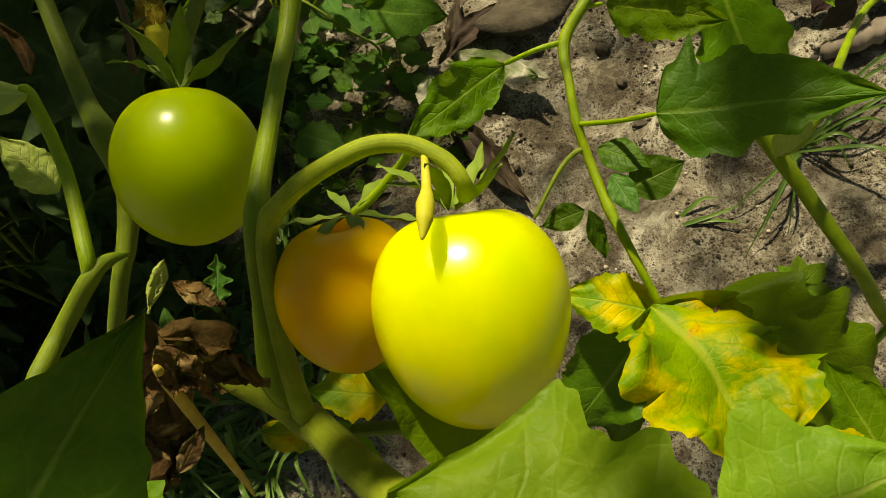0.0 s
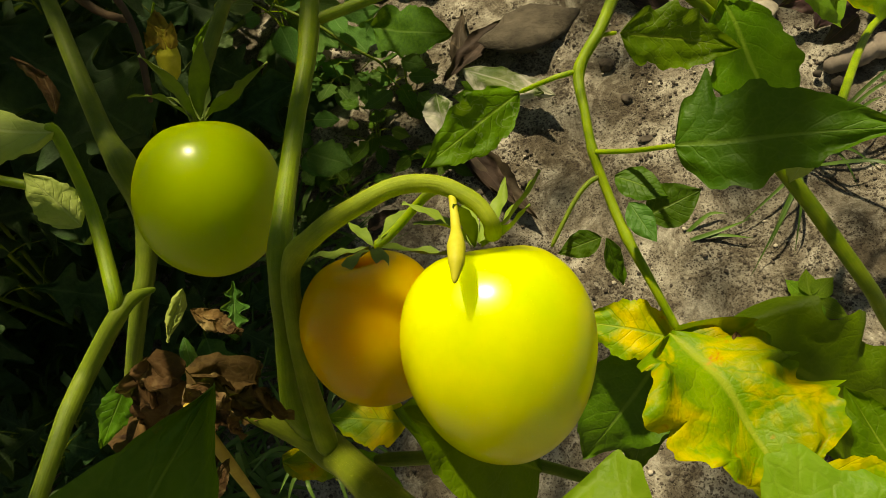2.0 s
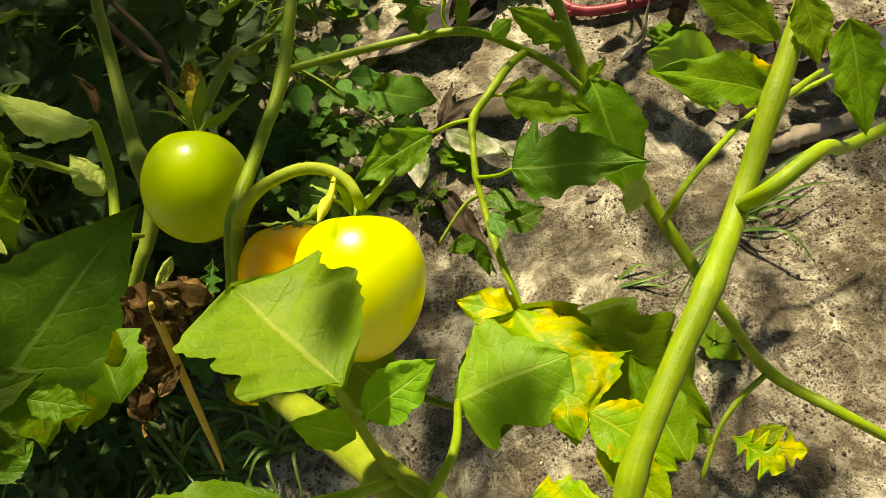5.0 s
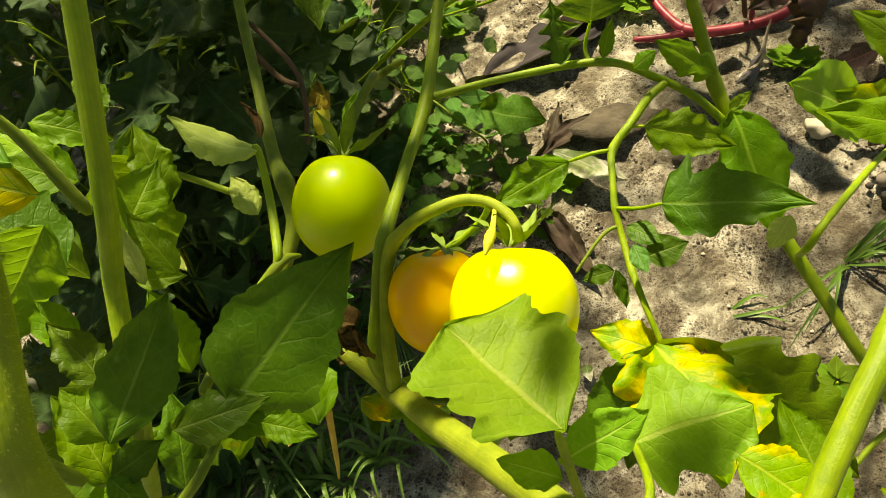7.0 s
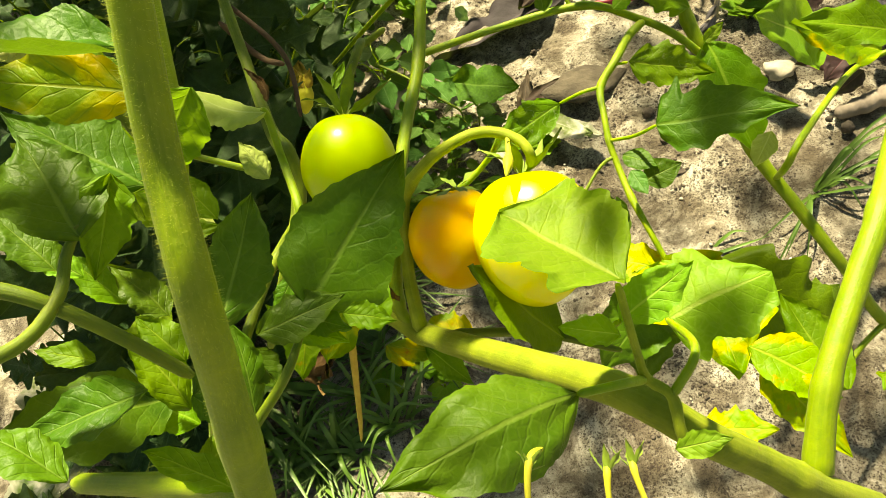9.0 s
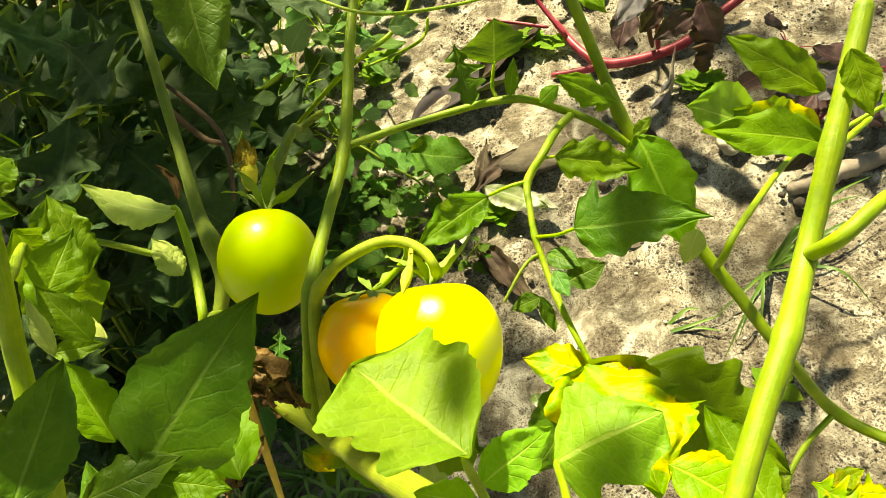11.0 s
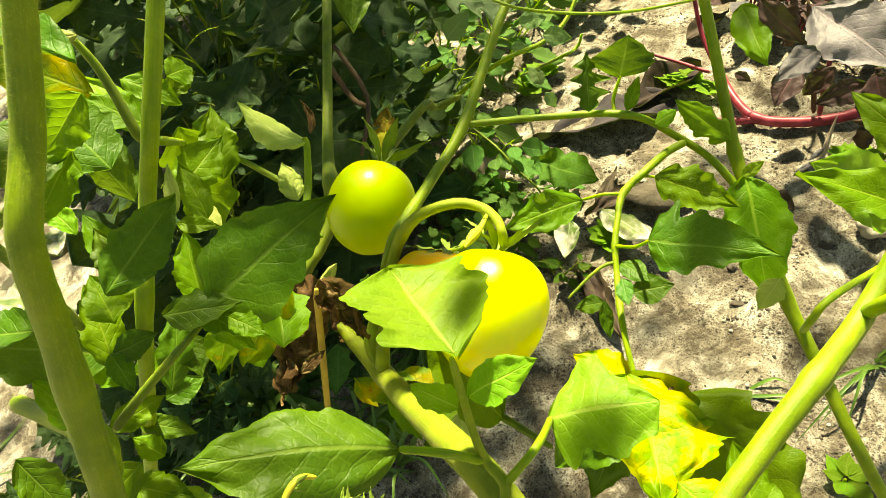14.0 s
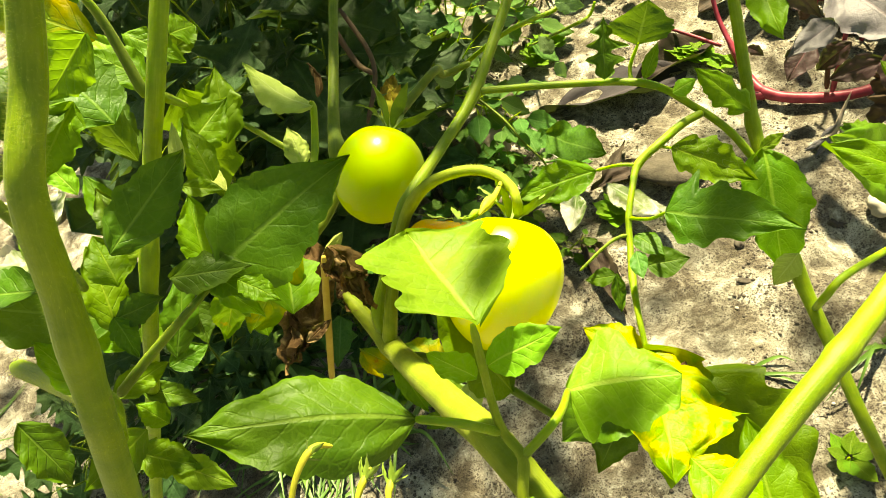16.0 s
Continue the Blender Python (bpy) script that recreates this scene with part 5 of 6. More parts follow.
# dried blossom and brown twigs above the green fruit
bud = stem(plant, "withered_blossom", [(-0.3828, -0.0133, 0.1921), (-0.3812, -0.0077, 0.1982), (-0.3799, -0.0006, 0.2062), (-0.3797, 0.0062, 0.2143), (-0.3795, 0.0126, 0.2219)], (0.003, 0.0075, 0.009, 0.007, 0.003), FLOWER, "yellow-brown withered blossom", 16)
for p, q, w in (((-0.3777, -0.0038, 0.2143), (-0.3853, 0.0102, 0.2309), 1.0), ((-0.3741, -0.0029, 0.2141), (-0.3707, 0.0117, 0.2270), 1.0), ((-0.3793, 0.0010, 0.2143), (-0.3797, 0.0213, 0.2324), 1.2), ((-0.3828, -0.0049, 0.2119), (-0.3908, 0.0086, 0.2247), 0.8)):
    leaf(bud, "petal", p, q, ROUND, BLOSSOM_DRY, "", wide=w, curl=0.6, crumple=0.1, nu=20)
stem(plant, "twig", [(-0.4192, -0.0017, 0.3103), (-0.3840, -0.0279, 0.2813), (-0.3672, -0.0604, 0.2679), (-0.3582, -0.1113, 0.2517)], (0.0022, 0.0024, 0.0024, 0.002), STEM_BROWN, sides=8)
stem(plant, "twig", [(-0.4350, 0.0049, 0.2922), (-0.4057, -0.0120, 0.2605), (-0.3801, -0.0318, 0.2589)], (0.003, 0.003, 0.0026), STEM_BROWN, sides=8)
leaf(plant, "leaf", (-0.3295, -0.0955, 0.2594), (-0.3174, -0.0680, 0.2716), LANCE, LEAF, "", wide=0.9)
# ---- weeds, litter and soil round about ----
def blade_mesh(name, shape, mat, seed, **kw):
    """One blade of length 1 along x, for many alike leaves."""
    v, f, uv = blade_data((0, 0, 0), (1, 0, 0), shape, facing=(0, 0, 1), seed=seed, nu=kw.pop("nu", 20), nv=kw.pop("nv", 4), **kw)
    ob = mesh_ob(name, v, f, mat, uvs=uv)
    me = ob.data
    bpy.data.objects.remove(ob)
    return me


def put_blade(parent, name, me, base, tip, face, label=""):
    """An object of its own on a shared blade."""
    base, tip = Vector(base), Vector(tip)
    ax = tip - base
    ln = ax.length
    ax.normalize()
    f = Vector(face)
    f = (f - ax * f.dot(ax)).normalized()
    rot = Matrix((ax, f.cross(ax), f)).transposed().to_4x4()
    ob = new(name, me)
    ob.matrix_basis = Matrix.Translation(base) @ rot @ Matrix.Diagonal((ln, ln, ln, 1))
    if parent:
        PLACE[ob.name] = base.copy()
        ob.parent = parent
        ob.location = base - PLACE.get(parent.name, parent.location)
    return tagged(ob, label)


MUM = [blade_mesh("leaf", CUT, LEAF_MUM_SHADED, k, arch=-0.06, wave=0.06, wide=1.0, nu=72, nv=5, forward=0.35, jag=0.6, notch=0.03) for k in range(4)]
ROUNDS = [blade_mesh("leaf", ROUND, LEAF_WEED, 10 + k, arch=-0.05, wave=0.04, fold=0.2) for k in range(3)]
FRESH = [blade_mesh("leaf", (LOBED, TOOTHED, LOBED)[k], LEAF_WEED, 20 + k, arch=-0.05, wave=0.05, wide=1.15, nu=28) for k in range(3)]
SHADY = [blade_mesh("leaf", (OVATE, TOOTHED, LOBED)[k], LEAF_SHADED, 30 + k, arch=-0.06, wave=0.05, nu=26) for k in range(3)]
GREENS = [blade_mesh("leaf", (OVATE, TOOTHED, ROUND)[k], (LEAF, LEAF, LEAF_YELLOW)[k], 40 + k, arch=-0.06, wave=0.05, nu=26) for k in range(3)]


def bush(name, base, label, category, meshes, size, height, stems, per_stem, seed, lean=(0, 0), spread=0.35, stem_mat=None, r=0.0022, group="", start=0.2, face_up=0.6, stalk_len=0.35):
    """A leafy weed: a few stems from one root with leaves set round them on short stalks."""
    rng = random.Random(seed)
    x, y = base
    root = Vector((x, y, ground_z(x, y) - 0.005))
    top = thing(name, root, label, category, group)
    for s in range(stems):
        a = 2 * math.pi * (s + rng.random()) / stems
        out = Vector((math.cos(a), math.sin(a), 0)) * spread * rng.uniform(0.3, 1) + Vector((*lean, 0))
        h = height * rng.uniform(0.75, 1.1)
        pts = [root, root + out * h * 0.25 + Vector((0, 0, h * 0.4)), root + out * h * 0.6 + Vector((0, 0, h * 0.75)), root + out * h + Vector((0, 0, h))]
        st = stem(top, "stem", pts, (r, r * 0.85, r * 0.6, r * 0.35), stem_mat or STEM_DARK, sides=7)
        line = spline(pts, 40)
        for k in range(per_stem):
            f = start + (1 - start) * (k + rng.random() * 0.6) / per_stem
            p = line[min(40, int(f * 40))]
            b = a + k * 2.4 + rng.uniform(-0.5, 0.5)
            d = Vector((math.cos(b), math.sin(b), rng.uniform(-0.25, 0.35)))
            ln = size * rng.uniform(0.65, 1.15) * (1.1 - 0.4 * f)
            q = p + d * ln * stalk_len + Vector((0, 0, 0.1 * ln))
            v, fc = tube_data([p, p.lerp(q, 0.5) + Vector((0, 0, 0.05 * ln)), q], (r * 0.4, r * 0.3), 5, 4)
            under(mesh_ob("stalk", v, fc, stem_mat or STEM_DARK, p), st)
            e = q + (d + Vector((0, 0, rng.uniform(-0.6, 0.1)))).normalized() * ln
            put_blade(st, "leaf", rng.choice(meshes), q, e, Vector((rng.uniform(-0.3, 0.3), -face_up + rng.uniform(-0.3, 0.3), 0.8)))
    return top


# cut-leaved weeds behind the green tomato; their dark leaf colour deepens the shade there
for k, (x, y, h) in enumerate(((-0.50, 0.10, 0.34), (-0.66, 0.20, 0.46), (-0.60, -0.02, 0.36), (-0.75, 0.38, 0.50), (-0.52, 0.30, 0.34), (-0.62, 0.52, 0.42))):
    bush("weed_plant", (x, y), "weed with deeply cut leaves, shade put into its dark green", "weed", MUM, 0.145, h, 4, 8, 60 + k, (0.1, -0.15), 0.45, group="dark cut-leaved weeds")
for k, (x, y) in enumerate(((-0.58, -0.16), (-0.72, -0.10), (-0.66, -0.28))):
    bush("weed_plant", (x, y), "low weed with deeply cut leaves darkened for shade", "weed", MUM, 0.085, 0.14, 4, 6, 90 + k, (0, 0), 0.7, group="dark cut-leaved weeds")
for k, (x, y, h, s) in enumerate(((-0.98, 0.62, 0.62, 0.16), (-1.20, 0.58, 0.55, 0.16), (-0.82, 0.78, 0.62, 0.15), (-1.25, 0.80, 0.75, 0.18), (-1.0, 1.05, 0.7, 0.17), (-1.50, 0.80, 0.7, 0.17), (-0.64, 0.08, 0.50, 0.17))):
    bush("weed_plant", (x, y), "tall weed with broad cut leaves, shade put into its dark green", "weed", MUM, s * 1.2, h, 5, 9, 75 + k, (0.05, -0.1), 0.4, group="dark cut-leaved weeds", r=0.003)
# fresh round-leaved weeds in the light behind the stem
for k, (x, y, h) in enumerate(((-0.42, 0.34, 0.17), (-0.34, 0.46, 0.20), (-0.46, 0.52, 0.22), (-0.30, 0.60, 0.18), (-0.40, 0.70, 0.22), (-0.22, 0.66, 0.14), (-0.32, 0.24, 0.11))):
    bush("weed_plant", (x, y), "fresh green weed with small rounded leaves", "weed", ROUNDS, 0.055, h, 4, 6, 120 + k, (0.1, -0.1), 0.6, STEM, 0.0018, "round-leaved weeds", 0.15, 0.3, 0.6)
for k, (x, y, h, s) in enumerate(((-0.25, 0.10, 0.05, 0.036), (-0.21, 0.15, 0.06, 0.040), (-0.29, 0.04, 0.05, 0.036), (-0.28, 0.17, 0.07, 0.036), (-0.19, 0.05, 0.04, 0.030), (-0.34, 0.10, 0.06, 0.04))):
    bush("weed_seedling", (x, y), "small weed with lobed leaves on the soil", "weed", FRESH if k % 2 else SHADY, s, h, 3, 4, 150 + k, (0, 0), 0.9, STEM_DARK, 0.0011, "small lobed weeds", 0.3, 0.3, 0.5)
for k, (x, y, h) in enumerate(((-0.02, 0.74, 0.12), (0.30, 0.70, 0.14), (-0.12, 0.86, 0.16), (0.14, 0.92, 0.16))):
    bush("weed_plant", (x, y), "green weed at the far edge of the bed", "weed", FRESH, 0.06, h, 5, 7, 180 + k, (0, 0), 0.8, STEM, 0.0018, "far weeds", 0.1, 0.3, 0.4)

# trailing stems of the weeds
trail = thing("weed_runner", (-0.4947, 0.3137, -0.0033), "long pale weed stem with small rounded leaves", "weed")
stem(trail, "stem", [(-0.4947, 0.3137, -0.0033), (-0.2862, 0.0714, 0.2495), (-0.2215, 0.0919, 0.2810), (-0.1980, 0.1155, 0.3001), (-0.1876, 0.1454, 0.3319)], (0.0026, 0.0026, 0.0025, 0.0023, 0.0018), STEM, sides=8)
stem(trail, "stem", [(-0.2486, -0.1309, 0.4106), (-0.2091, -0.1728, 0.4094), (-0.1702, -0.1659, 0.4025), (-0.1319, -0.1551, 0.4006), (-0.0924, -0.1191, 0.3961)], (0.0011, 0.0011, 0.0011, 0.0010, 0.0009), STEM_DARK, sides=8)
stem(trail, "stem", [(-0.3087, 0.4706, 0.0701), (-0.2072, 0.1039, 0.2576), (-0.1860, 0.0973, 0.2736), (-0.1809, 0.0981, 0.2887)], (0.0018, 0.0019, 0.0017, 0.0014), STEM, sides=8)
RUNNERS = [blade_mesh("leaf", ROUND, LEAF_RUNNER, 41 + k, arch=0.05, fold=0.1, nu=20) for k in range(3)]
for k, (p, q) in enumerate((((-0.2480, 0.0986, 0.2994), (-0.2195, 0.1099, 0.3018)), ((-0.2210, 0.0869, 0.2909), (-0.1908, 0.0925, 0.2858)), ((-0.2529, 0.0799, 0.2789), (-0.2356, 0.0855, 0.2789)), ((-0.2744, 0.0785, 0.2694), (-0.2601, 0.0853, 0.2721)), ((-0.2218, 0.1015, 0.2283), (-0.2393, 0.1101, 0.2454)), ((-0.2178, 0.0964, 0.2206), (-0.2049, 0.0989, 0.2025)), ((-0.3109, 0.0579, 0.3073), (-0.3316, 0.0582, 0.3158)), ((-0.3154, 0.0492, 0.2986), (-0.2933, 0.0634, 0.3231)), ((-0.3283, 0.0018, 0.2790), (-0.3493, -0.0026, 0.2820)), ((-0.2972, -0.0346, 0.2555), (-0.3180, -0.0364, 0.2614)), ((-0.2433, 0.0565, 0.2149), (-0.2643, 0.0511, 0.2166)), ((-0.3281, 0.0001, 0.2126), (-0.3423, -0.0055, 0.2114)))):
    put_blade(trail, "leaf", RUNNERS[k % 3], p, q, OPEN_SIDE - Vector(p))
twig = thing("weed_runner", (-0.2412, 0.2107, 0.0135), "thin dark creeping stem with curled leaves", "weed")
stem(twig, "stem", [(-0.3330, 0.2163, 0.1039), (-0.2934, 0.1868, 0.0926), (-0.2629, 0.1680, 0.0720), (-0.2339, 0.1561, 0.0529), (-0.2292, 0.1826, 0.0187)], (0.0018, 0.0018, 0.0016, 0.0015, 0.0013), STEM_DARK, sides=8)
for p, q, m in (((-0.2355, 0.1927, 0.0727), (-0.1520, 0.1391, 0.0836), 2), ((-0.2508, 0.1906, 0.0590), (-0.2823, 0.2101, 0.0587), 1), ((-0.2588, 0.1906, 0.0472), (-0.2306, 0.2150, 0.0689), 0), ((-0.3013, 0.2232, 0.0588), (-0.3302, 0.2425, 0.0694), 1), ((-0.2441, 0.1625, 0.0633), (-0.2696, 0.1986, 0.0788), 0), ((-0.2100, 0.1491, 0.0552), (-0.1846, 0.1322, 0.0552), 1), ((-0.2511, 0.1422, 0.0358), (-0.2544, 0.1148, 0.0280), 1), ((-0.2147, 0.1287, 0.0385), (-0.2043, 0.0934, 0.0310), 2), ((-0.3137, 0.0313, 0.0587), (-0.2715, 0.0021, 0.0583), 1), ((-0.3207, 0.0574, 0.0433), (-0.3292, 0.0799, 0.0478), 0)):
    put_blade(twig, "leaf", (SHADY if m == 2 else FRESH)[m], p, q, OPEN_SIDE - Vector(p))

# red-stemmed plant with purple leaves
amaranth = thing("amaranth_plant", (0.0543, 0.3037, 0.0893), "red-stemmed plant with purple leaves lying on the soil", "plant")
stem(amaranth, "stem", [(-0.0016, 0.4009, 0.1261), (0.0211, 0.3414, 0.1060), (0.0486, 0.3001, 0.0978), (0.1019, 0.2857, 0.1033), (0.1532, 0.2870, 0.1146), (0.1969, 0.3061, 0.1314), (0.2433, 0.3150, 0.1565)], (0.005, 0.006, 0.007, 0.007, 0.007, 0.0066, 0.006), STEM_RED, "thick magenta stem lying on the soil", 12, (0.33,))
husk = thing("dried_flower_stalk", (0.1152, 0.2215, 0.0782), "dried pinkish flower stalk on the soil", "dead plant")
stem(husk, "stem", [(0.1151, 0.2196, 0.0777), (0.1208, 0.2276, 0.0934), (0.1244, 0.2368, 0.1153), (0.1267, 0.2398, 0.1374)], (0.0045, 0.0040, 0.0022, 0.0008), STRAW, "", 8)
for p, q in (((0.1152, 0.2143, 0.0868), (0.0869, 0.2001, 0.0740)), ((0.1150, 0.2130, 0.0917), (0.0992, 0.1918, 0.0718)), ((0.1196, 0.2236, 0.1005), (0.1021, 0.2133, 0.0864))):
    leaf(husk, "bract", p, q, LANCE, LEAF_MAUVE, "", wide=1.2, curl=0.6, crumple=0.05, nu=20)
stem(amaranth, "stem", [(0.0490, 0.3005, 0.0959), (0.0142, 0.3050, 0.0889), (-0.0220, 0.3164, 0.0835)], (0.006, 0.0055, 0.004), STEM_RED, sides=10)
stem(amaranth, "branch", [(-0.0149, 0.3785, 0.1284), (-0.0577, 0.4100, 0.1292), (-0.0995, 0.4310, 0.1327)], (0.003, 0.0028, 0.0022), STEM_RED, sides=8)
stem(amaranth, "branch", [(0.0090, 0.3618, 0.1176), (-0.0274, 0.4083, 0.1655), (-0.0522, 0.4324, 0.2304)], (0.004, 0.0034, 0.003), STEM_RED, sides=8)
stem(amaranth, "branch", [(0.1186, 0.2815, 0.1155), (0.1133, 0.2809, 0.1669), (0.1108, 0.2905, 0.2214), (0.1036, 0.2842, 0.2709)], (0.0036, 0.003, 0.0028, 0.0025), STEM_RED, sides=8)
stem(amaranth, "branch", [(0.1127, 0.2877, 0.1161), (0.0988, 0.3013, 0.1802), (0.0764, 0.3162, 0.2536)], (0.0034, 0.003, 0.0025), STEM_BROWN, sides=8)
for p, q, m, w, tw in (((0.0617, 0.2194, 0.2781), (0.1375, 0.1234, 0.2450), LEAF_MAUVE, 1.0, 0), ((0.0126, 0.2634, 0.2706), (0.0630, 0.2162, 0.2355), LEAF_PURPLE, 0.7, 30), ((0.0907, 0.2681, 0.2120), (0.0389, 0.2135, 0.1887), LEAF_MAUVE, 0.75, 0), ((0.0792, 0.2943, 0.1750), (0.0556, 0.2526, 0.1389), LEAF_PURPLE, 1.1, 0), ((0.1180, 0.2714, 0.1862), (0.0919, 0.2815, 0.1424), LEAF_PURPLE, 1.0, 10), ((0.1536, 0.2485, 0.1758), (0.0995, 0.2506, 0.1460), LEAF_PURPLE, 0.9, 0), ((0.1523, 0.2394, 0.1942), (0.1699, 0.2056, 0.1464), LEAF_PURPLE, 1.0, 10), ((0.0116, 0.3263, 0.1507), (0.0342, 0.3194, 0.1423), LEAF_PURPLE, 1.0, 0), ((0.0670, 0.2154, 0.2989), (0.1154, 0.1911, 0.3009), LEAF_MAUVE, 1.0, 0), ((-0.0038, 0.2917, 0.2543), (0.0271, 0.2043, 0.2157), LEAF, 0.8, 10), ((0.2266, 0.0740, 0.1112), (0.1848, 0.0520, 0.0772), LEAF_PURPLE, 1.2, 0), ((0.2255, 0.0738, 0.1424), (0.1914, 0.0553, 0.1107), LEAF_PURPLE, 1.0, 0), ((0.2384, 0.0846, 0.0950), (0.1706, 0.0972, 0.0761), LEAF_PURPLE, 0.9, 0), ((0.2329, 0.0611, 0.0774), (0.1943, 0.0449, 0.0612), LEAF_PURPLE, 0.9, 0)):
    leaf(amaranth, "leaf", p, q, OVATE, m, "", wide=w, turn=tw, arch=0.05, fold=0.2, wave=0.05)

head = tube_data([(0.1591, 0.2188, 0.1061), (0.1605, 0.2316, 0.1359), (0.1609, 0.2465, 0.1661), (0.1617, 0.2627, 0.1914)], (0.006, 0.012, 0.011, 0.004), 16, 70, 0.9)
tagged(under(mesh_ob("flower_head", *head, STEM_BROWN, (0.1591, 0.2188, 0.1061)), amaranth), "brown dried flower head")
head = tube_data([(0.0827, 0.3864, 0.1683), (0.0758, 0.3719, 0.2053), (0.0724, 0.3766, 0.2374)], (0.005, 0.009, 0.004), 14, 50, 0.9)
tagged(under(mesh_ob("flower_head", *head, STEM_BROWN, (0.0827, 0.3864, 0.1683)), amaranth), "brown dried flower head")
PURPLES = [blade_mesh("leaf", OVATE, (LEAF_PURPLE, LEAF_PURPLE, LEAF_MAUVE)[k], 70 + k, arch=-0.06, wave=0.06, nu=20) for k in range(3)]
for k, p in enumerate(((0.1699, 0.4087, 0.1369), (0.1122, 0.4859, 0.1472), (0.2174, 0.4608, 0.1588), (0.2547, 0.1099, 0.0731), (0.0535, 0.5576, 0.1559))):
    bush("amaranth_plant", p[:2], "small purple-leaved plant beside the red stem", "plant", PURPLES, 0.065, 0.10, 3, 6, 210 + k, (0, 0), 0.7, STEM_RED, 0.002, "purple-leaved plants", 0.2, 0.4, 0.4)

# fallen leaves
def litter(p, q, w, label, mat=None, lift=0.012, **kw):
    p, q = Vector(p), Vector(q)
    n = Vector((-0.165, -0.25, 0.954))
    kw.setdefault("curl", -0.7)
    kw.setdefault("wave", 0.05)
    ob = leaf(None, "fallen_leaf", p + n * lift * 0.4, q + n * lift, OVATE, mat or LEAF_LITTER, label, wide=w, facing=n, **kw)
    return tagged(ob, category="dead leaf", group="fallen leaves")


litter((-0.0533, 0.3699, 0.0850), (-0.2589, 0.3009, 0.0375), 0.72, "long dark slate-purple fallen leaf on the soil", LEAF_SLATE, 0.004, turn=12, curl=-0.3)
litter((-0.1658, 0.0750, -0.0090), (-0.1038, -0.0362, -0.0275), 0.34, "narrow brown fallen leaf on the soil")
litter((-0.1581, 0.0660, -0.0101), (-0.1195, -0.0229, -0.0268), 0.34, "narrow brown fallen leaf on the soil")
litter((-0.0873, 0.2022, 0.0380), (-0.1650, 0.1466, 0.0099), 0.4, "narrow brown fallen leaf on the soil")
litter((-0.1509, 0.1605, 0.0160), (-0.1285, 0.2306, 0.0383), 0.35, "narrow brown fallen leaf on the soil")
litter((-0.1805, 0.0817, 0.0531), (-0.1789, 0.0324, 0.0247), 0.8, "green fallen leaf with a bleached tip", LEAF_SILVER)
litter((-0.1006, 0.1022, 0.0409), (-0.0603, 0.0698, 0.0289), 0.9, "green fallen leaf with a bleached tip", LEAF_SILVER, curl=0.4)
litter((-0.1469, 0.1297, 0.0401), (-0.0730, 0.0679, 0.0366), 0.8, "green fallen leaf with a bleached tip", LEAF_SILVER, curl=0.4)
leaf(plant, "leaf", (-0.0250, -0.2420, 0.2640), (-0.0339, -0.2480, 0.2400), OVATE, LEAF_FADED, "pale leaf below the dark leaflet", wide=1.2, arch=0.05, curl=0.3)
# added pale leaves that imitate overbright sunlit ground seen through the foliage
SUN_GAPS = [(-1.2658, 0.1795, -0.1724), (-1.1378, 0.0848, -0.1751), (-1.0337, 0.0369, -0.1696), (-0.9914, -0.0990, -0.1980), (-1.1039, 0.1214, -0.1596), (-0.9717, 0.0040, -0.1675), (-1.0720, -0.0616, -0.2021), (-0.8413, -0.0832, -0.1678), (-0.7224, -0.1225, -0.1575), (-1.1823, 0.0368, -0.1954), (-0.8530, 0.1385, -0.1115), (-0.7906, -0.1436, -0.1749)]
for k, p in enumerate(SUN_GAPS):
    p = Vector(p)
    a = k * 2.1
    litter(p, p + Vector((math.cos(a), math.sin(a), 0)) * (0.07 + 0.02 * (k % 3)), 1.0, "large pale leaf added for a bright sunlit gap", LEAF_SILVER if k % 3 else SUN_GAP_LEAF, 0.02)
litter((-0.1281, -0.1280, -0.0559), (-0.1230, -0.1493, -0.0606), 0.8, "small pale dry leaf scrap", LEAF_SILVER)
for p, q in (((0.0842, 0.1428, 0.0521), (0.0412, 0.1765, 0.0535)), ((-0.7187, 0.5717, 0.0256), (-0.6608, 0.5934, 0.0414)), ((-0.2766, 0.0067, -0.0462), (-0.2380, 0.0144, -0.0375)), ((-0.4822, 0.2380, -0.0211), (-0.4423, 0.2702, -0.0057)), ((-0.0426, 0.5013, 0.1244), (0.0204, 0.5514, 0.1485)), ((-0.0206, 0.4351, 0.1108), (-0.1243, 0.3448, 0.0691))):
    litter(p, q, 0.6, "crumpled brown fallen leaf on the soil")


def chunk(name, at, size, mat, label, category, seed, turn=0.0, squash=0.6, long=1.0):
    """A broken lump with worn corners."""
    bm = bmesh.new()
    bmesh.ops.create_icosphere(bm, subdivisions=3, radius=0.55)
    off = Vector((seed * 3.1, seed, 0))
    for v in bm.verts:
        v.co *= 1 + 0.45 * noise.noise(v.co * 2.2 + off) + 0.22 * noise.noise(v.co * 6 + off)
    bmesh.ops.transform(bm, matrix=Matrix.Rotation(turn, 4, "Z") @ Matrix.Diagonal((size * long, size, size * squash, 1)), verts=bm.verts)
    me = bpy.data.meshes.new(name)
    bm.to_mesh(me)
    bm.free()
    me.materials.append(mat)
    me.polygons.foreach_set("use_smooth", [True] * len(me.polygons))
    ob = new(name, me)
    ob.location = Vector(at) + Vector((0, 0, size * squash * 0.3))
    return tagged(ob, label, category)


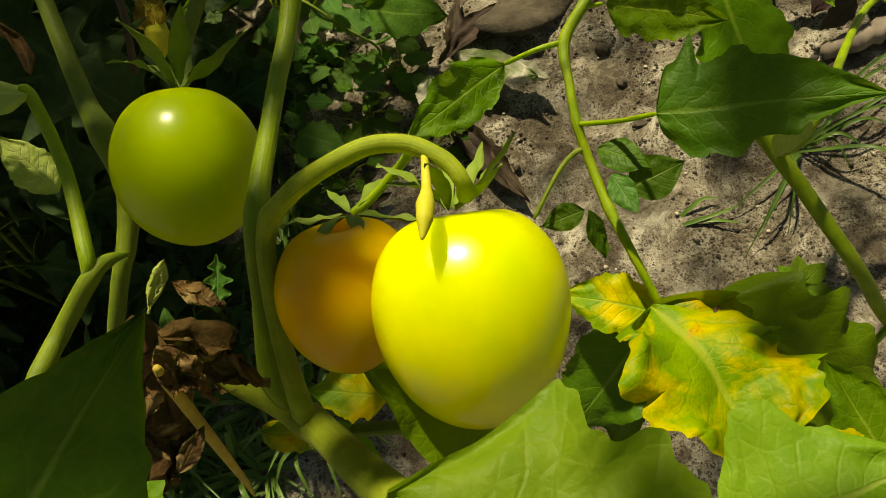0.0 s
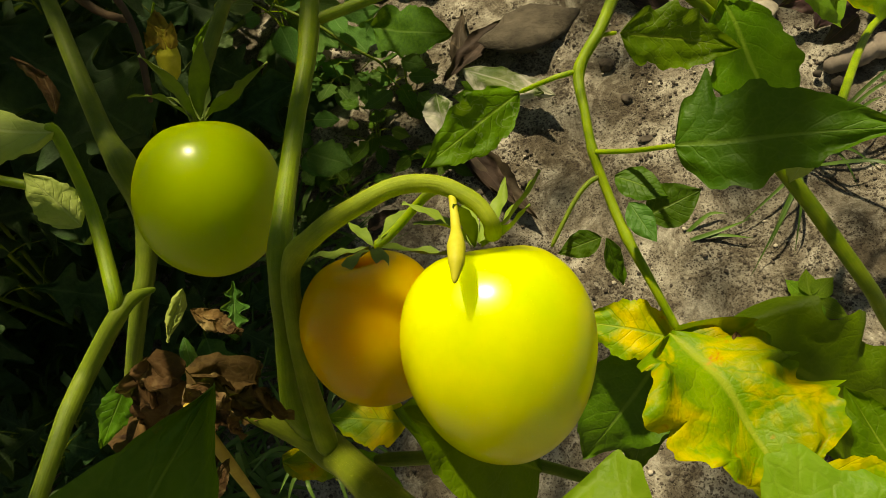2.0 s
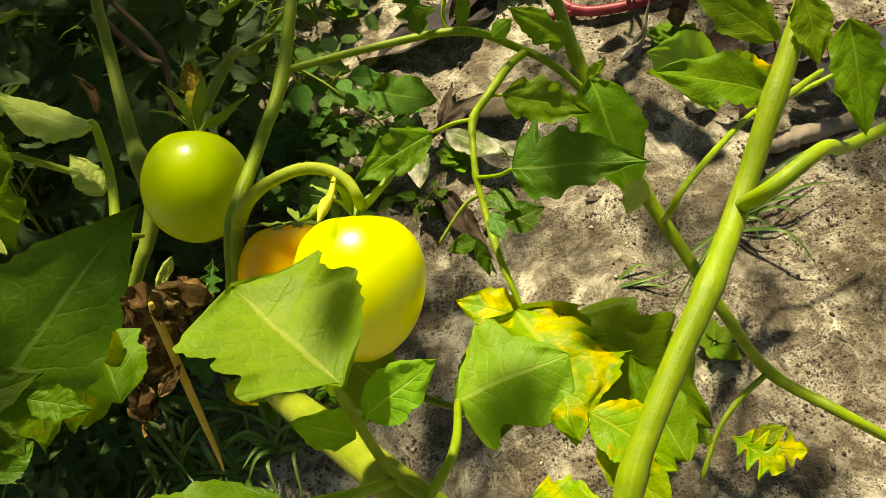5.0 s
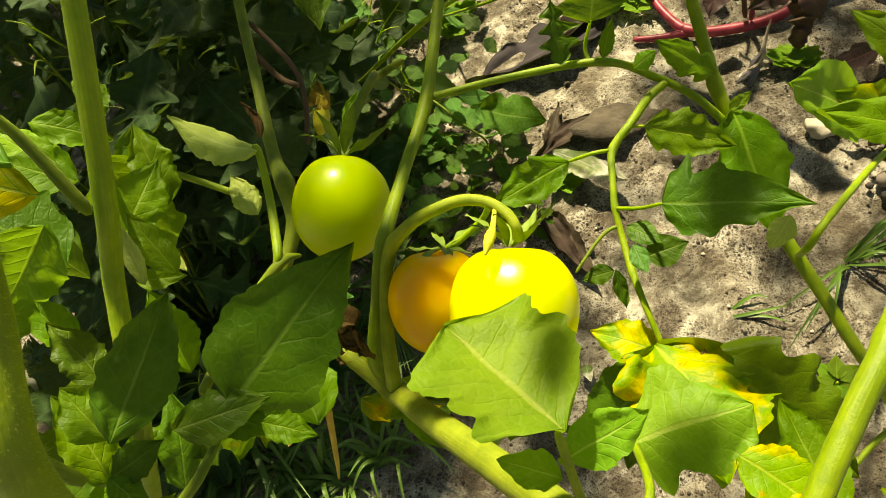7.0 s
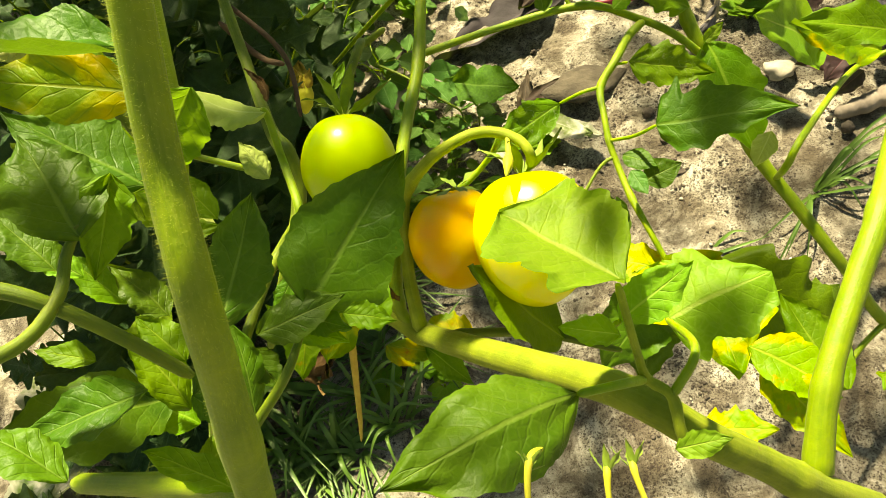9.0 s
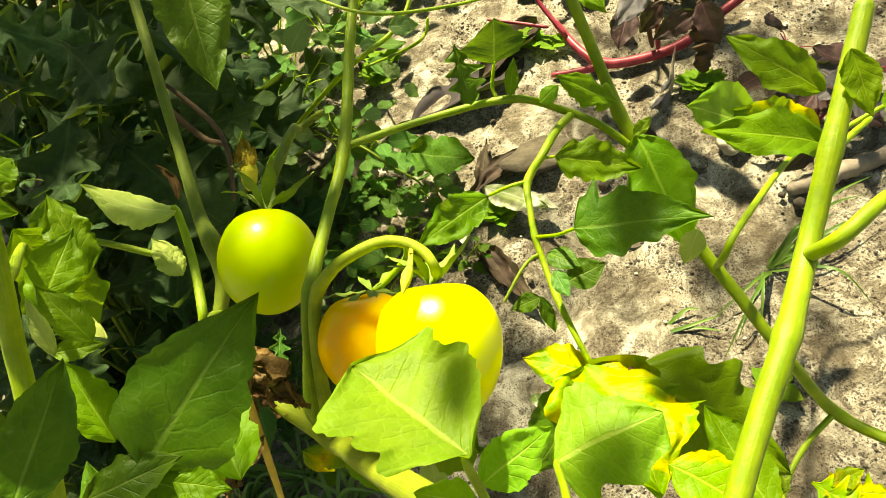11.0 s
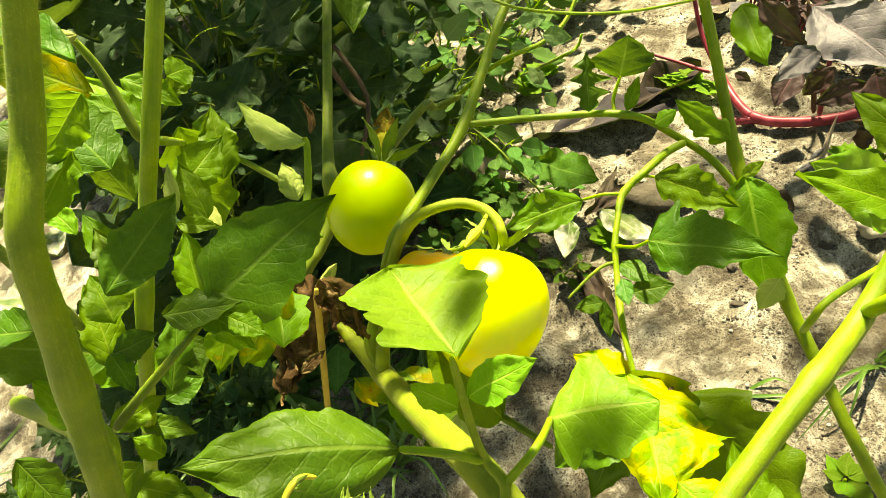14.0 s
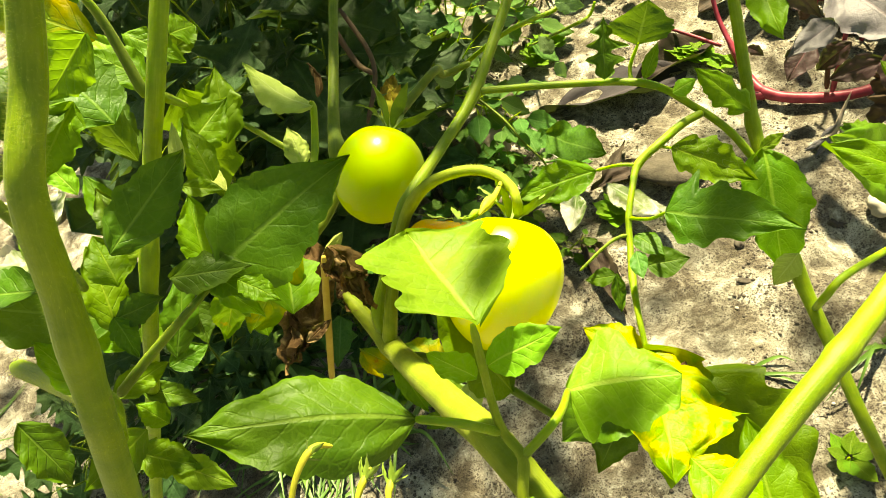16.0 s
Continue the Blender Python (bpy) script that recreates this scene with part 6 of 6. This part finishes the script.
chunk("wood_block", (-0.3203, 0.2310, 0.0051), 0.05, STRAW, "weathered broken block of wood on the soil", "wood", 3, 0.3, 1.2)
chunk("wood_chip", (0.0199, 0.0161, 0.0077), 0.008, CLOD, "dark wood chip on the soil", "wood", 5, 0.2, 0.5, 2.6)
chunk("wood_chip", (0.1159, 0.0910, 0.0440), 0.007, CLOD, "dark wood chip on the soil", "wood", 6, 0.5, 0.5, 2.2)
chunk("clod", (0.1625, 0.1112, 0.0574), 0.030, PEBBLE, "pale crumbly lump of soil", "clod", 8)
chunk("stone", (-0.0629, 0.1804, 0.0365), 0.058, STONE, "half-buried grey-brown stone in the soil", "stone", 9, 0.3, 0.38, 1.8)
v, f = tube_data([(0.1958, 0.0295, 0.0459), (0.2185, 0.0299, 0.0521), (0.2535, 0.0327, 0.0609), (0.3127, 0.0379, 0.0705)], (0.007, 0.010, 0.011, 0.009), 14, 40, 0.3)
tagged(mesh_ob("branch_piece", v, f, WOOD, (0.1984, 0.0327, 0.0430)), "grey weathered piece of branch on the soil", "wood")
for k, p in enumerate(((-0.1174, 0.2689, 0.0503), (-0.1720, 0.2419, 0.0338), (0.0039, 0.1096, 0.0295), (-0.1092, 0.0062, -0.0173), (0.0126, 0.0642, 0.0191), (-0.3091, 0.4727, 0.0707), (0.1886, 0.0283, 0.0402), (0.1103, 0.0917, 0.0432), (0.2015, 0.0098, 0.0375))):
    chunk("clod", p, 0.007 + 0.003 * (k % 3), CLOD, "dark crumbly clod of soil", "clod", 20 + k, k * 0.7, 0.8)


def grass_tuft(at, count, length, seed, width=0.0022, mat=None, lean=(0, 0)):
    rng = random.Random(seed)
    verts, faces = [], []
    x0, y0 = at[0], at[1]
    for k in range(count):
        a = rng.uniform(0, 2 * math.pi)
        d = Vector((math.cos(a) + lean[0], math.sin(a) + lean[1], 0)).normalized()
        ln = length * rng.uniform(0.5, 1.15)
        up = rng.uniform(0.1, 0.7)
        x, y = x0 + d.x * 0.012 * rng.random(), y0 + d.y * 0.012 * rng.random()
        p = Vector((x, y, ground_z(x, y) - 0.002))
        side = Vector((-d.y, d.x, rng.uniform(-0.3, 0.3))) * width * rng.uniform(0.6, 1.2)
        o = len(verts)
        n = 8
        for i in range(n + 1):
            f = i / n
            q = p + d * ln * f * (0.35 + 0.65 * f) + Vector((0, 0, ln * up * (f - 0.75 * f * f)))
            q.z = max(q.z, ground_z(q.x, q.y) + 0.003)
            w = 1 - f ** 2.2
            verts += [q - side * w, q + Vector((0, 0, -0.25 * width * w)), q + side * w]
        for i in range(n):
            for j in (0, 1):
                faces.append((o + 3 * i + j, o + 3 * i + j + 1, o + 3 * i + 4 + j, o + 3 * i + 3 + j))
    return verts, faces


def grass(tufts, label, mat):
    verts, faces = [], []
    for k, (at, count, length, width) in enumerate(tufts):
        v, f = grass_tuft(at, count, length, 300 + k * 7 + len(label), width)
        o = len(verts)
        verts += v
        faces += [tuple(i + o for i in q) for q in f]
    return tagged(mesh_ob("grass", verts, faces, mat), label, "grass", kind="stuff")


def long_blades(root, tips, width, label, rise=0.03, seed=1):
    """A tuft whose few long blades arch out from one root and lie over."""
    rng = random.Random(seed)
    root = Vector(root)
    verts, faces = [], []
    for tip in tips:
        tip = Vector(tip)
        p = root + Vector((rng.uniform(-0.006, 0.006), rng.uniform(-0.006, 0.006), -0.002))
        mid = p.lerp(tip, 0.5) + Vector((rng.uniform(-0.006, 0.006), rng.uniform(-0.006, 0.006), rise * rng.uniform(0.6, 1.3)))
        line = spline([p, mid, tip], 14)
        o = len(verts)
        for i, q in enumerate(line):
            tg = (line[min(i + 1, 14)] - line[max(i - 1, 0)]).normalized()
            side = tg.cross(Vector((rng.uniform(-0.05, 0.05), -0.4, 0.9))).normalized() * width * (1 - (i / 14) ** 2.4) * (0.55 + 0.45 * min(1, i / 3))
            verts += [q - side, q + Vector((0, 0, -0.3 * width)), q + side]
        for i in range(14):
            for k in (0, 1):
                faces.append((o + 3 * i + k, o + 3 * i + k + 1, o + 3 * i + 4 + k, o + 3 * i + 3 + k))
    return tagged(mesh_ob("grass_tuft", verts, faces, GRASS, root), label, "grass")


long_blades((0.1437, -0.0534, 0.0109), [(0.2657, -0.0048, 0.0553), (0.2699, -0.0327, 0.0466), (0.2209, -0.0258, 0.0525), (0.2238, -0.0597, 0.0284), (0.1786, -0.0954, 0.0090), (0.1872, -0.0435, 0.0420), (0.0622, -0.1466, -0.0246), (0.1003, -0.1048, -0.0070), (0.0847, -0.1270, -0.0155), (0.0671, -0.0978, -0.0109), (0.2213, -0.1250, 0.0087), (0.2776, 0.0079, 0.0712), (0.1697, -0.0473, 0.0380), (0.2369, -0.0467, 0.0414), (0.2003, -0.0807, 0.0167), (0.1056, -0.1360, -0.0143)], 0.0020, "sprawling tuft of green grass on the sandy soil", 0.028, 3)
long_blades((0.0239, -0.0910, -0.0198), [(0.0842, -0.0933, -0.0057), (0.0635, -0.0852, -0.0030), (0.0781, -0.1116, -0.0116)], 0.0020, "few fallen grass blades on the soil", 0.008, 4)
long_blades((-0.5346, -0.1513, -0.1325), [(-0.6149, -0.1207, -0.0755), (-0.6353, -0.1467, -0.1068), (-0.6296, -0.1713, -0.1333), (-0.5832, -0.1914, -0.1410), (-0.5431, -0.0865, -0.0226), (-0.5008, -0.1085, -0.0630), (-0.5798, -0.0992, -0.0428), (-0.4708, -0.1604, -0.1028), (-0.4959, -0.1916, -0.1259), (-0.5464, -0.1885, -0.1338), (-0.5854, -0.1512, -0.0889), (-0.4842, -0.1311, -0.0870), (-0.6423, -0.1153, -0.1103), (-0.5816, -0.1689, -0.1348)], 0.0055, "broad-bladed dark green grass clump in shade", 0.05, 5)
long_blades((-0.4262, -0.2155, -0.1306), [(-0.3608, -0.2056, -0.1062), (-0.3140, -0.2061, -0.0982), (-0.5103, -0.1780, -0.1248), (-0.4517, -0.1746, -0.0928), (-0.4233, -0.1679, -0.0861), (-0.3989, -0.2699, -0.1360), (-0.4669, -0.2579, -0.1446), (-0.3570, -0.2309, -0.1184), (-0.4238, -0.1921, -0.0821), (-0.4956, -0.2409, -0.1451)], 0.0034, "green grass clump on dark soil", 0.02, 6)
for k, p in enumerate(((-0.6751, 0.0554, -0.1025), (-0.6262, -0.0111, -0.1115), (-0.6880, -0.0462, -0.1315), (-0.6497, -0.0338, -0.1216), (-0.6984, 0.0311, -0.1130), (-0.7097, 0.0240, -0.1168), (-0.6007, -0.0215, -0.1098), (-0.3425, -0.1961, -0.1110), (-0.4008, -0.1530, -0.1097), (-0.3631, -0.2033, -0.1164), (-0.4832, -0.2007, -0.1366))):
    r = random.Random(900 + k)
    p = Vector(p)
    tips = []
    for j in range(9):
        a = j * 0.7 + r.uniform(-0.3, 0.3)
        q = p + Vector((math.cos(a), math.sin(a), 0)) * r.uniform(0.04, 0.10)
        tips.append((q.x, q.y, ground_z(q.x, q.y) + r.uniform(0.01, 0.05)))
    long_blades(p, tips, 0.0024, "sprawling tuft of green grass under the plants", 0.03, 40 + k)
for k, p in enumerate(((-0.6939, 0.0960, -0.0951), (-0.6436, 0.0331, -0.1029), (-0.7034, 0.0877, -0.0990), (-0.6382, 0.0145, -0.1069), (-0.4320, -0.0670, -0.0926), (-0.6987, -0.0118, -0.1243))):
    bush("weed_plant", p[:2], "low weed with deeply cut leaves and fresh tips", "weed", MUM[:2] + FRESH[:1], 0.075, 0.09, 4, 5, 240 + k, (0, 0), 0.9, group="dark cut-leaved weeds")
rng_g = random.Random(5)
low = [((-0.5551, -0.1213, -0.1282), 44, 0.20, 0.006), ((-0.6201, -0.1169, -0.1383), 24, 0.16, 0.005), ((-0.3984, -0.2210, -0.1272), 26, 0.08, 0.0028), ((-0.4545, -0.2407, -0.1421), 26, 0.08, 0.0028), ((-0.4416, -0.2145, -0.1330), 26, 0.08, 0.0025), ((-0.5323, -0.2060, -0.1465), 26, 0.08, 0.0025), ((-0.6705, 0.0004, -0.1162), 26, 0.10, 0.003), ((-0.6844, -0.0837, -0.1407), 26, 0.10, 0.003), ((-0.6273, -0.0932, -0.1333), 30, 0.10, 0.003)]
for k in range(46):
    x, y = rng_g.uniform(-1.3, -0.30), rng_g.uniform(-0.55, 0.25)
    if x < -0.78 and y > -0.3:
        continue
    low.append(((x, y, 0), 22, rng_g.uniform(0.06, 0.13), 0.0028))
grass(low, "dark low grass under the plants", GRASS)


def seedling(at, size, count, seed, mesh_list):
    rng = random.Random(seed)
    root = Vector(at)
    root.z = ground_z(root.x, root.y)
    top = thing("seedling", root, "tiny green seedling on the soil", "seedling", "seedlings")
    stem(top, "stem", [root - Vector((0, 0, 0.003)), root + Vector((0, 0, size * 0.4))], (size * 0.06, size * 0.05), STEM, sides=6)
    for k in range(count):
        a = 2 * math.pi * k / count + rng.uniform(-0.3, 0.3)
        d = Vector((math.cos(a), math.sin(a), 0.25))
        p = root + Vector((0, 0, size * 0.4 * rng.uniform(0.5, 1)))
        put_blade(top, "leaf", rng.choice(mesh_list), p + d * size * 0.1, p + d * size * rng.uniform(0.7, 1.1), Vector((0, -0.2, 1)))
    return top


SPROUT = [blade_mesh("leaf", ROUND, LEAF_SPROUT, 80 + k, arch=-0.05, wave=0.03, nu=14, nv=3, jag=0.4, notch=0.02) for k in range(2)]
seedling((0.1074, -0.1704, -0.0262), 0.012, 4, 1, ROUNDS)
for k, p in enumerate(((-0.0699, 0.4182, 0.0978), (-0.0572, 0.3965, 0.0943), (-0.0454, 0.4071, 0.0991), (-0.0332, 0.3859, 0.0957), (0.1495, 0.2226, 0.0844), (0.1574, 0.2122, 0.0831), (0.1669, 0.2159, 0.0857), (-0.2875, 0.4593, 0.0709), (-0.2857, 0.4168, 0.0600), (-0.2687, 0.4629, 0.0751), (-0.0099, 0.3695, 0.0954), (-0.2881, 0.4372, 0.0650), (-0.2687, 0.4553, 0.0731), (0.1506, 0.2178, 0.0834), (-0.1342, 0.1103, 0.0057), (-0.1280, 0.1192, 0.0091), (-0.1328, 0.1046, 0.0045), (-0.3104, -0.1435, -0.0916), (-0.2927, -0.1739, -0.0965), (-0.3606, -0.1587, -0.1043), (-0.3030, -0.1385, -0.0890), (0.1008, -0.1795, -0.0297))):
    seedling(p, 0.030 if k < 16 else 0.028, 8, 10 + k, SPROUT)


def crumbs():
    """Loose crumbs and grit on the soil, thicker in patches."""
    rng = random.Random(11)
    ball = bmesh.new()
    bmesh.ops.create_icosphere(ball, subdivisions=1, radius=1.0)
    ico = [v.co.copy() for v in ball.verts]
    tri = [tuple(v.index for v in f.verts) for f in ball.faces]
    ball.free()
    sets = {"dark": ([], []), "pale": ([], [])}
    made = 0
    while made < 34000:
        x, y = rng.uniform(-0.75, 0.6), rng.uniform(-0.35, 0.95)
        patch = noise.noise(Vector((x, y, 0)) * 11)
        if patch + rng.uniform(-0.25, 0.25) < 0.12:
            continue
        made += 1
        verts, faces = sets["pale" if rng.random() < 0.06 else "dark"]
        s = 0.0004 + 0.0021 * rng.random() ** 4
        z = ground_z(x, y) + 0.010 * noise.noise(Vector((x, y, 0)) * 7) + 0.006 * noise.noise(Vector((x, y, 0)) * 19 + Vector((3, 1, 0)))
        o = len(verts)
        k = [s * rng.uniform(0.7, 1.3) for _ in ico]
        verts += [(x + v.x * r, y + v.y * r, z + 0.25 * s + v.z * r * 0.6) for v, r in zip(ico, k)]
        faces += [tuple(i + o for i in f) for f in tri]
    tagged(mesh_ob("soil_crumbs", *sets["dark"], CLOD), "dark loose crumbs of soil", "soil", kind="stuff")
    tagged(mesh_ob("grit", *sets["pale"], PEBBLE), "pale grit on the soil", "grit", kind="stuff")


crumbs()


# ---- the plants' upper shoots and leaves, whose shade falls on the bed ----
def upper_leaves():
    rng = random.Random(21)
    roots = {"side": [], "main": []}
    shoots = (
        (side_plant, "side", [(-0.2670, -0.4675, 0.5172), (-0.25, -0.40, 0.72), (-0.40, -0.20, 0.95), (-0.55, 0.05, 1.10)]),
        (side_plant, "side", [(-0.3067, -0.3656, 0.4954), (-0.36, -0.26, 0.72), (-0.55, -0.12, 0.90), (-0.80, 0.05, 1.02)]),
        (side_plant, "side", [(-0.4420, 0.0723, 0.3873), (-0.48, 0.14, 0.55), (-0.56, 0.22, 0.80), (-0.60, 0.28, 1.05)]),
        (plant, "main", [(-0.2047, 0.0484, 0.4386), (-0.20, 0.10, 0.60), (-0.28, 0.16, 0.90), (-0.38, 0.25, 1.15)]),
        (plant, "main", [(-0.1000, -0.1015, 0.4326), (-0.11, -0.02, 0.70), (-0.10, 0.10, 1.00), (-0.15, 0.25, 1.30)]),
        (plant, "main", [(0.0357, -0.2506, 0.4048), (0.12, -0.10, 0.62), (0.16, 0.06, 0.95), (0.10, 0.25, 1.25)]),
        (plant, "main", [(0.12, -0.10, 0.62), (0.26, 0.10, 0.90), (0.22, 0.32, 1.15), (0.14, 0.50, 1.30)]),
    )
    for p, key, pts in shoots:
        stem(p, "stem", pts, (0.0045, 0.004, 0.003, 0.0018), STEM, sides=8)
        roots[key] += spline(pts, 24)[4:]
    twigs = {"side": ([], []), "main": ([], [])}

    def meets(q):
        f = (0.8 - q.z) / SUN_DIR.z
        return q.x + SUN_DIR.x * f, q.y + SUN_DIR.y * f

    # single leaves over the shaded fruit
    fixed = []
    fixed.append((Vector((-0.335, -0.160, 0.70)), Vector((0.65, 0.76, 0.05)), 0.068))
    # small leaflets high up: thin, even shade on two fruits and on the dark leaflet
    for cx, cy, rad, n in ((-0.484, 0.166, 0.044, 25), (-0.424, -0.067, 0.036, 14)):
        for k in range(n):
            a, r = k * 2.4, rad * math.sqrt((k + 0.5) / n)
            fixed.append((Vector((cx + r * math.cos(a), cy + r * math.sin(a), 1.25 + 0.004 * (k % 5))), Vector((math.cos(a * 1.7), math.sin(a * 1.7), -0.1)), 0.021))
    # leaves whose shade lies on the stems, on the dark leaflets and on half of each young leaf
    for x, y, z, up, ln in ((-0.267, -0.276, 0.292, 0.80, 0.05), (-0.2586, -0.218, 0.300, 0.84, 0.055), (-0.2458, -0.165, 0.318, 0.88, 0.05), (-0.236, -0.110, 0.350, 0.92, 0.05),
                            (-0.395, -0.080, 0.300, 0.86, 0.06), (-0.375, -0.143, 0.267, 0.82, 0.06), (-0.360, -0.190, 0.255, 0.78, 0.05), (-0.410, -0.030, 0.330, 0.90, 0.06), (-0.342, -0.245, 0.325, 0.74, 0.045),
                            (-0.178, -0.431, 0.400, 0.66, 0.030), (-0.128, -0.428, 0.329, 0.66, 0.034), (-0.268, -0.329, 0.219, 0.76, 0.05), (-0.240, -0.366, 0.249, 0.72, 0.055),
                            (-0.080, -0.283, 0.314, 0.80, 0.060), (-0.076, -0.285, 0.315, 0.84, 0.060), (-0.248, -0.399, 0.403, 0.70, 0.050), (-0.288, -0.445, 0.418, 0.72, 0.045), (-0.279, -0.497, 0.440, 0.70, 0.035), (-0.297, -0.500, 0.352, 0.72, 0.04), (-0.385, -0.455, 0.355, 0.70, 0.05), (-0.350, -0.471, 0.335, 0.66, 0.05), (-0.312, -0.484, 0.351, 0.68, 0.04)):
        at = Vector((x, y, z)) + SUN_DIR * ((up - z) / SUN_DIR.z)
        d = Vector((math.cos(len(fixed) * 2.4), math.sin(len(fixed) * 2.4), 0))
        fixed.append((at - d * ln * 0.5, d, ln))
    for k in range(3600):
        x, y, z = rng.uniform(-1.15, 0.35), rng.uniform(-0.45, 0.85), rng.uniform(0.68, 1.35)
        p = Vector((x, y, z))
        d = Vector((rng.uniform(-1, 1), rng.uniform(-1, 1), rng.uniform(-0.6, 0.2))).normalized()
        px, py = meets(p)
        left = px < -0.335
        ln = rng.uniform(0.06, 0.11) if left else rng.uniform(0.035, 0.075)
        if k >= len(fixed) and not left and z < 0.92:
            continue
        if k < len(fixed):
            left = True
        # the gap through which the sun reaches the yellow fruit and the young leaves
        if k >= len(fixed) and any((-0.325 < u < -0.06 and -0.40 < v < -0.165) or (-0.27 < u < -0.14 and v < -0.10) or math.hypot(u + 0.283, v + 0.138) < 0.040 or math.hypot(u + 0.40, v + 0.017) < 0.042 for u, v in (meets(p + d * ln * f) for f in (0, 0.25, 0.5, 0.75, 1))):
            continue
        if left and -0.78 < px < -0.5 and 0.02 < py < 0.36:
            keep = 0.13
        elif left:
            keep = (0.02 if py < 0.15 else 0.3) if px < -0.85 else 0.12 if px < -0.72 or py > 0.46 else (0.0 if py < -0.09 else (0.15 if px > -0.47 and py < 0.06 else 0.26))
        else:
            keep = 0.19 if py > -0.06 else 0.10
        if k >= len(fixed) and rng.random() > keep:
            continue
        if k < len(fixed):
            p, d, ln = fixed[k]
            d = d.normalized()
            left = True
        key = "side" if left else "main"
        near = min(roots[key], key=lambda q: (q - p).length_squared)
        if (near - p).length > 0.48:
            continue
        parent = side_plant if left else plant
        put_blade(parent, "leaf", rng.choice(GREENS if rng.random() < 0.6 else SHADY), p, p + d * ln, Vector((rng.uniform(-0.5, 0.5), rng.uniform(-0.5, 0.5), 1)))
        mid = near.lerp(p, 0.5) + Vector((0, 0, 0.03))
        v, f = tube_data([near, mid, p], (0.0011, 0.0007), 4, 5)
        o = len(twigs[key][0])
        twigs[key][0].extend(v)
        twigs[key][1].extend(tuple(i + o for i in q) for q in f)
    for key, parent in (("side", side_plant), ("main", plant)):
        tagged(under(mesh_ob("leaf_stalks", *twigs[key], STEM), parent), kind="stuff")


upper_leaves()
